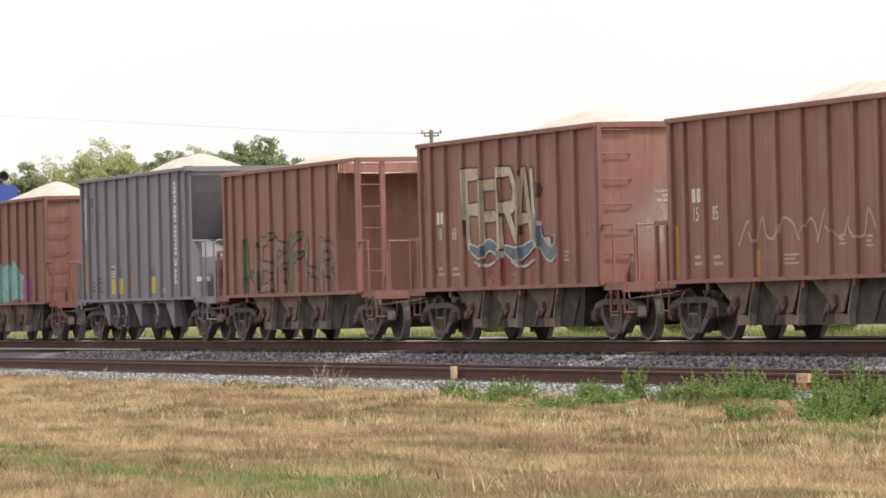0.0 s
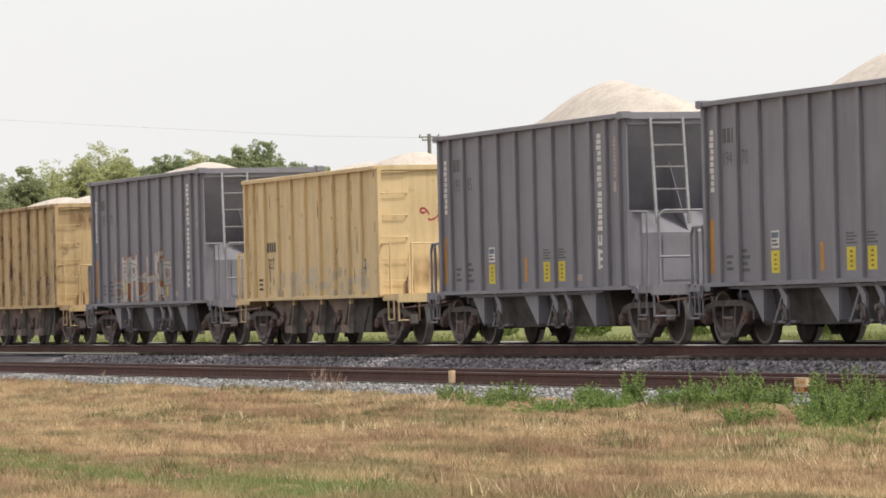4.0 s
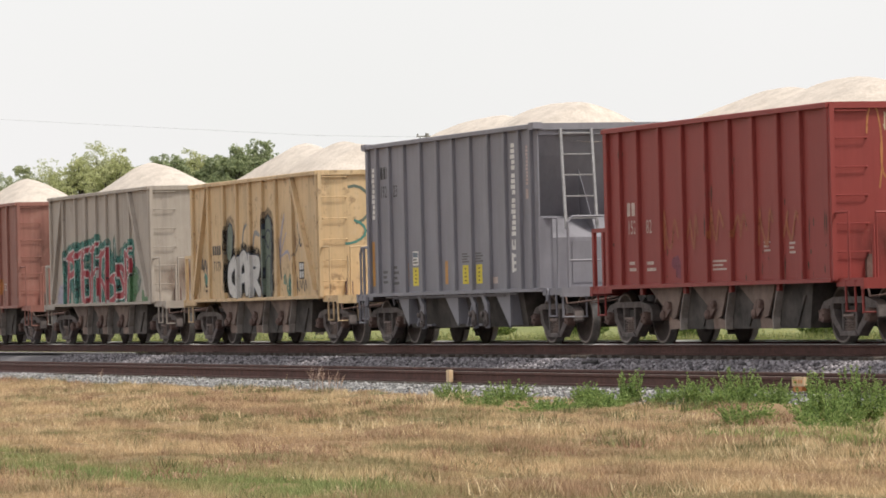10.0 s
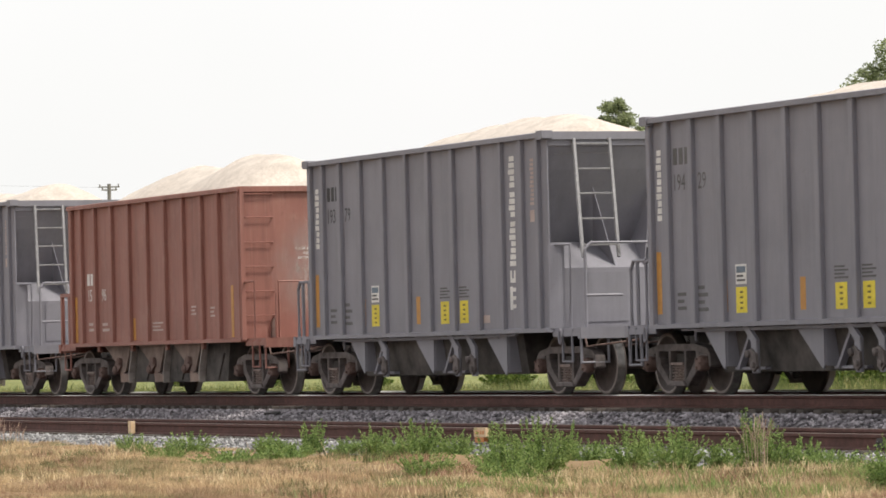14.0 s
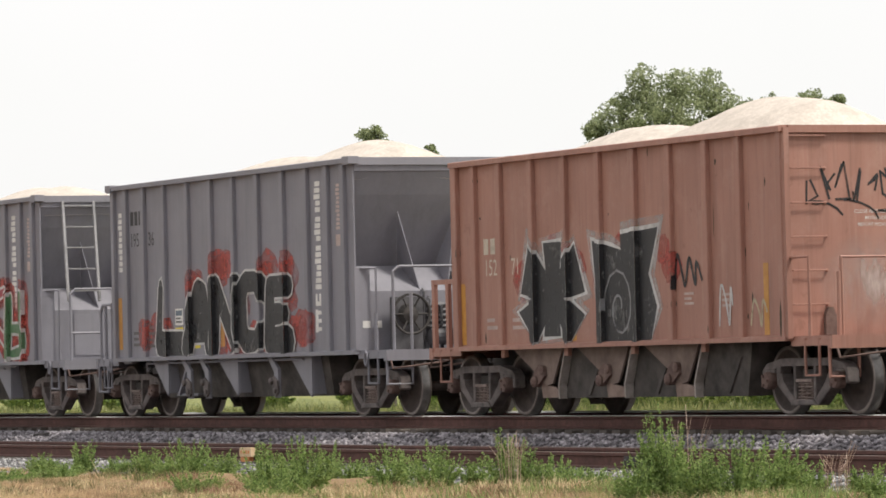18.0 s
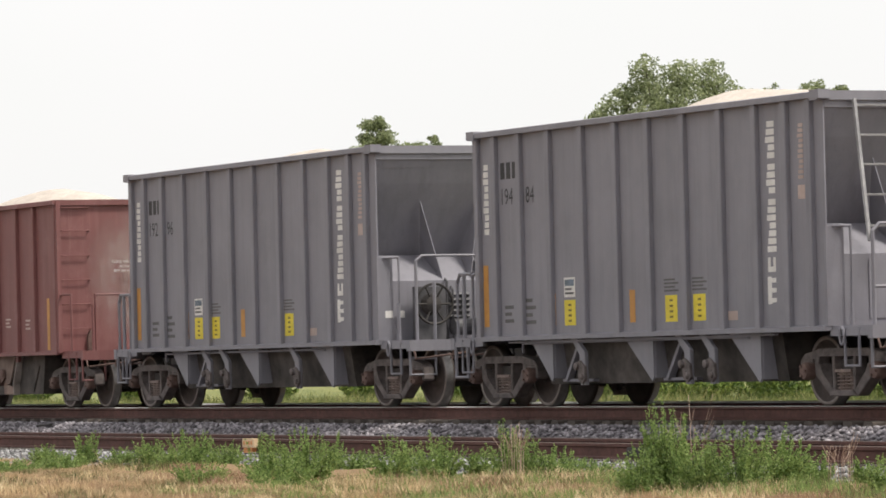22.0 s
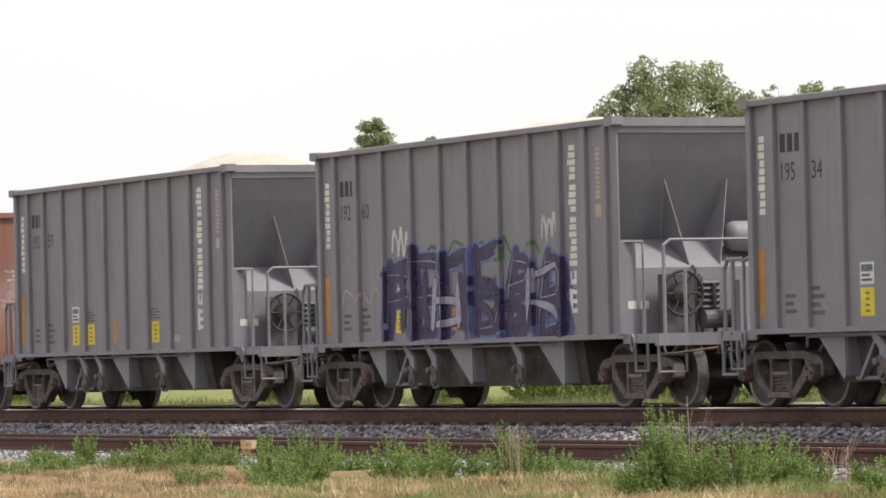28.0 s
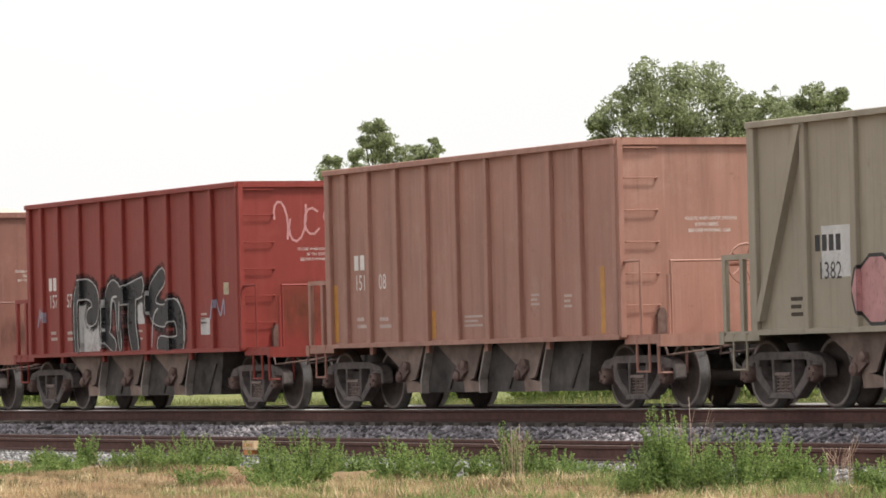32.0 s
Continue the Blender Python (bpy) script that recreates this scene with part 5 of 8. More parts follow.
# ---- grass ----
def grass_material():
    """Dry blades: golden straw with tan, brown and green patches, and a fresh green strip along the mown edge."""
    m, n, l, b = material("dry_grass")
    g = n.new("ShaderNodeNewGeometry")
    r = g.outputs["Random Per Island"]
    brown = noise_tex(n, l, coords(n, l, (0.16, 0.55, 1.0), shift=False), 1.0, 6, 0.68)
    green = noise_tex(n, l, coords(n, l, (0.10, 0.42, 1.0), shift=False), 1.3, 6, 0.72)
    clump = noise_tex(n, l, coords(n, l, (0.7, 2.2, 1.0), shift=False), 1.0, 4, 0.65)
    c = mixc(n, l, r, (0.46, 0.325, 0.185), (0.77, 0.585, 0.36))
    c = mixc(n, l, mul_node(n, l, ramp(n, l, brown, 0.48, 0.58), 0.85), c, mixc(n, l, r, (0.25, 0.155, 0.10), (0.47, 0.305, 0.20)))
    c = mixc(n, l, mul_node(n, l, ramp(n, l, green, 0.50, 0.59), 0.85), c, mixc(n, l, r, (0.13, 0.135, 0.06), (0.31, 0.295, 0.145)))
    c = mixc(n, l, mul_node(n, l, ramp(n, l, clump, 0.50, 0.66), 0.8), c, mixc(n, l, r, (0.15, 0.115, 0.065), (0.33, 0.25, 0.14)))
    leafy = mixc(n, l, r, (0.13, 0.175, 0.055), (0.30, 0.36, 0.14))
    sep = n.new("ShaderNodeSeparateXYZ")
    l.new(coords(n, l, shift=False), sep.inputs[0])
    off = n.new("ShaderNodeMath")
    off.operation = "ABSOLUTE"
    sh = n.new("ShaderNodeMath")
    sh.operation = "SUBTRACT"
    sh.inputs[1].default_value = 13.6
    l.new(sep.outputs["Y"], sh.inputs[0])
    l.new(sh.outputs[0], off.inputs[0])
    near = n.new("ShaderNodeMath")
    near.operation = "MULTIPLY"
    l.new(ramp(n, l, off.outputs[0], 1.5, 0.4), near.inputs[0])
    l.new(ramp(n, l, brown, 0.70, 0.46), near.inputs[1])
    c = mixc(n, l, near.outputs[0], c, leafy)
    l.new(c, b.inputs["Base Color"])
    b.inputs["Roughness"].default_value = 0.85
    tr = n.new("ShaderNodeBsdfTranslucent")
    mx = n.new("ShaderNodeMixShader")
    mx.inputs["Fac"].default_value = 0.3
    l.new(c, tr.inputs["Color"])
    l.new(b.outputs["BSDF"], mx.inputs[1])
    l.new(tr.outputs["BSDF"], mx.inputs[2])
    l.new(mx.outputs["Shader"], n["Material Output"].inputs["Surface"])
    return m


STRAW = grass_material()


def blades(name, x, y, z, h, w, rng, mat, label):
    k = len(x)
    a = rng.uniform(0, 6.28, k)
    lean = rng.uniform(0.1, 1.0, k) ** 0.8 * rng.uniform(0.5, 1.7, k) * h
    la = rng.uniform(0, 6.28, k)
    V = np.empty((k, 3, 3))
    V[:, 0] = np.stack([x - w * np.cos(a), y - w * np.sin(a), z - 0.02], -1)
    V[:, 1] = np.stack([x + w * np.cos(a), y + w * np.sin(a), z - 0.02], -1)
    V[:, 2] = np.stack([x + lean * np.cos(la), y + lean * np.sin(la), z + h], -1)
    return tagged(new(name, raw_mesh(name, V.reshape(-1, 3), np.arange(k * 3).reshape(-1, 3), mat)), label, "grass", kind="stuff")


def field_noise(x, y, fx, fy, seed):
    return np.array([noise.noise((a * fx, b * fy, seed)) for a, b in zip(x, y)])


rng = np.random.default_rng(11)
# where the grass ends and the pale stones of the siding begin
EDGE_X = (-114, -97, -86, -78, -73, -66, -60, -53, -48, -44)
EDGE_Y = (26.6, 26.4, 26.2, 25.3, 24.9, 25.2, 24.4, 23.4, 25.2, 24.6)
k = 52000
ty = rng.uniform(9.0, SIDING - 1.0, k)
tyaw = rng.uniform(58.6, 77.4, k)
tx = -ty * np.tan(np.radians(tyaw))
edge = np.interp(tx, EDGE_X, EDGE_Y) + 0.5 * field_noise(tx, ty, 0.5, 0.6, 3)
ok = ((tyaw > 65.2) | (ty > 18.5)) & (ty < edge)
tx, ty, edge = tx[ok], ty[ok], edge[ok]
nb = 20
bx = np.repeat(tx, nb) + rng.normal(0, 0.06, len(tx) * nb)
by = np.repeat(ty, nb) + rng.normal(0, 0.06, len(tx) * nb)
tz = np.array([ground_z(a, b) if b < 24.9 else -0.68 for a, b in zip(tx, ty)])
tall = 0.45 + 1.2 * np.clip(field_noise(tx, ty, 0.35, 0.9, 8) + 0.25, 0, 1) + 0.7 * np.clip(field_noise(tx, ty, 1.1, 2.6, 5), 0, 1)
tall *= np.clip((edge - ty) / 2.2, 0.35, 1)
bh = np.repeat(tall, nb) * rng.uniform(0.03, 0.11, len(bx))
blades("dry_grass", bx, by, np.repeat(tz, nb), bh, rng.uniform(0.003, 0.0065, len(bx)), rng, STRAW, "dry straw-coloured grass with green patches")
sel = rng.random(len(tx)) < 0.012
blades("dry_grass", tx[sel], ty[sel], tz[sel], rng.uniform(0.16, 0.34, sel.sum()), rng.uniform(0.003, 0.006, sel.sum()), rng, STRAW, "tall dry grass stalks standing above the rest")

# tufts of taller growth scattered through the dry grass: olive weeds, russet seed heads and bleached straw
OLIVE = island("low_olive_weed", [(0.0, (0.075, 0.080, 0.035)), (0.5, (0.15, 0.165, 0.065)), (0.8, (0.27, 0.27, 0.12)), (1.0, (0.36, 0.22, 0.13))], 0.85, translucent=0.3)
RUSSET = island("russet_grass", [(0.0, (0.19, 0.105, 0.065)), (0.5, (0.34, 0.20, 0.13)), (1.0, (0.52, 0.36, 0.25))], 0.85, translucent=0.25)
BLEACHED = island("bleached_straw", [(0.0, (0.46, 0.34, 0.19)), (0.5, (0.68, 0.53, 0.32)), (1.0, (0.86, 0.72, 0.48))], 0.85, translucent=0.3)


def tufts(name, n, nb, wide, tall, mat, seed, label, y0=9.5, yaws=(58.8, 77.2)):
    rng = np.random.default_rng(seed)
    cy = np.concatenate([rng.uniform(y0, SIDING - 2.2, n // 2), rng.uniform(19.5, SIDING - 1.9, n - n // 2)])
    cyaw = rng.uniform(*yaws, n)
    cx = -cy * np.tan(np.radians(cyaw))
    ok = ((cyaw > 65.2) | (cy > 19.0)) & (cy < np.interp(cx, EDGE_X, EDGE_Y) - 0.3) & (field_noise(cx, cy, 0.12, 0.3, seed) > -0.15)
    cx, cy = cx[ok], cy[ok]
    w = np.repeat(rng.uniform(*wide, len(cx)), nb)
    ox = np.repeat(cx, nb) + rng.normal(0, 1, len(w)) * w * 1.3
    oy = np.repeat(cy, nb) + rng.normal(0, 1, len(w)) * w * 0.8
    oz = np.repeat([ground_z(a, b) if b < 24.9 else -0.68 for a, b in zip(cx, cy)], nb)
    h = np.repeat(rng.uniform(*tall, len(cx)), nb) * rng.uniform(0.35, 1.0, len(w))
    blades(name, ox, oy, oz, h, rng.uniform(0.004, 0.009, len(ox)), rng, mat, label)


tufts("low_weeds", 620, 90, (0.06, 0.28), (0.06, 0.19), OLIVE, 81, "low olive weeds in the dry grass")
tufts("russet_grass", 520, 90, (0.08, 0.35), (0.06, 0.17), RUSSET, 82, "russet withered grass tufts")
tufts("bleached_grass", 620, 80, (0.08, 0.40), (0.07, 0.20), BLEACHED, 83, "bleached tufts of long dry grass")

# sunny green growth on the far side of the tracks
VERGE = island("green_verge", [(0.0, (0.05, 0.075, 0.022)), (0.45, (0.12, 0.15, 0.045)), (0.8, (0.27, 0.27, 0.10)), (1.0, (0.42, 0.36, 0.17))], 0.8, translucent=0.35)
k = 60000
vy = rng.uniform(TRACK + 4, TRACK + 30, k)
vx = -vy * np.tan(np.radians(rng.uniform(58.6, 77.2, k)))
blades("verge_grass", vx, vy, np.full(k, -0.62), rng.uniform(0.12, 0.42, k) * (0.7 + 1.3 * np.clip(field_noise(vx, vy, 0.12, 0.3, 4) + 0.2, 0, 1)), rng.uniform(0.010, 0.022, k), rng, VERGE, "sunlit yellow-green grass beyond the tracks")


def bush(name, x, y, z, h, w, seed, mat, label, leaf, clumps=26, per=70, stems=True, flat=0.9, category="weed"):
    rng = np.random.default_rng(seed)
    root = new(name)
    cl, bm = [], bmesh.new()
    for j in range(clumps):
        a, r = j * 2.4 + seed, math.sqrt((j + 0.5) / clumps)
        top = h * (1 - flat * r * r * 0.55) * rng.uniform(0.45, 1.0)
        dx, dy = math.cos(a) * r * w / 2, math.sin(a) * r * w / 2 * 0.8
        if stems:
            tube(bm, [(dx * 0.35, dy * 0.35, -0.03), (dx * 0.7, dy * 0.7, top * 0.5), (dx, dy, top)], 0.006, 4)
        for f in (0.25, 0.42, 0.58, 0.72, 0.84, 0.93, 1.0):
            cl.append((dx * (0.4 + 0.6 * f) + rng.normal() * 0.02, dy * (0.4 + 0.6 * f), top * f, (0.11 - 0.085 * f) * min(1.0, 0.35 + w * 0.75) + leaf))
    if stems:
        part("stalk", bm, STEM, root)
    part("foliage", leaves_mesh("foliage", cl, max(8, per // 3), leaf, mat, rng), None, root)
    root.location = (x, y, z)
    return tagged(root, label, category)


STEM = plain("green_stem", (0.06, 0.09, 0.03), (0.12, 0.15, 0.05), 9, 0.8)
WEED = island("weed_leaves", [(0.0, (0.114, 0.183, 0.052)), (0.55, (0.233, 0.333, 0.099)), (1.0, (0.392, 0.482, 0.172))], 0.7, translucent=0.5)
DRYWEED = island("withered_stalks", [(0.0, (0.30, 0.20, 0.15)), (1.0, (0.52, 0.40, 0.32))], 0.85)
SHRUB = island("shrub_leaves", [(0.0, (0.05, 0.09, 0.018)), (0.6, (0.15, 0.22, 0.04)), (1.0, (0.32, 0.38, 0.09))], 0.6, translucent=0.35)


def weed_at(yaw, y, h, w, seed):
    """A feathery weed: many leaning stalks, each thick with narrow leaves."""
    rng = np.random.default_rng(seed)
    x, yy = place(yaw, y)
    root = new("weed")
    stalks = int(26 + 120 * w * (0.5 + h))
    bm, P, A = bmesh.new(), [], []
    for j in range(stalks):
        a, r = rng.uniform(0, 6.28), math.sqrt(rng.uniform(0, 1))
        base = np.array([math.cos(a) * r * w * 0.32, math.sin(a) * r * w * 0.26, -0.03])
        top = h * rng.uniform(0.12, 1.0) ** 1.15 * 1.1 * (1 - 0.4 * r * r)
        tip = np.array([math.cos(a) * r * w * 0.6 + rng.normal() * 0.05, math.sin(a) * r * w * 0.58 + rng.normal() * 0.05, top])
        mid = (base + tip) / 2 + np.array([0, 0, top * 0.08])
        if j % 3 == 0:
            tube(bm, [base, mid, tip], 0.004, 4)
        m = int(22 + 80 * top)
        t = rng.uniform(0.10, 1.0, m)[:, None] ** 0.85
        p = (1 - t) ** 2 * base + 2 * t * (1 - t) * mid + t * t * tip
        d = rng.normal(size=(m, 3)) * np.array([1, 1, 0.55]) + np.array([0, 0, 0.35])
        d /= np.linalg.norm(d, axis=1, keepdims=True)
        P.append(p)
        A.append(d * rng.uniform(0.025, 0.065, (m, 1)) * (1.2 - 0.75 * t))
    tagged(part("stalk", bm, STEM, root), kind="stuff")
    P, A = np.concatenate(P), np.concatenate(A)
    side = np.cross(A, rng.normal(size=A.shape))
    side = side / np.linalg.norm(side, axis=1, keepdims=True) * rng.uniform(0.007, 0.014, (len(A), 1))
    V = np.stack([P, P + A * 0.5 + side, P + A, P + A * 0.5 - side], 1).reshape(-1, 3)
    part("foliage", raw_mesh("foliage", V, np.arange(len(V)).reshape(-1, 4), WEED), None, root)
    root.location = (x, yy, ground_z(x, yy) if yy < 24.9 else -0.70)
    return tagged(root, "feathery green weed beside the siding", "weed")


# yaw, distance, height and width of the weeds
WEEDS = ((70.94, 24.4, 0.29, 0.54), (70.28, 24.4, 0.37, 0.96), (70.60, 23.1, 0.27, 0.59), (69.80, 23.4, 0.22, 0.98), (69.35, 24.8, 0.32, 0.51), 
         (69.15, 24.3, 0.18, 0.58), (68.82, 25.2, 0.54, 0.42), (69.23, 24.8, 0.23, 0.42), (69.02, 24.7, 0.19, 0.50), (68.44, 25.2, 0.26, 0.41), (68.08, 24.8, 0.46, 0.56), (67.58, 24.9, 0.55, 0.98), 
         (67.13, 25.2, 0.44, 0.55), (67.48, 22.8, 0.37, 0.86), (67.82, 24.1, 0.23, 0.46), (66.66, 23.3, 0.60, 0.67), (66.14, 23.5, 0.62, 0.84), (66.45, 22.9, 0.38, 1.10), (65.82, 25.2, 0.50, 0.33), 
         (65.55, 25.2, 0.29, 0.44), (65.11, 24.2, 0.51, 0.62), (64.55, 24.0, 0.52, 0.81), (64.96, 25.2, 0.41, 0.22), (64.04, 24.5, 0.32, 0.47), (63.73, 25.2, 0.66, 0.45), (63.48, 25.2, 0.54, 0.37), 
         (63.17, 25.2, 0.37, 0.61), (62.66, 25.2, 0.24, 0.59), (62.93, 25.2, 0.30, 0.47), (61.80, 23.6, 0.99, 0.51), (61.60, 23.6, 0.85, 0.57), (62.11, 23.2, 0.52, 0.54), (61.97, 23.5, 0.65, 0.42), 
         (61.32, 23.5, 0.67, 0.59), (60.91, 23.8, 0.69, 0.83), (60.43, 24.5, 0.63, 0.66), (60.15, 25.2, 0.51, 0.43), (59.95, 25.2, 0.34, 0.42), (59.36, 25.2, 0.37, 0.36), (59.14, 24.1, 0.43, 0.28))
for i, (yaw, y, h, w) in enumerate(WEEDS):
    weed_at(yaw, y, h, w * (0.86 if h > 0.3 else 1.1), 40 + i)


tufts("green_growth", 230, 90, (0.08, 0.34), (0.06, 0.20), WEED, 84, "low green growth at the foot of the weeds", 20.0, (58.8, 68.0))


def dry_stalks(yaw, y, h, seed, n=7):
    rng = np.random.default_rng(seed)
    x, yy = place(yaw, y)
    bm = bmesh.new()
    for i in range(n):
        a = rng.uniform(0, 6.28)
        tip = Vector((math.cos(a) * h * 0.35, math.sin(a) * h * 0.35, h * rng.uniform(0.6, 1)))
        tube(bm, [(0.1 * math.cos(a), 0.1 * math.sin(a), -0.03), tip * 0.55 + Vector((0, 0, 0.05)), tip], 0.0032, 4)
        tube(bm, [tip * 0.6, tip * 0.75 + Vector((0.08, 0.02, 0.1))], 0.0026, 4)
    ob = part("withered_weed", bm, DRYWEED, None)
    ob.location = (x, yy, ground_z(x, yy) if yy < 24.9 else -0.68)
    return tagged(ob, "bare withered pinkish weed stalks beside the siding", "dead weed")


for yaw, y, h, s in ((72.42, 24.3, 0.5, 21), (72.3, 24.2, 0.4, 22), (72.6, 25.4, 0.42, 1), (72.55, 25.2, 0.35, 2), (63.65, 24.9, 0.72, 3), (63.55, 24.8, 0.68, 4), (61.45, 24.6, 0.95, 5), (59.6, 24.9, 0.55, 6), (59.7, 24.8, 0.45, 7), (75.2, 25.6, 0.25, 8), (67.75, 25.4, 0.3, 9)):
    dry_stalks(yaw, y, h, s)

for i, (yaw, y, h, w) in enumerate(((63.2, 60, 1.3, 3.0), (62.6, 60, 1.5, 3.5), (62.0, 61, 1.4, 3.0), (61.3, 60, 1.2, 2.5), (60.4, 60, 1.5, 3.0), (66.6, 66, 1.1, 2.4), (65.4, 62, 1.0, 2.2), (64.4, 62, 0.9, 2.0), (59.2, 58, 1.3, 3), (69.5, 70, 1.0, 3), (70.6, 72, 0.9, 2.5), (68.3, 68, 0.9, 2.4))):
    x, yy = place(yaw, y)
    bush("shrub", x, yy, ground_z(x, yy), h, w, 90 + i, SHRUB, "bright green shrub beyond the tracks", 0.07, clumps=30, per=60, category="shrub")

# painted block and stake at the siding rail
CREAM_PAINT = plain("cream_painted_wood", (0.62, 0.42, 0.24), (0.78, 0.62, 0.42), 9, 0.8)
ORANGE_PAINT = plain("orange_paint", (0.58, 0.20, 0.06), (0.70, 0.30, 0.10), 9, 0.7)
for name, x, length, hgt, z, mat, lab in (("painted_block", -62.27, 0.42, 0.15, -0.46, CREAM_PAINT, "cream and orange painted block on the siding rail"), ("marker_stake", -77.39, 0.16, 0.17, -0.46, CREAM_PAINT, "small orange painted stake beside the siding rail")):
    root = new(name)
    root.location = (x, SIDING - GAUGE - 0.11, -0.54)
    bm = bmesh.new()
    box(bm, -length / 2, length / 2, -0.035, 0.035, 0.0 if name == "marker_stake" else 0.06, hgt + 0.04)
    bmesh.ops.bevel(bm, geom=bm.edges[:], offset=0.012, segments=2)
    part("block" if name == "painted_block" else "stake", bm, mat, root)
    bm = bmesh.new()
    box(bm, -length * 0.42, length * 0.30, -0.03, 0.04, -0.02, 0.055 if name == "painted_block" else 0.02)
    part("foot", bm, ORANGE_PAINT if name == "painted_block" else TIE, root)
    if name == "painted_block":
        for k in range(4):
            bm = bmesh.new()
            box(bm, -0.16 + k * 0.09, -0.12 + k * 0.09, -0.040, -0.034, 0.10, 0.15)
            part("mark_bar", bm, ORANGE_PAINT, root)
    tagged(root, lab, "trackside marker")

# joint plate on the siding rail and a dark rod lying on the stones
joint = tagged(new("joint_bar"), "dark steel joint bar bolted to the siding rail", "rail joint")
joint.location = (-50.41, SIDING - GAUGE, RAIL2)
bm = bmesh.new()
prism(bm, [(-0.072, -0.16), (-0.045, -0.045), (-0.03, -0.045), (-0.03, -0.16)], -0.3, 0.3, "x")
part("plate", bm, STEEL_DARK, joint)
for k in range(4):
    bm = bmesh.new()
    lathe(bm, [(0.018, -0.085), (0.022, -0.055)], 6, "y", (-0.225 + k * 0.15, 0, -0.10))
    part("bolt", bm, STEEL_DARK, joint)
bm = bmesh.new()
tube(bm, [(-0.3, 0, 0), (0.05, 0.03, 0.015), (0.3, 0.06, 0.03)], 0.02, 6)
rod = tagged(part("iron_rod", bm, STEEL_DARK, None), "dark bent iron rod lying on the ballast", "scrap iron")
rod.location = (-79.27, TRACK - 1.84, -0.30)


# ---- lettering, placards and graffiti on the cars ----
PLATES = {}
INSET = 0.02          # from the post's edge to its mark


def plate(name, car, u, z, w, h, mat, length, y=-PANEL_Y, thick=0.004, label=""):
    """A flat mark or sticker on the side, its lower leading corner at u, z."""
    key = (name, w, h, mat.name, thick)
    if key not in PLATES:
        bm = bmesh.new()
        box(bm, 0, w, -thick, 0.0005, 0, h)
        PLATES[key] = mesh_of(name, bm, mat)
    return part(name, PLATES[key], None, car, label, (u + INSET - length / 2, y, z))


def text_mesh(body, size, mat):
    cu = bpy.data.curves.new("lettering", "FONT")
    cu.body, cu.size, cu.resolution_u = body, size, 2
    ob = bpy.data.objects.new("lettering", cu)
    me = bpy.data.meshes.new_from_object(ob)
    bpy.data.objects.remove(ob)
    bpy.data.curves.remove(cu)
    me.materials.clear()
    me.materials.append(mat)
    return me


TEXTS = {}


def lettering(body, size, mat, car, at, turn=(90, 0, 0), squeeze=1.0):
    key = (body, size, mat.name)
    if key not in TEXTS:
        TEXTS[key] = text_mesh(body, size, mat)
    at = (at[0] + (INSET if turn[2] == 0 else 0.0), at[1], at[2])
    ob = tagged(part("lettering", TEXTS[key], None, car, at=at), kind="stuff")
    ob.rotation_euler = [radians(a) for a in turn]
    ob.scale.x = squeeze
    return ob


def strip(name, key, rects, mat, car, u, z, length, y=-PANEL_Y):
    """One row of lettering as small bars (x, z, width, height) in one mesh."""
    key = (name, mat.name, *key)
    if key not in PLATES:
        bm = bmesh.new()
        for x0, z0, w, h in rects:
            box(bm, x0, x0 + w, -0.004, 0.0005, z0, z0 + h)
        PLATES[key] = mesh_of(name, bm, mat)
    return tagged(part(name, PLATES[key], None, car, "", (u + INSET - length / 2, y, z)), kind="stuff")


def mark_bars(car, u, z, n, w, h, gap, mat, length, upright=True, y=-PANEL_Y):
    """Letters that are not spelt out: n small bars side by side, or one above the other."""
    rects = []
    for i in range(n):
        k = 0.72 + 0.28 * ((i * 7 + n) % 4) / 3
        rects.append((i * (w + gap), 0, w, h) if upright else ((1 - k) * w, i * (h + gap), w * k, h))
    strip("lettering", (n, w, h, gap, upright), rects, mat, car, u, z, length, y)


def small_print(car, u, z, w, h, rows, mat, length):
    step = h / rows
    strip("small_print", (w, h, rows), [(0, i * step, w * (1 - 0.25 * (i % 2)), step * 0.5) for i in range(rows)], mat, car, u, z, length)


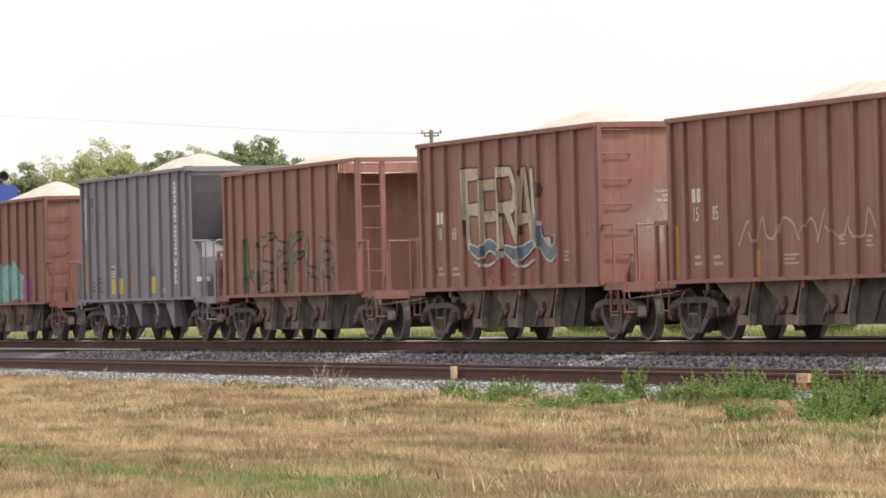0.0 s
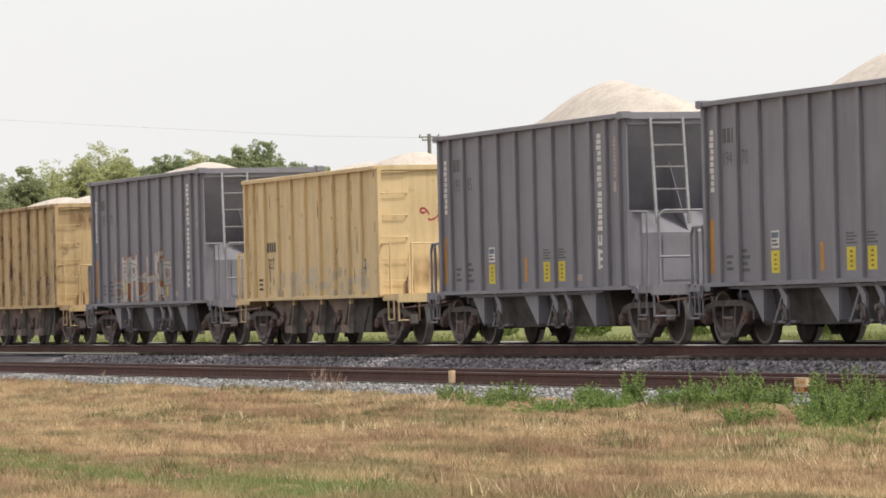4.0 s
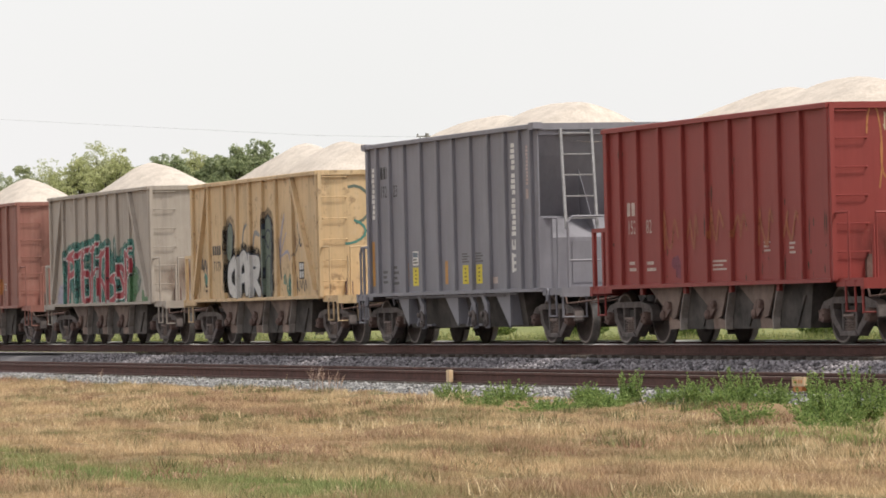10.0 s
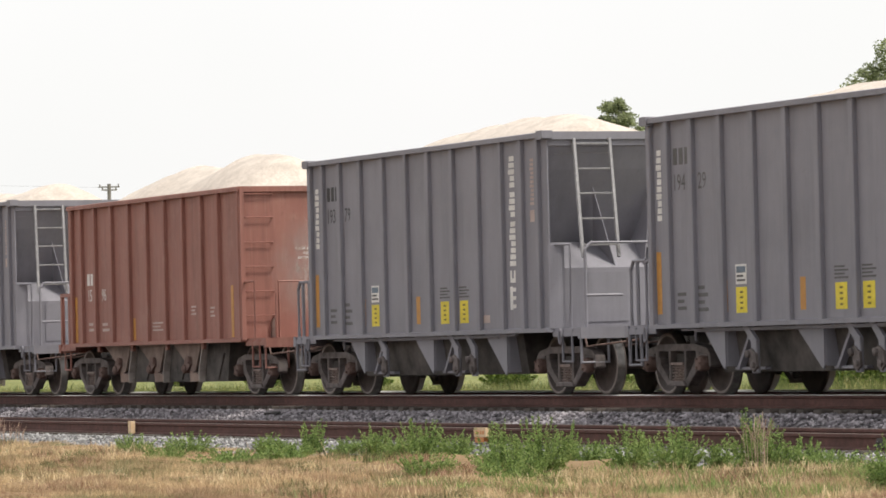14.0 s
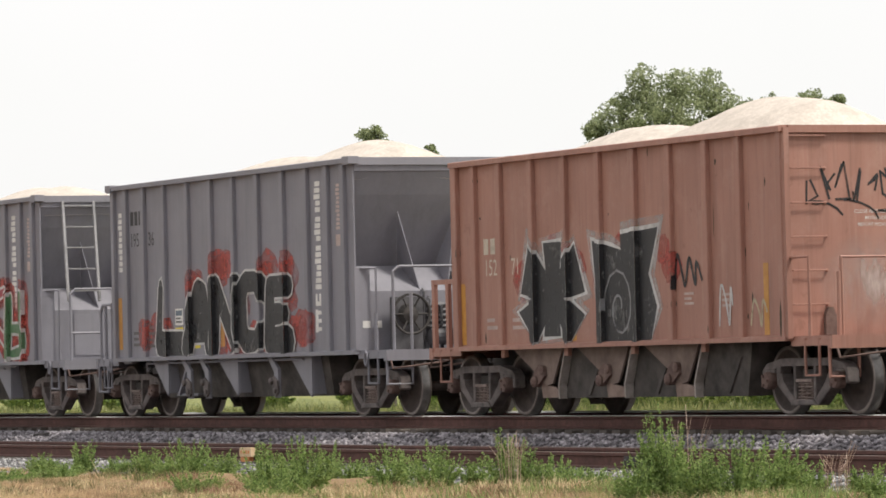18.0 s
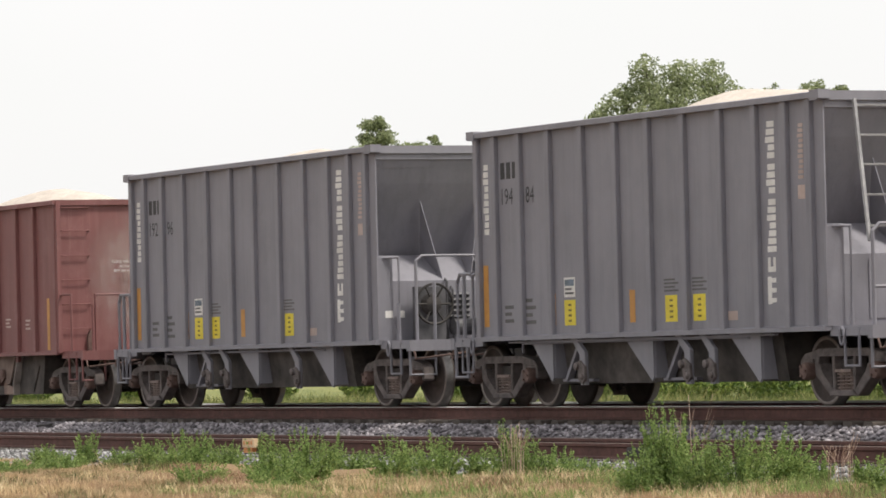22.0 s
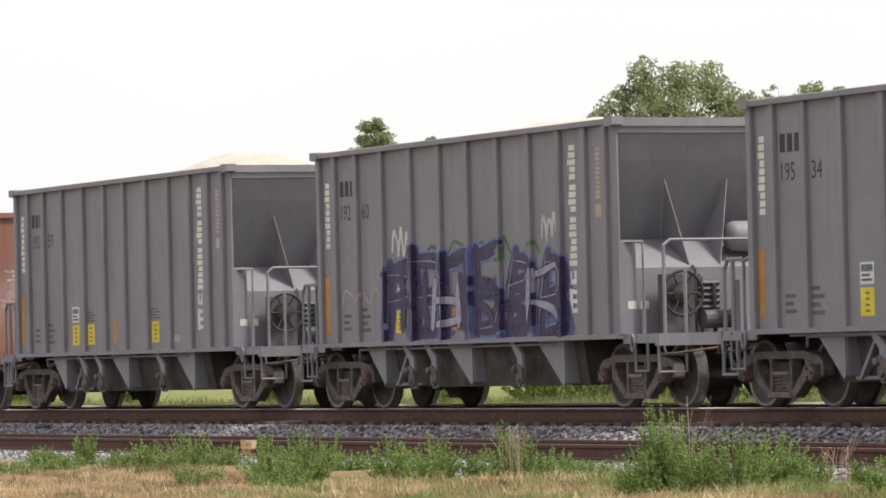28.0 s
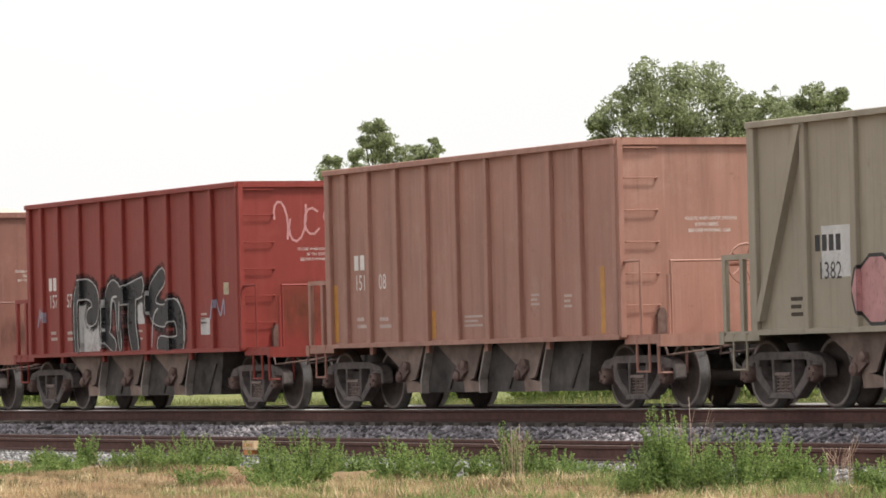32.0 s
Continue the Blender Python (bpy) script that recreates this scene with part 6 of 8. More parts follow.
def sprayed(name, polys, mat, car, posts, length, layer=1, label="", flanks=True):
    """Paint sprayed over sheet and posts alike: polygons in (u, z), cut at the posts and laid on each face."""
    h, w = length / 2, POST_W / 2
    bm = bmesh.new()
    owner = bm.faces.layers.int.new("n")
    for i, poly in enumerate(polys):
        f = bm.faces.new([bm.verts.new((u - h, 0, max(1.02, z))) for u, z in poly])
        f[owner] = i
    lo, hi = min(v.co.x for v in bm.verts), max(v.co.x for v in bm.verts)
    edges = []
    for u in posts:
        for s in (-w, w):
            c = u - h + s
            if lo < c < hi:
                edges.append(c)
                bmesh.ops.bisect_plane(bm, geom=bm.verts[:] + bm.edges[:] + bm.faces[:], plane_co=(c, 0, 0), plane_no=(1, 0, 0))
    V, F = [], []

    def add(pts):
        F.append(tuple(range(len(V), len(V) + len(pts))))
        V.extend(pts)
    rights = [u - h + w for u in posts]
    for f in bm.faces:
        if f.calc_area() < 1e-6:
            continue
        cx = f.calc_center_median().x
        off = 0.004 * layer + 0.00003 * (f[owner] % 50)
        on_post = any(abs(cx - (u - h)) < w for u in posts)
        y = -(POST_Y if on_post else PANEL_Y) - off
        add([(v.co.x, y, v.co.z) for v in f.verts])
        if on_post and flanks:
            for e in f.edges:
                a, b = e.verts[0].co, e.verts[1].co
                for r in rights:
                    if abs(a.x - r) < 1e-4 and abs(b.x - r) < 1e-4:
                        x1 = r + off + 0.002
                        add([(x1, -POST_Y - off, a.z), (x1, -POST_Y - off, b.z), (x1, -PANEL_Y - 0.002, b.z), (x1, -PANEL_Y - 0.002, a.z)])
    bm.free()
    me = bpy.data.meshes.new(name)
    me.from_pydata(V, [], F)
    me.materials.append(mat)
    return tagged(part(name, me, None, car, label), kind="stuff")


def stroke(a, b, w):
    """A thick stroke from a to b as a four-cornered polygon."""
    d = Vector((b[0] - a[0], b[1] - a[1]))
    if d.length < 1e-5:
        d = Vector((0.01, 0))
    d.normalize()
    n = Vector((-d.y, d.x)) * w / 2
    e = d * w * 0.42
    return [(a[0] - e.x + n.x, a[1] - e.y + n.y), (a[0] - e.x - n.x, a[1] - e.y - n.y), (b[0] + e.x - n.x, b[1] + e.y - n.y), (b[0] + e.x + n.x, b[1] + e.y + n.y)]


GLYPHS = {
    "A": "00 .4,1 .6,1 1,0|.2,.35 .8,.35", "C": "1,.85 .8,1 .2,1 0,.8 0,.2 .2,0 .8,0 1,.15", "E": "1,1 0,1 0,0 1,0|0,.5 .8,.5", "F": "1,1 0,1 00|0,.5 .8,.5",
    "H": "00 0,1|1,0 1,1|0,.5 1,.5", "L": "0,1 00 1,0", "N": "00 0,1 1,0 1,1", "O": ".2,0 0,.25 0,.75 .2,1 .8,1 1,.75 1,.25 .8,0 .2,0", "R": "00 0,1 .8,1 1,.8 1,.6 .8,.5 0,.5|.4,.5 1,0",
    "S": "1,.9 .8,1 .1,1 0,.75 .2,.52 .8,.48 1,.25 .9,0 0,.05", "T": "0,1 1,1|.5,1 .5,0", "2": "0,.8 .2,1 .8,1 1,.75 0,0 1,0", "5": "1,1 0,1 0,.55 .7,.55 1,.35 .8,0 0,0",
    "G": "1,.85 .8,1 .2,1 0,.8 0,.2 .2,0 .8,0 1,.15 1,.45 .55,.45", "U": "0,1 0,.2 .2,0 .8,0 1,.2 1,1", "X": "00 1,1|0,1 1,0|0,.5 1,.5|.5,0 .5,1", "K": "00 0,1|1,1 0,.45 1,0", "I": ".5,0 .5,1", "P": "00 0,1 .8,1 1,.75 .8,.45 0,.45",
}


def smooth(pts, n=4):
    """The points joined by a soft curve."""
    out = []
    for i in range(len(pts) - 1):
        p = [pts[max(0, i - 1)], pts[i], pts[i + 1], pts[min(len(pts) - 1, i + 2)]]
        for k in range(n):
            t = k / n
            out.append(tuple(0.5 * (2 * p[1][c] + (p[2][c] - p[0][c]) * t + (2 * p[0][c] - 5 * p[1][c] + 4 * p[2][c] - p[3][c]) * t * t + (3 * p[1][c] - p[0][c] - 3 * p[2][c] + p[3][c]) * t ** 3) for c in (0, 1)))
    return out + [pts[-1]]


def ribbon(pts, widths):
    """A brush line with round ends and joints, its width changing along the way."""
    out = []
    for (a, wa), (b, wb) in zip(zip(pts, widths), zip(pts[1:], widths[1:])):
        d = Vector((b[0] - a[0], b[1] - a[1]))
        if d.length < 1e-5:
            continue
        n = Vector((-d.y, d.x)).normalized()
        out.append([(a[0] + n.x * wa / 2, a[1] + n.y * wa / 2), (a[0] - n.x * wa / 2, a[1] - n.y * wa / 2), (b[0] - n.x * wb / 2, b[1] - n.y * wb / 2), (b[0] + n.x * wb / 2, b[1] + n.y * wb / 2)])
    for (p, w) in zip(pts, widths):
        out.append([(p[0] + w / 2 * math.cos(k * 0.7854), p[1] + w / 2 * math.sin(k * 0.7854)) for k in range(8)])
    return out


WILD = ("0,0 .1,.6 .25,1 .6,.9 .5,.5 .2,.45|.3,.45 .7,.3 1,0", ".9,.9 .4,1 0,.6 .1,.15 .5,0 .9,.2 .8,.5 .5,.45", "0,1 .1,.3 .4,0 .8,.3 .9,1", ".1,0 .2,1|.2,.55 .5,.75 .8,.6 .8,0", "1,.9 .5,1 .1,.8 .4,.5 .8,.4 .9,.1 .4,0 0,.15",
        "0,0 .15,.9 .4,1 .5,.5 .6,1 .85,.9 1,0", ".5,1 .1,.7 .05,.2 .5,0 .9,.3 .9,.8 .5,1", ".2,1 .2,.1 .6,0 .9,.15|0,.6 .7,.65", "0,.95 .5,.55 .45,0|1,1 .5,.55", ".05,0 .1,1 .7,1 .8,.7 .3,.5 .85,.4 .8,.05 .1,0")


def bubble(car, posts, length, word, u0, u1, z0, z1, edge, fills, seed=1, thick=0.3, rim=0.09, base=1, slant=0.0, sharp=False):
    """A row of swelling hand-sprayed letters, each outlined over the one before. word: letters, or a number of shapes that spell nothing."""
    rng = random.Random(seed)
    n = word if isinstance(word, int) else len(word)
    cell = (u1 - u0) / n
    order = rng.sample(range(len(WILD)), len(WILD))
    for i in range(n):
        text = WILD[order[i % len(WILD)]] if isinstance(word, int) else GLYPHS[word[i]]
        w, lift, grow = cell * rng.uniform(0.98, 1.16), rng.uniform(-0.06, 0.04), rng.uniform(0.85, 1.03)
        th, lean = thick * rng.uniform(0.9, 1.12), slant + rng.uniform(-0.08, 0.08)
        inner, outer = [], []
        for line in text.split("|"):
            pts = [(0.0, 0.0) if p == "00" else tuple(float(q) for q in p.split(",")) for p in line.split()]
            pts = [(u0 + i * cell + th / 2 + x * (w - th) + lean * y, z0 + th / 2 + lift + y * ((z1 - z0) * grow - th)) for x, y in pts]
            pts = pts if sharp else smooth(pts)
            k = len(pts)
            ws = [th * (1.0 + 0.22 * math.sin(1.3 * j + i)) for j in range(k)]
            inner += ribbon(pts, ws)
            outer += ribbon(pts, [q + 2 * rim for q in ws])
        sprayed("graffiti", outer, edge, car, posts, length, base + 0.9 * i)
        sprayed("graffiti", inner, fills[i % len(fills)], car, posts, length, base + 0.45 + 0.9 * i)


def brush(strokes, grow=0.0):
    """Strokes (width, points, taper) as polygons, each grown all round by grow."""
    out = []
    for w, pts, taper in strokes:
        pts = smooth(pts, 3) if len(pts) > 2 else pts
        n = len(pts) - 1
        out += ribbon(pts, [w * (1 - taper * abs(2 * j / n - 1) ** 2) + 2 * grow for j in range(n + 1)])
    return out


def piece(car, posts, length, strokes, fill, edge, rim=0.045, halo=None, base=1.0, spread=0.16):
    """A painted piece from its own strokes: a soft halo, an outline and the fill over it."""
    if halo:
        sprayed("graffiti", brush(strokes, rim + spread), halo, car, posts, length, base)
    sprayed("graffiti", brush(strokes, rim), edge, car, posts, length, base + 0.5)
    sprayed("graffiti", brush(strokes), fill, car, posts, length, base + 1.0)


def lines(car, posts, length, strokes, mat, layer=4.0):
    sprayed("graffiti", brush(strokes), mat, car, posts, length, layer)


def wildstyle(car, posts, length, n, u0, u1, z0, z1, fills, edge, seed, thick=0.22, rim=0.035, halo=None, shine=None, lean=0.1, base=1.0):
    """Interlocked spiky forms that spell nothing: bent stems, bowls, legs and bars with pointed ends."""
    rng = random.Random(seed)
    cell, hgt = (u1 - u0) / n, z1 - z0
    forms = []
    for i in range(n):
        x, lo, hi = u0 + cell * (i + 0.12), z0 + hgt * rng.uniform(0.0, 0.10), z1 - hgt * rng.uniform(0.0, 0.16)
        k = lean * rng.uniform(-0.6, 1.6)
        st = [(thick * rng.uniform(0.8, 1.1), [(x, lo), (x + k * 0.4 + rng.uniform(-0.06, 0.06), (lo + hi) / 2), (x + k, hi)], 0.25)]
        mid = lo + (hi - lo) * rng.uniform(0.4, 0.6)
        right = x + cell * rng.uniform(0.62, 0.9)
        picks = rng.sample(range(6), 2)
        if 0 in picks:
            st.append((thick * 0.8, [(x + k, hi - thick * 0.3), (right, hi - 0.12 * hgt), (right + 0.03, mid + 0.1), (x + 0.1, mid)], 0.3))
        if 1 in picks:
            st.append((thick * 0.8, [(x + 0.05, mid), (right, mid - 0.05), (right + 0.05, lo + 0.12), (x + 0.15, lo + 0.03)], 0.3))
        if 2 in picks:
            st.append((thick * 0.75, [(x + 0.1, mid), (right - 0.1, lo + 0.25 * hgt), (right + 0.14, lo)], 0.6))
        if 3 in picks:
            st.append((thick * 0.9, [(right, lo), (right - 0.03, mid), (right + k * 0.6, hi + 0.06)], 0.5))
        if 4 in picks:
            st.append((thick * 0.6, [(x - 0.12, mid - 0.05), (x + cell * 0.4, mid + 0.05), (right + 0.15, mid + 0.14)], 0.75))
        if 5 in picks:
            st.append((thick * 0.65, [(x - 0.1, hi - 0.1), (x + cell * 0.4, hi - 0.02), (right + 0.12, hi + 0.1)], 0.75))
        forms.append(st)
    if halo:
        sprayed("graffiti", [q for st in forms for q in brush(st, rim + 0.17)], halo, car, posts, length, base)
    for i, st in enumerate(forms):
        lay = base + 0.5 + 0.8 * (i % 3)
        sprayed("graffiti", brush(st, rim), edge, car, posts, length, lay)
        sprayed("graffiti", brush(st), fills[i % len(fills)], car, posts, length, lay + 0.4)
    if shine:
        sprayed("graffiti", [q for st in forms for w, pts, _ in st[:2] for q in brush([(0.022, [(a - w * 0.25, b) for a, b in pts], 0.6)])], shine, car, posts, length, base + 3.0)


def drips(car, posts, length, u0, u1, z0, z1, n, mat, seed, layer=4.5):
    """Thin runs of wet paint."""
    rng = random.Random(seed)
    out = []
    for _ in range(n):
        u, z = rng.uniform(u0, u1), rng.uniform(z0 + 0.3 * (z1 - z0), z1)
        out += brush([(rng.uniform(0.012, 0.026), [(u, z), (u + 0.005, z - rng.uniform(0.15, 0.55))], 0.0)])
    sprayed("graffiti", out, mat, car, posts, length, layer)


def tag_line(car, posts, length, u0, u1, z0, z1, mat, seed, loops=5, w=0.05, layer=2):
    """A quick looping hand tag that spells nothing."""
    rng = random.Random(seed)
    pts = []
    step = (u1 - u0) / loops
    for i in range(loops):
        pts += [(u0 + step * (i + rng.uniform(0, 0.3)), z0 + (z1 - z0) * rng.uniform(0, 0.3)), (u0 + step * (i + rng.uniform(0.3, 0.7)), z0 + (z1 - z0) * rng.uniform(0.7, 1.0)), (u0 + step * (i + rng.uniform(0.5, 1.1)), z0 + (z1 - z0) * rng.uniform(0.2, 0.6))]
    pts = smooth(pts, 4)
    sprayed("graffiti", ribbon(pts, [w * (0.8 + 0.4 * rng.random()) for _ in pts]), mat, car, posts, length, layer)


def blobs(car, posts, length, u0, u1, z0, z1, mat, seed, n=10, size=0.5, layer=1, name="graffiti", label="", jag=0.35):
    rng = random.Random(seed)
    polys = []
    for _ in range(n):
        cu, cz, r = rng.uniform(u0, u1), rng.uniform(z0, z1), size * rng.uniform(0.5, 1)
        polys.append([(cu + r * (1 + rng.uniform(-jag, jag)) * math.cos(a * 0.6283), cz + 0.8 * r * (1 + rng.uniform(-jag, jag)) * math.sin(a * 0.6283)) for a in range(10)])
    sprayed(name, polys, mat, car, posts, length, layer, label)


def squiggle(pts, w):
    return [stroke(a, b, w) for a, b in zip(pts, pts[1:])]


def scratches(car, posts, length, n, mat, seed):
    """Worn-through slivers and chips, thicker towards the foot of the side and beside the posts."""
    rng = random.Random(seed)
    polys = []
    for _ in range(n):
        u = rng.uniform(0.15, length - 0.2) if rng.random() < 0.5 else min(length - 0.1, rng.choice(posts) + rng.uniform(0.03, 0.25))
        z = 1.04 + 2.6 * rng.random() ** 1.7
        w, h = rng.uniform(0.012, 0.05), rng.uniform(0.03, 0.16) if rng.random() < 0.75 else rng.uniform(0.2, 0.5)
        polys.append([(u, z), (u + w * rng.uniform(0.3, 1), z - h * 0.1), (u + w, z + h * rng.uniform(0.4, 0.7)), (u + w * rng.uniform(0.2, 0.7), z + h), (u - w * rng.uniform(0, 0.5), z + h * rng.uniform(0.4, 0.7))])
    sprayed("worn_paint", polys, mat, car, posts, length, 0.5, flanks=False)


def end_tag(car, length, y0, y1, z0, z1, mat, seed, n=4, w=0.03, curves=True):
    """A tag on the end sheet."""
    rng = random.Random(seed)
    V, F = [], []
    cell = (y1 - y0) / n
    k = 0
    for i in range(n):
        cy, cz = y0 + cell * (i + 0.5), (z0 + z1) / 2
        if curves:
            r1, r2, a0 = cell * rng.uniform(0.4, 0.7), (z1 - z0) * rng.uniform(0.25, 0.5), rng.uniform(0, 6)
            pts = [(cy + r1 * math.cos(a0 + a * 0.5), cz + r2 * math.sin(a0 + a * 0.5) + 0.04 * a) for a in range(9)]
        else:
            pts = [(y0 + cell * (i + rng.uniform(0, 1)), rng.uniform(z0, z1)) for _ in range(5)]
        for a, b in zip(pts, pts[1:]):
            q = stroke(a, b, w)
            F.append((len(V), len(V) + 1, len(V) + 2, len(V) + 3))
            V.extend([(length / 2 + 0.004 + 0.0003 * (k % 10), p[0], p[1]) for p in q])
            k += 1
    me = bpy.data.meshes.new("graffiti")
    me.from_pydata(V, [], F)
    me.materials.append(mat)
    return tagged(part("graffiti", me, None, car), kind="stuff")


def end_patch(name, car, length, poly, mat, layer=1):
    me = bpy.data.meshes.new(name)
    me.from_pydata([(length / 2 + 0.004 * layer, y, z) for y, z in poly], [], [tuple(range(len(poly)))])
    me.materials.append(mat)
    return part(name, me, None, car)


def spray(name, col, var=0.75, rough=0.55, worn=0.5):
    """Sprayed paint, scuffed through in specks and thin in places."""
    m = plain(name, tone(col, var), col, 5, rough, bumps=0.05)
    n, l = m.node_tree.nodes, m.node_tree.links
    v = coords(n, l)
    thin, chips = noise_tex(n, l, v, 1.6, 5, 0.7), noise_tex(n, l, coords(n, l, (2.0, 2.0, 0.9)), 9.0, 5, 0.75)
    a, b = ramp(n, l, thin, 0.30, 0.46), ramp(n, l, chips, 0.36 - 0.06 * worn, 0.44)
    both = n.new("ShaderNodeMath")
    both.operation = "MULTIPLY"
    l.new(a, both.inputs[0])
    l.new(b, both.inputs[1])
    k = n.new("ShaderNodeMapRange")
    k.inputs["To Min"].default_value, k.inputs["To Max"].default_value = 1 - worn, 0.94
    l.new(both.outputs[0], k.inputs["Value"])
    l.new(k.outputs["Result"], n["Principled BSDF"].inputs["Alpha"])
    return m


def mist(name, col, strength):
    """Overspray: a thin uneven cloud of paint."""
    m = plain(name, tone(col, 0.8), col, 5, 0.7, bumps=0.02)
    n, l = m.node_tree.nodes, m.node_tree.links
    f = noise_tex(n, l, coords(n, l), 2.2, 6, 0.75)
    l.new(mul_node(n, l, ramp(n, l, f, 0.30, 0.62), strength), n["Principled BSDF"].inputs["Alpha"])
    return m


M_CYAN, M_SOOT, M_CORAL = mist("cyan_overspray", (0.20, 0.40, 0.42), 0.6), mist("black_overspray", (0.03, 0.028, 0.03), 0.6), mist("coral_overspray", (0.50, 0.10, 0.08), 0.8)
M_TEAL, M_BLUE = mist("teal_overspray", (0.09, 0.27, 0.23), 0.9), mist("blue_overspray", (0.14, 0.17, 0.42), 0.8)
M_WHITE = mist("white_overspray", (0.6, 0.59, 0.58), 0.6)
S_WHITE, S_BLACK = spray("white_spray", (0.66, 0.65, 0.64)), spray("black_spray", (0.022, 0.022, 0.025))
S_RED, S_TEAL = spray("red_spray", (0.42, 0.055, 0.075)), spray("teal_spray", (0.10, 0.30, 0.26))
S_GREEN = spray("green_spray", (0.09, 0.20, 0.09))
S_PURPLE, S_BLUE = spray("purple_spray", (0.050, 0.036, 0.105)), spray("blue_spray", (0.16, 0.20, 0.46))
S_PEACH, S_CYAN = spray("peach_spray", (0.50, 0.32, 0.22)), spray("cyan_spray", (0.16, 0.36, 0.38))
S_GREY, S_NAVY = spray("grey_spray", (0.30, 0.30, 0.31)), spray("navy_spray", (0.030, 0.040, 0.065))
S_MAGENTA, S_PINK = spray("magenta_spray", (0.40, 0.11, 0.27), 0.6, worn=0.7), spray("pink_spray", (0.60, 0.30, 0.30))
S_ORANGE, S_YELLOW = spray("orange_spray", (0.48, 0.20, 0.07)), spray("pale_yellow_spray", (0.52, 0.44, 0.30))
CREAM_MARK = spray("cream_lettering", (0.66, 0.58, 0.47))
S_SAGE, S_TURQ = spray("sage_spray", (0.16, 0.20, 0.16)), spray("turquoise_spray", (0.28, 0.52, 0.50))
S_RUSTY, S_PURPLISH = spray("faded_orange_spray", (0.36, 0.105, 0.045)), spray("faded_purple_spray", (0.22, 0.035, 0.075))
S_STEEL_BLUE = spray("steel_blue_spray", (0.16, 0.21, 0.27))
S_SOOT, S_TAUPE = spray("faded_black_spray", (0.095, 0.060, 0.050)), spray("taupe_spray", (0.30, 0.20, 0.155))
S_FADED_GREEN, S_FADED_RED = spray("faded_green_spray", (0.17, 0.20, 0.12)), spray("faded_red_spray", (0.36, 0.10, 0.095))
S_SILVER = spray("silver_spray", (0.46, 0.46, 0.46))
S_LILAC = spray("lilac_spray", (0.40, 0.38, 0.48))


def soft_stain(name, col, strength):
    """Grime or dust that thins out towards the edge of its patch."""
    m, n, l, b = material(name)
    tc = n.new("ShaderNodeTexCoord")
    mp = n.new("ShaderNodeMapping")
    mp.inputs["Location"].default_value, mp.inputs["Scale"].default_value = (-1, -1, -1), (2, 2, 2)
    l.new(tc.outputs["Generated"], mp.inputs["Vector"])
    sep = n.new("ShaderNodeSeparateXYZ")
    l.new(mp.outputs["Vector"], sep.inputs[0])
    flat = n.new("ShaderNodeCombineXYZ")
    l.new(sep.outputs["Y"], flat.inputs["Y"])
    l.new(sep.outputs["Z"], flat.inputs["Z"])
    far = n.new("ShaderNodeVectorMath")
    far.operation = "LENGTH"
    l.new(flat.outputs[0], far.inputs[0])
    rough = noise_tex(n, l, coords(n, l, (1, 3.0, 1.0)), 2.2, 5, 0.65)
    k = n.new("ShaderNodeMath")
    k.operation = "MULTIPLY"
    l.new(ramp(n, l, far.outputs["Value"], 1.0, 0.15), k.inputs[0])
    l.new(ramp(n, l, rough, 0.25, 0.65), k.inputs[1])
    b.inputs["Base Color"].default_value = (*col, 1)
    b.inputs["Roughness"].default_value = 0.95
    clear, mix = n.new("ShaderNodeBsdfTransparent"), n.new("ShaderNodeMixShader")
    l.new(mul_node(n, l, k.outputs[0], strength), mix.inputs["Fac"])
    l.new(clear.outputs["BSDF"], mix.inputs[1])
    l.new(b.outputs["BSDF"], mix.inputs[2])
    l.new(mix.outputs["Shader"], n["Material Output"].inputs["Surface"])
    return m


SOOT, DUST, RUSTRUN = soft_stain("soot_stain", (0.045, 0.034, 0.029), 0.55), soft_stain("stone_dust_stain", (0.52, 0.44, 0.41), 0.8), soft_stain("rust_run_stain", (0.15, 0.065, 0.035), 0.8)
CHALK = plain("chalky_primer", (0.58, 0.53, 0.45), (0.74, 0.69, 0.61), 5, 0.85)
PEELED = plain("bared_primer", (0.520, 0.440, 0.320), (0.640, 0.560, 0.440), 5, 0.8)
RUSTMARK = plain("rust_stain", (0.12, 0.045, 0.02), (0.24, 0.10, 0.045), 4, 0.9)
SCRATCH = plain("dark_scratches", (0.035, 0.028, 0.022), (0.10, 0.07, 0.045), 8, 0.85)


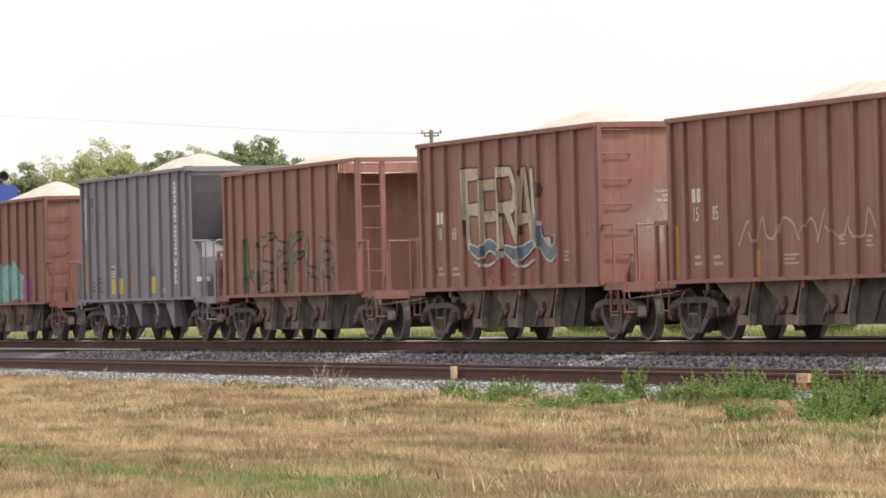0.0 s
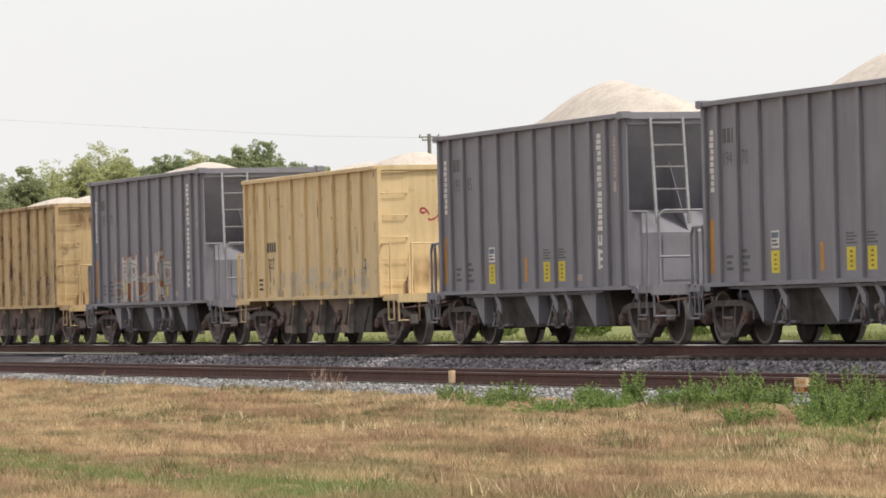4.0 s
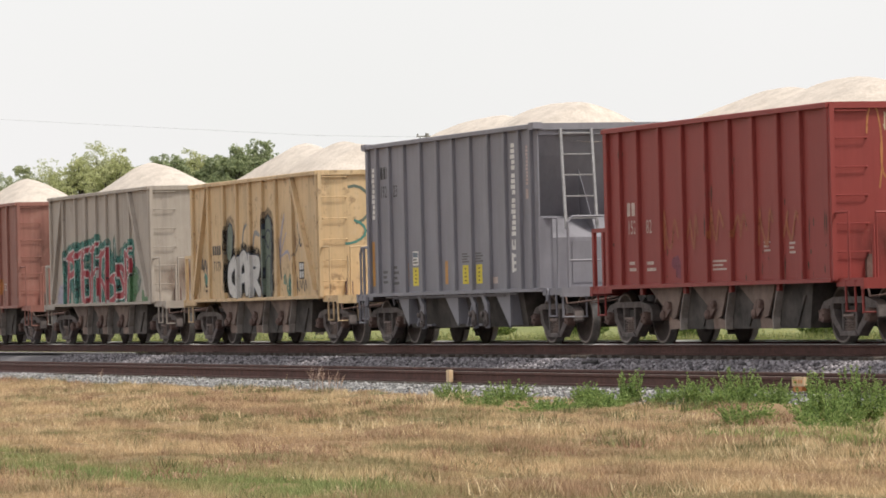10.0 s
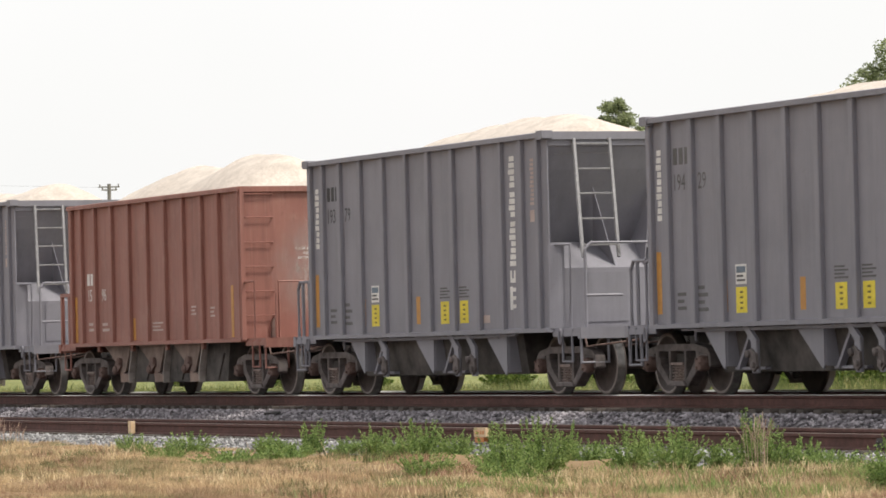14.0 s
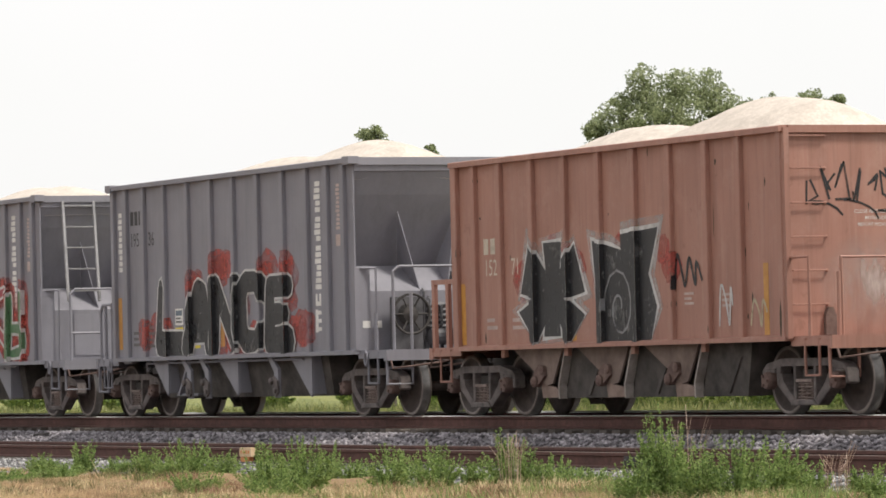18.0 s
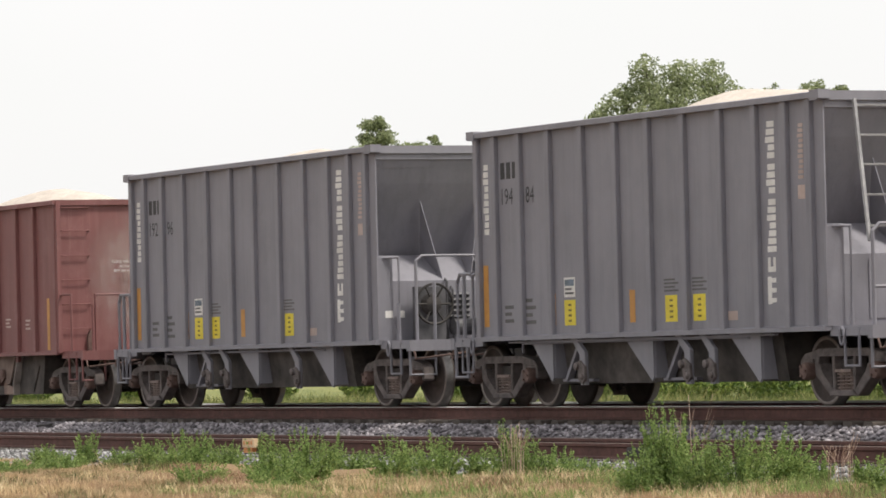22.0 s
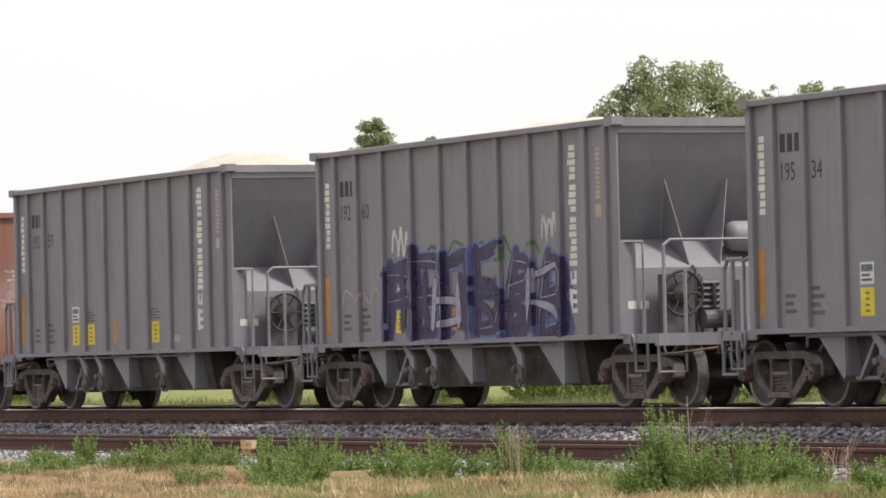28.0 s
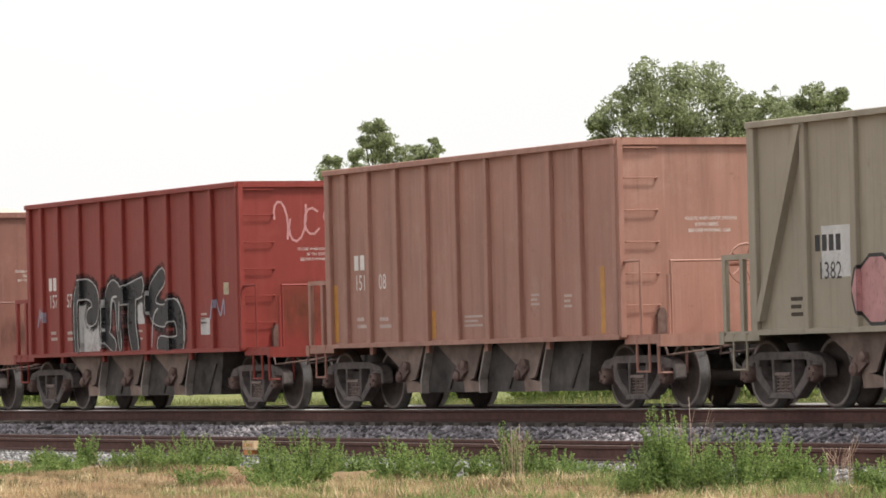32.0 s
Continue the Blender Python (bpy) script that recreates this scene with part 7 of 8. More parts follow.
def grey_marks(car, number, ladder, dull=False):
    L = GREY_L
    lead, tail = number
    ink = GREYMARK if dull else BLACK
    mark_bars(car, 0.77, 3.32, 3, 0.13, 0.24, 0.06, ink, L)
    lettering(lead, 0.34, ink, car, (0.74 - L / 2, -PANEL_Y - 0.004, 2.95), squeeze=0.84)
    lettering(tail, 0.34, ink, car, (1.57 - L / 2, -PANEL_Y - 0.004, 2.95), squeeze=0.84)
    mark_bars(car, 0.18, 2.53, 10, 0.17, 0.082, 0.023, WHITE, L, False)
    z = 2.02
    for n in (7, 4, 5):
        mark_bars(car, 8.63, z, n, 0.23, 0.078, 0.024, WHITE, L, False)
        z += n * 0.102 + 0.05
    strip("emblem", (8,), [(0, 0, 0.10, 0.36)] + [(0.101, 0.02 + i * 0.13, 0.12, 0.06) for i in range(3)] + [(0.02, 0.42, 0.20, 0.07), (0.02, 0.49, 0.06, 0.12), (0.16, 0.49, 0.06, 0.12)], WHITE, car, 8.61, 1.34, L)
    mark_bars(car, 9.47, 2.94, 11, 0.14, 0.045, 0.022, FADED, L, False)
    plate("emblem", car, 9.46, 2.68, 0.18, 0.18, FADED, L)
    small_print(car, 0.82, 1.23, 0.28, 0.30, 3, GREYMARK, L)
    small_print(car, 1.38, 1.20, 0.44, 0.42, 4, GREYMARK, L)
    plate("reflective_strip", car, 0.13, 1.18, 0.16, 0.90, ORANGETAG, L)
    for u in (2.29, 4.72):
        plate("reflective_strip", car, u, 1.17, 0.16, 0.45, ORANGETAG, L)
    plate("white_placard", car, 2.73, 1.56, 0.34, 0.28, WHITE, L)
    strip("small_print", ("white",), [(0.04, 0.04, 0.26, 0.03), (0.04, 0.10, 0.20, 0.03)], GREYMARK, car, 2.73, 1.56, L, -PANEL_Y - 0.004)
    strip("heading", ("blue",), [(0.03, 0.16, 0.28, 0.09)], S_STEEL_BLUE, car, 2.73, 1.56, L, -PANEL_Y - 0.004)
    tags = (2.73, 5.76, 6.56) if ladder else (2.73, 3.47, 6.53)
    for u in tags:
        plate("yellow_placard", car, u, 1.16, 0.34, 0.36, YELLOWTAG, L)
        strip("small_print", ("tag",), [(0.13, 0.05 + i * 0.075, 0.09, 0.03) for i in range(4)], TAGPRINT, car, u, 1.16, L, -PANEL_Y - 0.004)
    for u in tags[1:]:
        small_print(car, u - 0.02, 1.57, 0.40, 0.20, 4, GREYMARK, L)
    plate("small_notice", car, 7.52, 1.15, 0.26, 0.12, FADED, L)
    if not ladder:
        for y in (-1.28, -1.08):
            end_patch("mark_bar", car, L + 0.065, [(y, 1.38), (y + 0.13, 1.38), (y + 0.13, 1.49), (y, 1.49)], WHITE)


def brown_marks(car, number, mat, print_mat=None, end_text=True, strips=True, high=0.0, L=BROWN_L):
    lead, tail = number
    z = 1.86 + high
    mark_bars(car, 0.91, z + 0.31, 3, 0.15, 0.23, 0.07, mat, L)
    lettering(lead, 0.34, mat, car, (0.92 - L / 2, -PANEL_Y - 0.004, z), squeeze=0.84)
    lettering(tail, 0.34, mat, car, (1.80 - L / 2, -PANEL_Y - 0.004, z), squeeze=0.84)
    pm = print_mat or FADED
    small_print(car, 0.97, 1.27, 0.34, 0.22, 2, pm, L)
    small_print(car, 1.81, 1.26, 0.42, 0.22, 2, pm, L)
    small_print(car, 4.83, 1.23, 0.60, 0.20, 3, pm, L)
    small_print(car, 7.05, 1.50, 0.26, 0.2, 3, pm, L)
    small_print(car, 8.10, 1.45, 0.24, 0.22, 3, pm, L)
    if strips:
        plate("reflective_strip", car, 0.12, 1.06, 0.14, 0.9, ORANGETAG, L)
        plate("reflective_strip", car, 3.84 - 0.14, 1.07, 0.13, 0.42, ORANGETAG, L)
        plate("reflective_strip", car, 9.23, 1.06, 0.13, 0.94, ORANGETAG, L)
    if end_text:
        for i, row in enumerate(("CLOSE AND LOCK DOORS", "BOTH SIDES", "BEFORE MOVING CAR")):
            lettering(row, 0.068, WHITE, car, (L / 2 + 0.004, -0.36 + (0.0, 0.16, 0.05)[i], 2.62 - i * 0.085), (90, 0, 90))


def yellow_marks(car, number, L):
    mark_bars(car, 1.56, 2.02, 4, 0.12, 0.21, 0.055, BLACK, L)
    lettering(number, 0.32, BLACK, car, (1.62 - L / 2, -PANEL_Y - 0.004, 1.66), squeeze=0.95)
    plate("stencil_box", car, 8.30, 1.40, 0.34, 0.36, BLACK, L)
    strip("small_print", ("panes",), [(a, b, 0.12, 0.13) for a, b in ((0.03, 0.03), (0.19, 0.03), (0.03, 0.20), (0.19, 0.20))], S_WHITE, car, 8.30, 1.40, L, -PANEL_Y - 0.004)
    small_print(car, 0.9, 1.2, 0.35, 0.3, 3, SCRATCH, L)


PB, PD, PG, PL, PT, LB, LG, LL, LT = BROWN_POSTS, DIAG_POSTS, GREY_POSTS, LOW_POSTS, TALL_POSTS, BROWN_L, GREY_L, LOW_L, TALL_L
C = [c for c, _, _ in cars]

# standard lettering
for i, num, dull in ((1, ("19", "3"), True), (6, ("195", "77"), True), (8, ("193", "85"), True), (9, ("194", "70"), True), (15, ("192", "23"), False), (19, ("193", "60"), False), (21, ("193", "79"), False), (22, ("194", "29"), True),
                     (23, ("192", "59"), False), (25, ("193", "69"), False), (26, ("195", "36"), False), (28, ("192", "49"), False), (31, ("192", "96"), False), (32, ("194", "84"), False), (34, ("194", "71"), False),
                     (35, ("193", "62"), False), (38, ("193", "59"), False), (39, ("192", "60"), False), (40, ("195", "34"), False)):
    grey_marks(C[i], num, TRAIN[i][0] == "grey_ladder", dull)
for i, num, mat, text, strips, high in ((3, ("18", "68"), WHITE, True, False, 0.1), (4, ("15", "85"), WHITE, True, True, 0.15), (11, ("15", "65"), FADED, False, False, 0.25), (12, ("15", "9"), FADED, True, False, 0.2), (16, ("152", "82"), FADED, False, False, 0.05),
                                        (20, ("15", "96"), WHITE, True, True, 0.0), (27, ("152", "71"), CREAM_MARK, True, True, 0.2), (30, ("159", "17"), WHITE, True, True, 0.1), (33, ("159", "35"), CREAM_MARK, True, True, 0.0),
                                        (36, ("180", "46"), CREAM_MARK, True, True, 0.0), (37, ("15", "31"), CREAM_MARK, True, True, 0.05), (42, ("153", "70"), WHITE, True, True, 0.05), (43, ("157", "57"), WHITE, True, False, 0.0), (44, ("151", "08"), WHITE, True, True, 0.0)):
    brown_marks(C[i], num, mat, None, text, strips, high, KINDS[TRAIN[i][0]][1])
for i, num in ((5, "711"), (7, "722"), (10, "715"), (14, "7179"), (17, "7131"), (18, "1364"), (24, "7172"), (29, "7238"), (41, "7229"), (45, "1382")):
    yellow_marks(C[i], num, KINDS[TRAIN[i][0]][1])

# graffiti, car by car
blobs(C[0], PB, LB, 3.0, 7.2, 1.05, 1.95, S_TURQ, 1, 26, 0.5)
blobs(C[0], PB, LB, 7.4, 8.3, 1.1, 1.55, S_MAGENTA, 2, 6, 0.35, 2)
wildstyle(C[2], PB[:9], LB, 6, 1.5, 8.3, 1.06, 2.25, (S_FADED_GREEN, S_TAUPE, S_TAUPE), S_SOOT, 3, 0.24, 0.045)
blobs(C[3], PT, LT, 3.0, 6.6, 1.15, 1.75, S_FADED_RED, 5, 11, 0.42, 1)
blobs(C[3], PT, LT, 5.3, 7.0, 2.2, 3.0, S_SOOT, 66, 5, 0.26, 1)
bubble(C[3], PT, LT, "FERAL", 2.75, 7.5, 1.70, 3.25, S_SOOT, (CREAM_MARK, S_YELLOW), 4, 0.19, 0.035, 2, -0.10, True)
piece(C[3], PT, LT, [(0.20, [(3.0, 1.78), (3.6, 1.66), (4.1, 1.82), (4.75, 1.62)], 0.45), (0.22, [(5.0, 1.72), (5.7, 1.60), (6.5, 1.78)], 0.45), (0.24, [(6.75, 2.35), (6.95, 1.85), (7.5, 1.58), (7.85, 1.85)], 0.5)],
      S_STEEL_BLUE, S_WHITE, 0.035, None, 7.0)
lines(C[3], PT, LT, [(0.06, [(3.2, 1.5), (3.9, 1.42), (4.4, 1.5)], 0.4), (0.05, [(5.3, 1.48), (6.0, 1.38), (6.6, 1.5)], 0.4)], S_WHITE, 7.0)
tag_line(C[4], PB, LB, 2.9, 8.7, 1.55, 2.1, FADED, 7, 7, 0.045)
for i, n, mat in ((5, 150, SCRATCH), (5, 60, RUSTMARK), (7, 70, SCRATCH), (7, 60, RUSTMARK), (10, 120, SCRATCH), (10, 90, RUSTMARK), (14, 40, RUSTMARK), (17, 45, RUSTMARK), (24, 60, SCRATCH), (29, 60, RUSTMARK), (41, 30, RUSTMARK), (33, 35, SCRATCH), (3, 25, SCRATCH), (12, 40, SCRATCH), (16, 30, SCRATCH), (27, 30, SCRATCH), (36, 25, SCRATCH), (37, 25, SCRATCH)):
    scratches(C[i], *KINDS[TRAIN[i][0]][:2], n, mat, 200 + i)
plate("bare_patch", C[5], 6.1, 1.12, 0.52, 0.75, PEELED, LL)
plate("bare_patch", C[5], 1.74, 2.0, 0.62, 0.40, PEELED, LL, -PANEL_Y + 0.002)
wildstyle(C[6], PG, LG, 7, 2.0, 7.4, 1.04, 2.15, (S_SILVER, S_WHITE, S_WHITE), S_ORANGE, 8, 0.26, 0.03, None, S_BLACK, -0.12)
blobs(C[7], PL, LL, 2.5, 8.8, 1.0, 1.6, PEELED, 9, 60, 0.16, 1, "peeled_paint", jag=0.5)
end_tag(C[7], LL, -0.5, 0.1, 2.3, 2.75, S_RED, 9, 3, 0.035)
for u, z in ((3.86, 2.45), (4.9, 2.45), (5.92, 2.45)):
    plate("bare_patch", C[10], u, z, 0.8, 0.72, PEELED, LL)
for u, z, w, h in ((0.95, 1.1, 0.5, 0.6), (7.05, 1.1, 0.7, 0.7), (1.85, 1.15, 0.65, 1.15), (6.0, 1.1, 0.3, 0.25), (8.3, 1.2, 0.3, 0.4)):
    plate("bare_patch", C[10], u, z, w, h, PEELED, LL, -PANEL_Y + 0.002)
end_patch("bare_patch", C[10], LL, [(-0.8, 1.3), (1.2, 1.3), (1.2, 3.38), (-0.8, 3.38)], CREAM)
sprayed("graffiti", [[(3.0, 1.7), (3.15, 1.62), (3.45, 1.66), (3.52, 2.2), (3.5, 3.0), (3.2, 2.95), (3.0, 2.2)]], S_GREY, C[11], PB, LB, 1)
sprayed("paint_stain", squiggle([(4.0, 2.18), (5.0, 2.14), (6.2, 2.2), (7.4, 2.16), (8.6, 2.22), (9.7, 2.24)], 0.07), SCRATCH, C[11], PB, LB, 1)
plate("bare_patch", C[11], 8.28, 1.4, 0.34, 0.3, PEELED, LB)
for k, (cy, cz, a, b) in enumerate(((-0.58, 2.60, 0.24, 0.37), (-0.30, 2.88, 0.24, 0.24), (0.04, 2.84, 0.24, 0.26), (0.16, 2.5, 0.24, 0.27), (-0.22, 2.44, 0.29, 0.22))):
    for grow, mat, lay in ((0.06, S_NAVY, 1.0), (0.0, S_WHITE, 1.4)):
        end_patch("graffiti", C[11], LB, [(cy + (a + grow) * math.cos(q * 0.449), cz + (b + grow) * math.sin(q * 0.449)) for q in range(14)], mat, lay + 0.8 * k)
end_tag(C[11], LB, -0.6, 0.3, 2.35, 2.9, S_NAVY, 10, 3, 0.02)
blobs(C[12], PB, LB, 1.6, 7.6, 1.3, 2.3, SCRATCH, 71, 20, 0.34, 0.4, "paint_stain")
bubble(C[12], PB, LB, "EHIN", 2.0, 7.2, 1.02, 2.35, S_LILAC, (S_NAVY, S_BLACK), 11, 0.40, 0.022, 1, 0.0, True)
blobs(C[12], PB, LB, 2.2, 7.0, 2.3, 2.7, M_SOOT, 171, 10, 0.3, 0.7, "paint_stain", jag=0.15)
tag_line(C[12], PB, LB, 2.3, 6.9, 1.25, 2.1, S_LILAC, 72, 5, 0.03, 6)
blobs(C[12], PB, LB, 0.9, 1.8, 1.0, 1.7, S_ORANGE, 12, 5, 0.35, 1, "paint_stain")
blobs(C[12], PB, LB, 7.2, 8.0, 1.0, 1.6, S_ORANGE, 13, 4, 0.3, 1, "paint_stain")
blobs(C[13], PD, LB, 1.5, 8.3, 1.3, 2.3, M_TEAL, 14, 30, 0.5, 0.6, jag=0.2)
blobs(C[13], PD, LB, 7.6, 9.2, 1.1, 1.7, S_GREEN, 15, 8, 0.4, 2)
blobs(C[13], PD, LB, 0.6, 1.6, 1.1, 1.6, S_LILAC, 16, 6, 0.4, 1)
wildstyle(C[13], PD, LB, 8, 1.5, 8.1, 1.02, 2.45, (S_RED,), S_WHITE, 17, 0.21, 0.04, M_TEAL, None, 0.14)
tag_line(C[13], PD, LB, 1.0, 8.6, 1.25, 2.3, S_BLACK, 73, 9, 0.03, 4)
piece(C[14], PD, LB, [(0.42, [(2.95, 2.05), (3.05, 2.5)], 0.1)], S_SAGE, S_NAVY, 0.05, M_SOOT, 0.6)
piece(C[14], PD, LB, [(0.55, [(6.0, 1.15), (5.95, 1.9), (6.05, 2.55)], 0.15)], S_SAGE, S_NAVY, 0.06, M_SOOT, 0.6)
lines(C[14], PD, LB, [(0.05, [(5.8, 2.35), (6.05, 2.1), (6.25, 2.4), (6.0, 2.5), (5.8, 2.35)], 0.0), (0.04, [(5.75, 1.2), (5.85, 1.8), (6.2, 1.9), (6.15, 1.2)], 0.0)], S_NAVY, 2.4)
lines(C[14], PD, LB, [(0.10, [(4.0, 2.0), (4.1, 2.5), (4.35, 2.65)], 0.3), (0.12, [(4.85, 2.15), (5.0, 2.45), (5.35, 2.4)], 0.3)], S_GREY, 1.0)
for strokes in ([(0.30, [(3.35, 1.85), (2.98, 1.65), (3.0, 1.3), (3.4, 1.15)], 0.1)], [(0.30, [(3.75, 1.15), (3.8, 1.8), (4.25, 1.9), (4.3, 1.2)], 0.1), (0.2, [(3.8, 1.45), (4.25, 1.5)], 0.0)],
                [(0.28, [(4.75, 1.15), (4.7, 1.9)], 0.1), (0.26, [(4.75, 1.85), (5.25, 1.8), (5.1, 1.55), (4.8, 1.5), (5.3, 1.15)], 0.1)]):
    piece(C[14], PD, LB, strokes, S_WHITE, S_NAVY, 0.03, M_SOOT, 1.2)
lines(C[14], PD, LB, [(0.09, [(6.95, 1.75), (7.0, 2.3), (7.3, 2.8)], 0.6), (0.08, [(7.0, 2.0), (7.4, 2.4)], 0.5), (0.07, [(7.0, 1.9), (7.5, 2.0), (7.65, 1.8)], 0.5)], S_LILAC, 2.0)
lines(C[14], PD, LB, [(0.07, [(6.85, 2.3), (6.95, 1.6), (7.0, 1.4)], 0.6)], S_NAVY, 1.6)
lines(C[14], PD, LB, [(0.30, [(8.15, 2.0), (8.3, 2.7)], 0.7), (0.10, [(8.0, 1.9), (8.5, 2.3)], 0.4)], M_WHITE, 1.4)
lines(C[14], PD, LB, [(0.05, [(8.35, 2.35), (8.45, 2.1), (8.6, 2.2)], 0.3)], S_NAVY, 2.0)
blobs(C[14], PD, LB, 7.2, 7.7, 1.2, 1.6, M_TEAL, 74, 4, 0.25, 1)
blobs(C[14], PD, LB, 0.9, 1.2, 1.3, 1.6, M_TEAL, 75, 3, 0.2, 1)
tag_line(C[14], PD, LB, 0.65, 1.25, 1.6, 2.05, S_NAVY, 76, 3, 0.05, 2)
tag_line(C[14], PD, LB, 8.1, 8.9, 1.1, 1.4, S_NAVY, 77, 4, 0.025, 2)
end_tag(C[14], LB, -0.75, 0.1, 2.5, 3.1, S_SAGE, 20, 2, 0.06)
end_tag(C[14], LB, -0.9, 0.2, 2.05, 2.3, S_TEAL, 21, 2, 0.05)
for k in range(6):
    tag_line(C[16], PB, LB, 2.6 + k * 1.05, 3.3 + k * 1.05, 1.6, 2.25, S_RUSTY, 22 + k, 2, 0.07)
blobs(C[16], PB, LB, 3.0, 3.6, 1.1, 1.5, S_PURPLISH, 29, 4, 0.2, 1)
end_tag(C[16], LB, -0.75, 0.2, 2.3, 3.55, S_ORANGE, 23, 5, 0.03)
end_tag(C[16], LB, -0.5, 0.1, 2.8, 3.6, S_YELLOW, 24, 4, 0.025, False)
plate("bare_patch", C[17], 1.62, 1.64, 0.62, 0.76, PEELED, LB, -PANEL_Y + 0.002)
wildstyle(C[17], PD, LB, 3, 2.5, 4.9, 1.05, 2.5, (S_SILVER, S_LILAC), S_BLUE, 25, 0.30, 0.018, M_WHITE, S_WHITE)
sprayed("graffiti", [[(4.96, 1.03), (5.92, 1.03), (5.95, 1.75), (5.82, 2.0), (5.45, 2.12), (5.10, 2.0), (4.95, 1.75)]], S_MAGENTA, C[17], PD, LB, 3)
wildstyle(C[17], PD, LB, 1, 5.98, 6.7, 1.1, 2.3, (S_LILAC,), S_BLUE, 26, 0.2, 0.02)
plate("bare_patch", C[17], 7.25, 1.44, 0.48, 0.55, PEELED, LB)
for u in (1.74, 8.2):
    plate("bare_patch", C[18], u - 0.1, 1.68, 0.62, 0.62, PALE_GREEN, LB, -PANEL_Y + 0.002)
wildstyle(C[23], PG, LG, 8, 1.9, 8.0, 1.02, 2.42, (S_PEACH,), M_WHITE, 28, 0.33, 0.04, M_CYAN, None, 0.05, 1.0)
wildstyle(C[23], PG, LG, 8, 1.9, 8.0, 1.02, 2.42, (S_PEACH, S_PEACH, S_PINK), S_BLACK, 28, 0.31, 0.014, None, S_WHITE, 0.05, 3.2)
blobs(C[23], PG, LG, 7.9, 8.6, 1.2, 2.1, S_CYAN, 29, 7, 0.28, 1)
sprayed("graffiti", squiggle([(0.75, 2.1), (0.95, 2.25), (1.3, 2.4), (0.95, 2.5), (0.78, 2.68), (0.62, 2.45), (0.3, 2.4), (0.6, 2.25), (0.75, 2.1)], 0.04), S_WHITE, C[23], PG, LG, 1)
for u in (3.86, 5.0, 5.95):
    plate("bare_patch", C[24], u, 2.42, 0.8, 0.85, PEELED, LL)
wildstyle(C[24], PL, LL, 7, 0.3, 6.6, 1.15, 2.2, (S_GREY, S_SILVER), M_WHITE, 31, 0.26, 0.03, M_WHITE, S_WHITE)
tag_line(C[24], PL, LL, 0.4, 6.2, 2.15, 2.5, SCRATCH, 32, 6, 0.03, 4)
wildstyle(C[25], PG, LG, 9, 0.3, 9.3, 1.02, 2.35, (S_GREEN, S_RED, S_GREEN), S_WHITE, 34, 0.24, 0.05, M_CORAL, None, 0.1)
blobs(C[26], PG, LG, 1.2, 8.6, 1.15, 1.6, M_CORAL, 35, 24, 0.42, 0.7, jag=0.15)
blobs(C[26], PG, LG, 3.2, 7.8, 1.8, 2.55, M_CORAL, 36, 16, 0.36, 0.8, jag=0.15)
bubble(C[26], PG, LG, "LANCE", 1.9, 7.8, 1.02, 2.45, S_WHITE, (S_BLACK,), 37, 0.40, 0.04, 2, 0.08, True)
blobs(C[27], PB, LB, 1.9, 6.9, 1.2, 2.3, M_CORAL, 38, 18, 0.5, 0.7, jag=0.12)
for grow, mat, lay in ((0.17, M_WHITE, 1.4), (0.06, S_WHITE, 2), (0.0, S_BLACK, 3)):
    star = []
    for a, reach, flare in ((90, 0.74, 0.34), (25, 0.92, 0.42), (-38, 0.98, 0.46), (-90, 0.60, 0.30), (-142, 1.0, 0.48), (158, 0.95, 0.44)):
        d, n = Vector((math.cos(radians(a)), math.sin(radians(a)))), Vector((-math.sin(radians(a)), math.cos(radians(a))))
        c = Vector((3.15, 1.74))
        star.append([tuple(q) for q in (c - n * (0.14 + grow), c + d * (reach + grow) - n * (flare + grow), c + d * (reach + grow * 0.4) + n * (flare + grow) * 0.8, c + n * (0.14 + grow))])
    sprayed("graffiti", star, mat, C[27], PB, LB, lay)
    sprayed("graffiti", [[(4.40 - grow, 2.46 + grow), (4.60, 1.02), (5.40, 1.02), (5.30 + grow, 2.30), (4.97, 2.36 + grow)], [(5.25, 2.52 + grow), (5.37, 1.02), (6.10, 1.02), (6.30 + grow, 1.5), (6.07 + grow, 1.95), (6.37 + grow, 2.58 + grow)]], mat, C[27], PB, LB, lay)
spin = [(5.20 + (0.06 + 0.022 * k) * math.cos(k * 0.5), 1.5 + (0.08 + 0.028 * k) * math.sin(k * 0.5)) for k in range(20)]
sprayed("graffiti", ribbon(spin, [0.035] * 20), S_GREY, C[27], PB, LB, 4)
tag_line(C[27], PB, LB, 6.8, 7.6, 1.7, 2.2, S_BLACK, 41, 3, 0.05)
tag_line(C[27], PB, LB, 8.0, 8.5, 1.2, 1.9, S_WHITE, 42, 2, 0.04)
tag_line(C[27], PB, LB, 8.9, 9.4, 1.1, 1.6, S_YELLOW, 43, 2, 0.04)
end_tag(C[27], LB, -1.1, 0.5, 2.75, 3.3, S_BLACK, 44, 7, 0.03, False)
end_tag(C[27], LB, -1.0, 0.5, 2.4, 2.7, S_BLACK, 45, 3, 0.03)
for k in range(5):
    tag_line(C[29], PL, LL, 2.9 + k * 1.1, 3.5 + k * 1.1, 1.5, 2.35, FADED, 46 + k, 2, 0.035)
blobs(C[29], PL, LL, 2.6, 8.4, 1.1, 1.6, PEELED, 47, 14, 0.4, 1, "peeled_paint")
for i in range(4):
    plate("patch_plate", C[29], 7.02, 2.55 + i * 0.22, 0.55, 0.13, S_ORANGE, LL)
jag = random.Random(5)
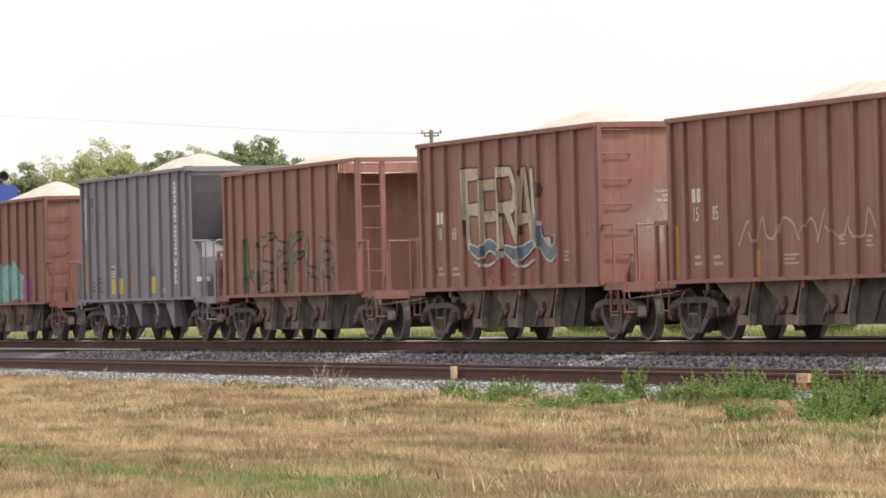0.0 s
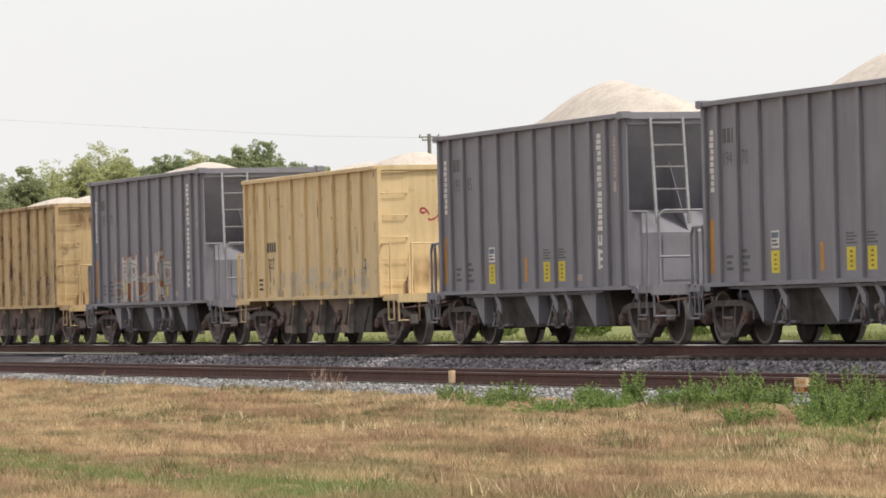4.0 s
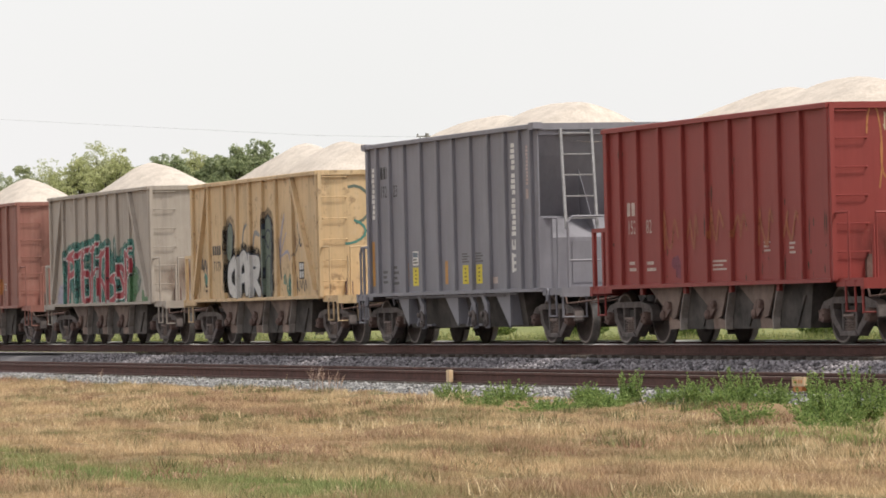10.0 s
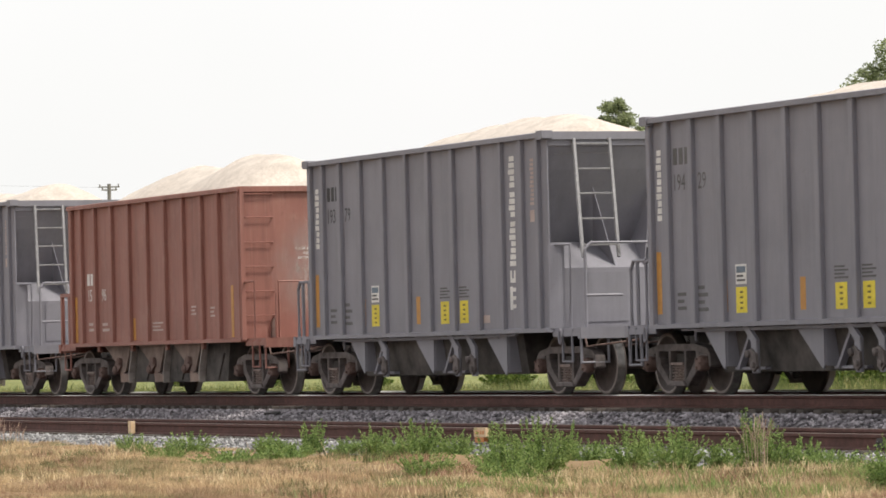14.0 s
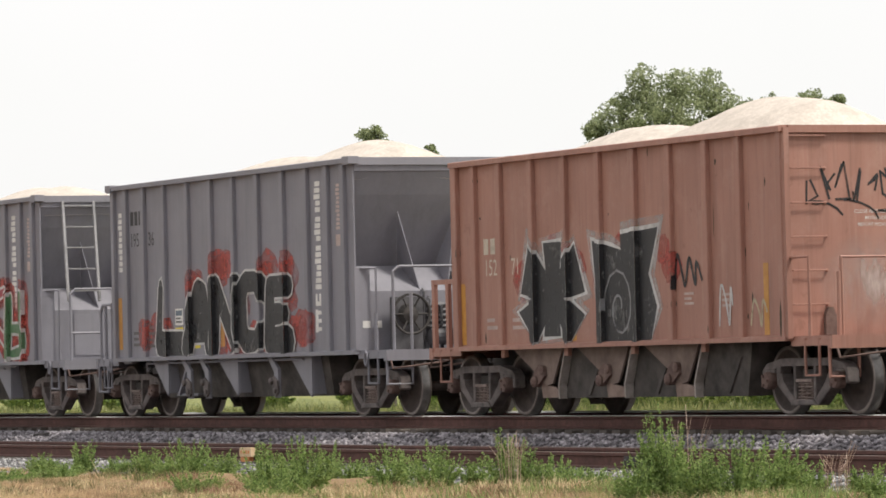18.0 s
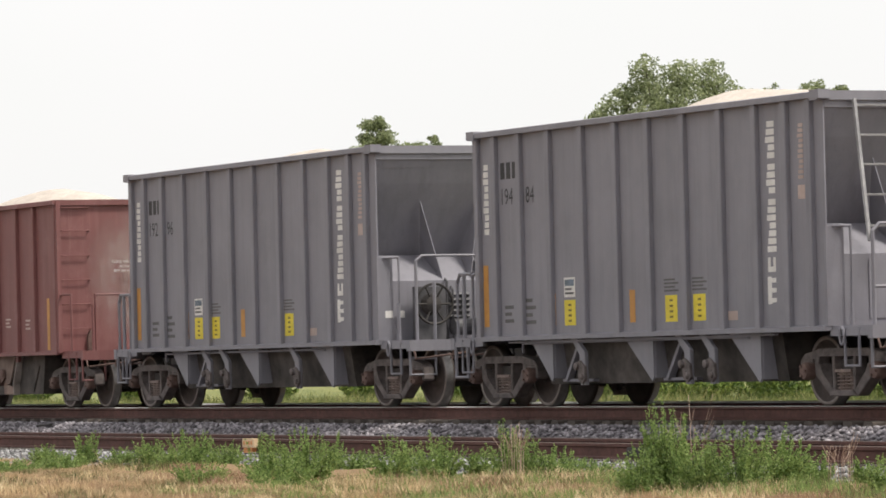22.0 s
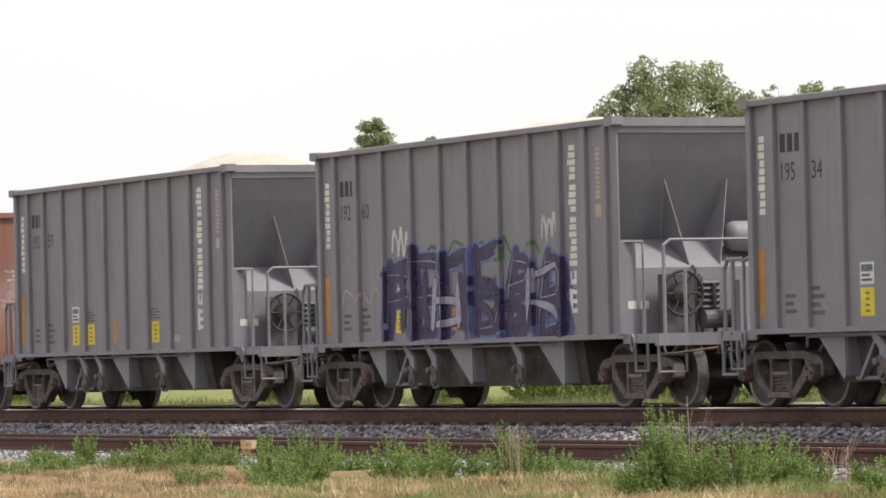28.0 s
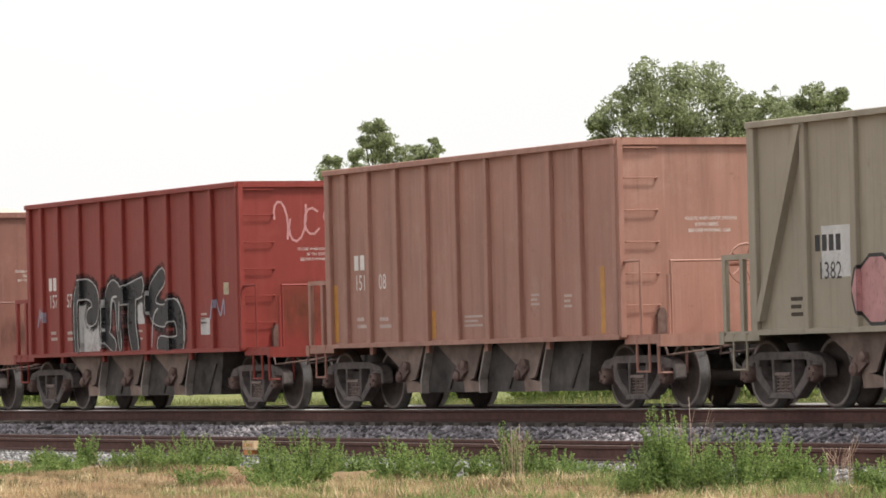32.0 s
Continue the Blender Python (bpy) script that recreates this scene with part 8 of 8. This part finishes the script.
sprayed("peeled_paint", [[(u, 1.02), (u + 0.41, 1.02), (u + 0.41, 1.35 + jag.uniform(0.05, 0.5)), (u + 0.2, 1.4 + jag.uniform(0, 0.4)), (u, 1.35 + jag.uniform(0.05, 0.5))] for u in [0.5 + 0.4 * i for i in range(20)]], CHALK, C[33], PB, LB, 1)
blobs(C[33], PB, LB, 3.0, 6.4, 1.2, 1.95, CHALK, 48, 10, 0.42, 1.5)
bubble(C[33], PB, LB, "H2O", 2.35, 5.7, 1.02, 2.42, S_NAVY, (S_TEAL, S_GREEN, CHALK), 49, 0.34, 0.035, 3, 0.0, True)
tag_line(C[34], PG, LG, 6.95, 7.3, 1.4, 1.95, S_LILAC, 50, 2, 0.03)
tag_line(C[34], PG, LG, 7.6, 8.2, 1.4, 1.95, S_LILAC, 51, 3, 0.03)
blobs(C[39], PG, LG, 2.6, 8.6, 1.1, 1.6, M_BLUE, 52, 22, 0.36, 0.6, jag=0.12)
wildstyle(C[39], PG, LG, 6, 2.4, 8.6, 1.02, 2.35, (S_PURPLE,), S_BLUE, 53, 0.36, 0.035, None, S_LILAC, 0.25)
wildstyle(C[39], PG, LG, 5, 2.9, 8.3, 1.15, 2.05, (S_PURPLE, S_LILAC, S_PURPLE), S_PURPLE, 153, 0.16, 0.02, None, None, 0.2, 3.6)
tag_line(C[39], PG, LG, 3.6, 8.0, 2.15, 2.5, S_GREEN, 54, 5, 0.06, 1)
tag_line(C[39], PG, LG, 2.7, 3.3, 2.3, 2.75, S_WHITE, 55, 3, 0.07)
tag_line(C[39], PG, LG, 7.75, 8.3, 2.4, 2.8, S_WHITE, 56, 3, 0.07)
tag_line(C[39], PG, LG, 0.8, 2.2, 1.6, 1.9, FADED, 57, 3, 0.04)
blobs(C[41], PL, LL, 2.5, 8.3, 1.6, 2.55, M_CYAN, 58, 26, 0.42, 0.6, jag=0.12)
blobs(C[41], PL, LL, 1.7, 2.5, 1.1, 1.4, S_PURPLISH, 59, 5, 0.25, 1, jag=0.15)
blobs(C[41], PL, LL, 8.2, 8.9, 1.3, 1.9, S_PURPLISH, 60, 5, 0.22, 1, jag=0.15)
blobs(C[41], PL, LL, 8.3, 9.2, 1.2, 1.8, M_CYAN, 160, 8, 0.28, 1.4, jag=0.15)
bubble(C[41], PL, LL, "EARS", 2.75, 8.1, 1.02, 2.5, S_WHITE, (S_BLACK,), 61, 0.31, 0.05, 2, 0.0, True)
drips(C[41], PL, LL, 2.9, 8.0, 1.05, 2.1, 46, S_WHITE, 161, 6.2)
drips(C[41], PL, LL, 2.8, 8.1, 1.02, 1.5, 20, S_BLACK, 162, 1.2)
for u in (0.25, 0.85):
    sprayed("graffiti", squiggle([(u - 0.1, 1.1), (u, 1.9), (u + 0.2, 2.25), (u + 0.42, 1.9), (u + 0.4, 1.1)], 0.05), S_BLACK, C[41], PL, LL, 2)
end_tag(C[41], LL, -0.9, 0.4, 2.05, 3.0, S_BLACK, 62, 4, 0.022)
end_tag(C[41], LL, -0.55, 0.1, 3.05, 3.35, S_BLACK, 63, 3, 0.022, False)
sprayed("graffiti", [[(2.55, 1.05), (3.5, 1.05), (3.52, 2.05), (2.6, 1.9)], [(4.9, 1.5), (5.75, 1.5), (5.7, 2.0), (4.95, 1.95)], [(3.55, 1.1), (3.75, 1.1), (3.8, 2.0), (3.62, 1.95)]], S_WHITE, C[43], PB, LB, 1.0)
for strokes in ([(0.34, [(2.38, 1.08), (2.34, 1.6), (2.42, 2.08), (2.85, 2.16), (3.22, 2.02), (3.2, 1.72), (2.95, 1.66)], 0.1)],
                [(0.34, [(3.82, 1.5), (3.88, 1.95), (4.12, 2.12), (4.38, 1.95), (4.42, 1.5), (4.5, 1.15)], 0.15), (0.3, [(3.75, 1.3), (4.1, 1.15)], 0.2)],
                [(0.32, [(4.66, 2.0), (5.1, 2.08), (5.58, 2.16)], 0.05), (0.34, [(5.02, 2.0), (4.98, 1.5), (5.12, 1.1)], 0.1)],
                [(0.36, [(6.42, 2.28), (6.0, 2.05), (5.98, 1.72), (6.45, 1.62), (6.95, 1.72), (7.2, 1.45), (7.1, 1.1), (6.3, 1.12)], 0.15)]):
    piece(C[43], PB, LB, strokes, S_BLACK, S_WHITE, 0.022, M_SOOT, 1.5, 0.1)
lines(C[43], PB, LB, [(0.04, [(4.0, 1.6), (4.05, 1.95), (4.3, 2.0)], 0.2), (0.04, [(4.35, 1.4), (4.4, 1.9)], 0.2), (0.04, [(5.9, 1.1), (6.0, 1.6), (6.2, 1.75)], 0.2), (0.03, [(7.34, 1.2), (7.36, 1.6), (7.1, 1.9)], 0.2)], S_WHITE, 3.4)
tag_line(C[43], PB, LB, 0.3, 0.8, 1.5, 1.9, S_LILAC, 65, 2, 0.05)
tag_line(C[43], PB, LB, 8.7, 9.2, 1.5, 1.9, S_LILAC, 66, 2, 0.05)
plate("notice", C[43], 8.08, 1.27, 0.42, 0.28, S_WHITE, LB)
plate("notice", C[43], 9.1, 1.92, 0.22, 0.2, S_YELLOW, LB)
end_tag(C[43], LB, -0.8, 0.7, 2.6, 3.3, S_PINK, 67, 5, 0.035)
plate("bare_patch", C[45], 1.72, 1.68, 0.72, 0.66, S_WHITE, LB, -PANEL_Y + 0.002)
sprayed("graffiti", [[(3.1 + 0.55 * math.cos(a * 0.6283), 1.5 + 0.48 * math.sin(a * 0.6283)) for a in range(10)]], S_BLACK, C[45], PD, LB, 1)
sprayed("graffiti", [[(3.1 + 0.5 * math.cos(a * 0.6283), 1.5 + 0.43 * math.sin(a * 0.6283)) for a in range(10)]], S_PINK, C[45], PD, LB, 2)

# a short pipe stub on one end
bm = bmesh.new()
lathe(bm, [(0.17, 0.0), (0.19, 0.02), (0.19, 0.34), (0.16, 0.34), (0.14, 0.05)], 16, "x", (LT / 2 + 0.02, 0.55, 1.95))
part("pipe_stub", bm, STEEL_DARK, C[36], "dark round pipe stub")

# grime, dust and rust on the end sheets
for i, mat, y0, y1, z0, z1 in ((12, SOOT, -1.15, -0.35, 1.3, 3.5), (33, SOOT, -1.15, -0.45, 1.2, 3.6), (18, RUSTRUN, -1.3, -0.3, 1.1, 2.2), (17, RUSTRUN, -1.3, 0.4, 1.05, 1.8), (30, DUST, -0.9, 1.3, 1.1, 3.7), (30, DUST, -0.3, 0.5, 1.1, 2.6), (3, DUST, -1.2, 1.2, 1.1, 3.0),
                               (13, RUSTRUN, -1.35, 0.3, 1.05, 2.1), (5, RUSTRUN, -1.3, 0.2, 2.9, 3.6), (7, RUSTRUN, -1.0, 0.9, 1.05, 1.9), (16, SOOT, -1.2, 0.2, 1.05, 2.0), (43, RUSTRUN, -1.1, 0.6, 1.05, 2.2), (27, DUST, -1.0, 1.0, 1.1, 2.4),
                               (20, DUST, -0.9, 1.2, 1.1, 3.4), (36, SOOT, -1.1, 0.1, 1.05, 2.3), (42, SOOT, -1.2, 0.3, 1.05, 1.8), (4, SOOT, -1.0, 1.0, 1.05, 2.4), (37, DUST, -1.0, 1.1, 1.1, 2.9)):
    L = KINDS[TRAIN[i][0]][1]
    end_patch("stain", C[i], L, [(y0, z0), (y1, z0), (y1, z1), (y0, z1)], mat, 0.5)


# ---- the locomotive at the head of the train ----
def locomotive(x_end):
    root = new("locomotive")
    bm = bmesh.new()
    prism(bm, [(-0.9, 1.5), (0.9, 1.5), (0.9, 3.75), (0.55, 4.2), (-0.55, 4.2), (-0.9, 3.75)], -18.6, -7.0, "x")
    part("long_hood", bm, LOCO_BLUE, root)
    bm = bmesh.new()
    prism(bm, [(-0.9, 1.5), (0.9, 1.5), (0.9, 2.9), (0.6, 3.1), (-0.6, 3.1), (-0.9, 2.9)], -3.4, -1.4, "x")
    part("short_hood", bm, LOCO_BLUE, root)
    bm = bmesh.new()
    prism(bm, [(-1.48, 1.5), (1.48, 1.5), (1.48, 4.36), (1.38, 4.47), (0.9, 4.52), (-0.9, 4.52), (-1.38, 4.47), (-1.48, 4.36)], -7.0, -3.4, "x")
    part("cab", bm, LOCO_BLUE, root)
    bm = bmesh.new()
    box(bm, -19.8, -0.3, -1.5, 1.5, 1.15, 1.5)
    part("frame", bm, STEEL_DARK, root)
    bm = bmesh.new()
    prism(bm, [(-1.25, 0.35), (1.25, 0.35), (1.35, 0.9), (1.35, 1.15), (-1.35, 1.15), (-1.35, 0.9)], -12.5, -7.5, "x")
    part("fuel_tank", bm, STEEL_DARK, root)
    for x in (-17.2, -15.5, -13.8):
        bm = bmesh.new()
        lathe(bm, [(0.62, 4.18), (0.66, 4.32), (0.55, 4.34), (0.1, 4.28)], 20, "z", (x, 0, 0))
        part("cooling_fan", bm, STEEL_DARK, root)
    bm = bmesh.new()
    for y, z in ((0.74, 4.71), (1.14, 4.75)):
        lathe(bm, [(0.05, 0.0), (0.06, 0.22), (0.10, 0.34), (0.155, 0.42), (0.145, 0.43), (0.03, 0.28)], 16, "x", (-4.2, y, z))
        tube(bm, [(-4.1, y, 4.5), (-4.1, y, z)], 0.045, 6)
    part("air_horn", bm, STEEL_DARK, root)
    for s in (-1, 1):
        bm = bmesh.new()
        tube(bm, [(-19.6, s * 1.42, 2.45), (-7.1, s * 1.42, 2.45)], 0.02, 5)
        part("handrail", bm, GALV, root)
        for k in range(7):
            bm = bmesh.new()
            tube(bm, [(-19.6 + k * 2.05, s * 1.42, 1.5), (-19.6 + k * 2.05, s * 1.42, 2.45)], 0.018, 5)
            part("rail_post", bm, GALV, root)
    bm = bmesh.new()
    box(bm, -0.3, 0.35, -0.12, 0.12, 0.75, 1.0)
    part("coupler", bm, STEEL_DARK, root)
    for x in (-3.6, -16.0):
        truck(root, x)
    return tagged(root, "blue diesel locomotive with two dark air horns on its cab", "locomotive")


LOCO_X = TRAIN[0][2] - 1.75
loco = locomotive(LOCO_X)
loco.matrix_basis = pose(LOCO_X, TRACK, 0)
cars.append((loco, LOCO_X, 0.0))


# ---- what moves ----
def motions():
    steps = [i * 0.5 for i in range(65)]
    for car, x, _ in cars:
        walk(car, [(t, pose(x - travelled(t), TRACK, 0)) for t in steps])
    for heap, x in loads:
        walk(heap, [(t, pose(x - travelled(t), TRACK, 0)) for t in steps])
    # every wheelset turns by the same rolling
    sets = [ob for car, _, _ in cars for ob in car.children_recursive if ob.name.startswith("wheelset")]
    walk(sets[0], [(i / FPS, pose(0, 0, 0, 0, -math.degrees(travelled(i / FPS) / WHEEL_R), 0)) for i in range(32 * FPS + 1)])
    turn = sets[0].animation_data
    for ob in sets[1:]:
        ob.rotation_mode = "QUATERNION"
        keys = ob.animation_data_create()
        keys.action = turn.action
        keys.action_slot = turn.action_slot


motions()
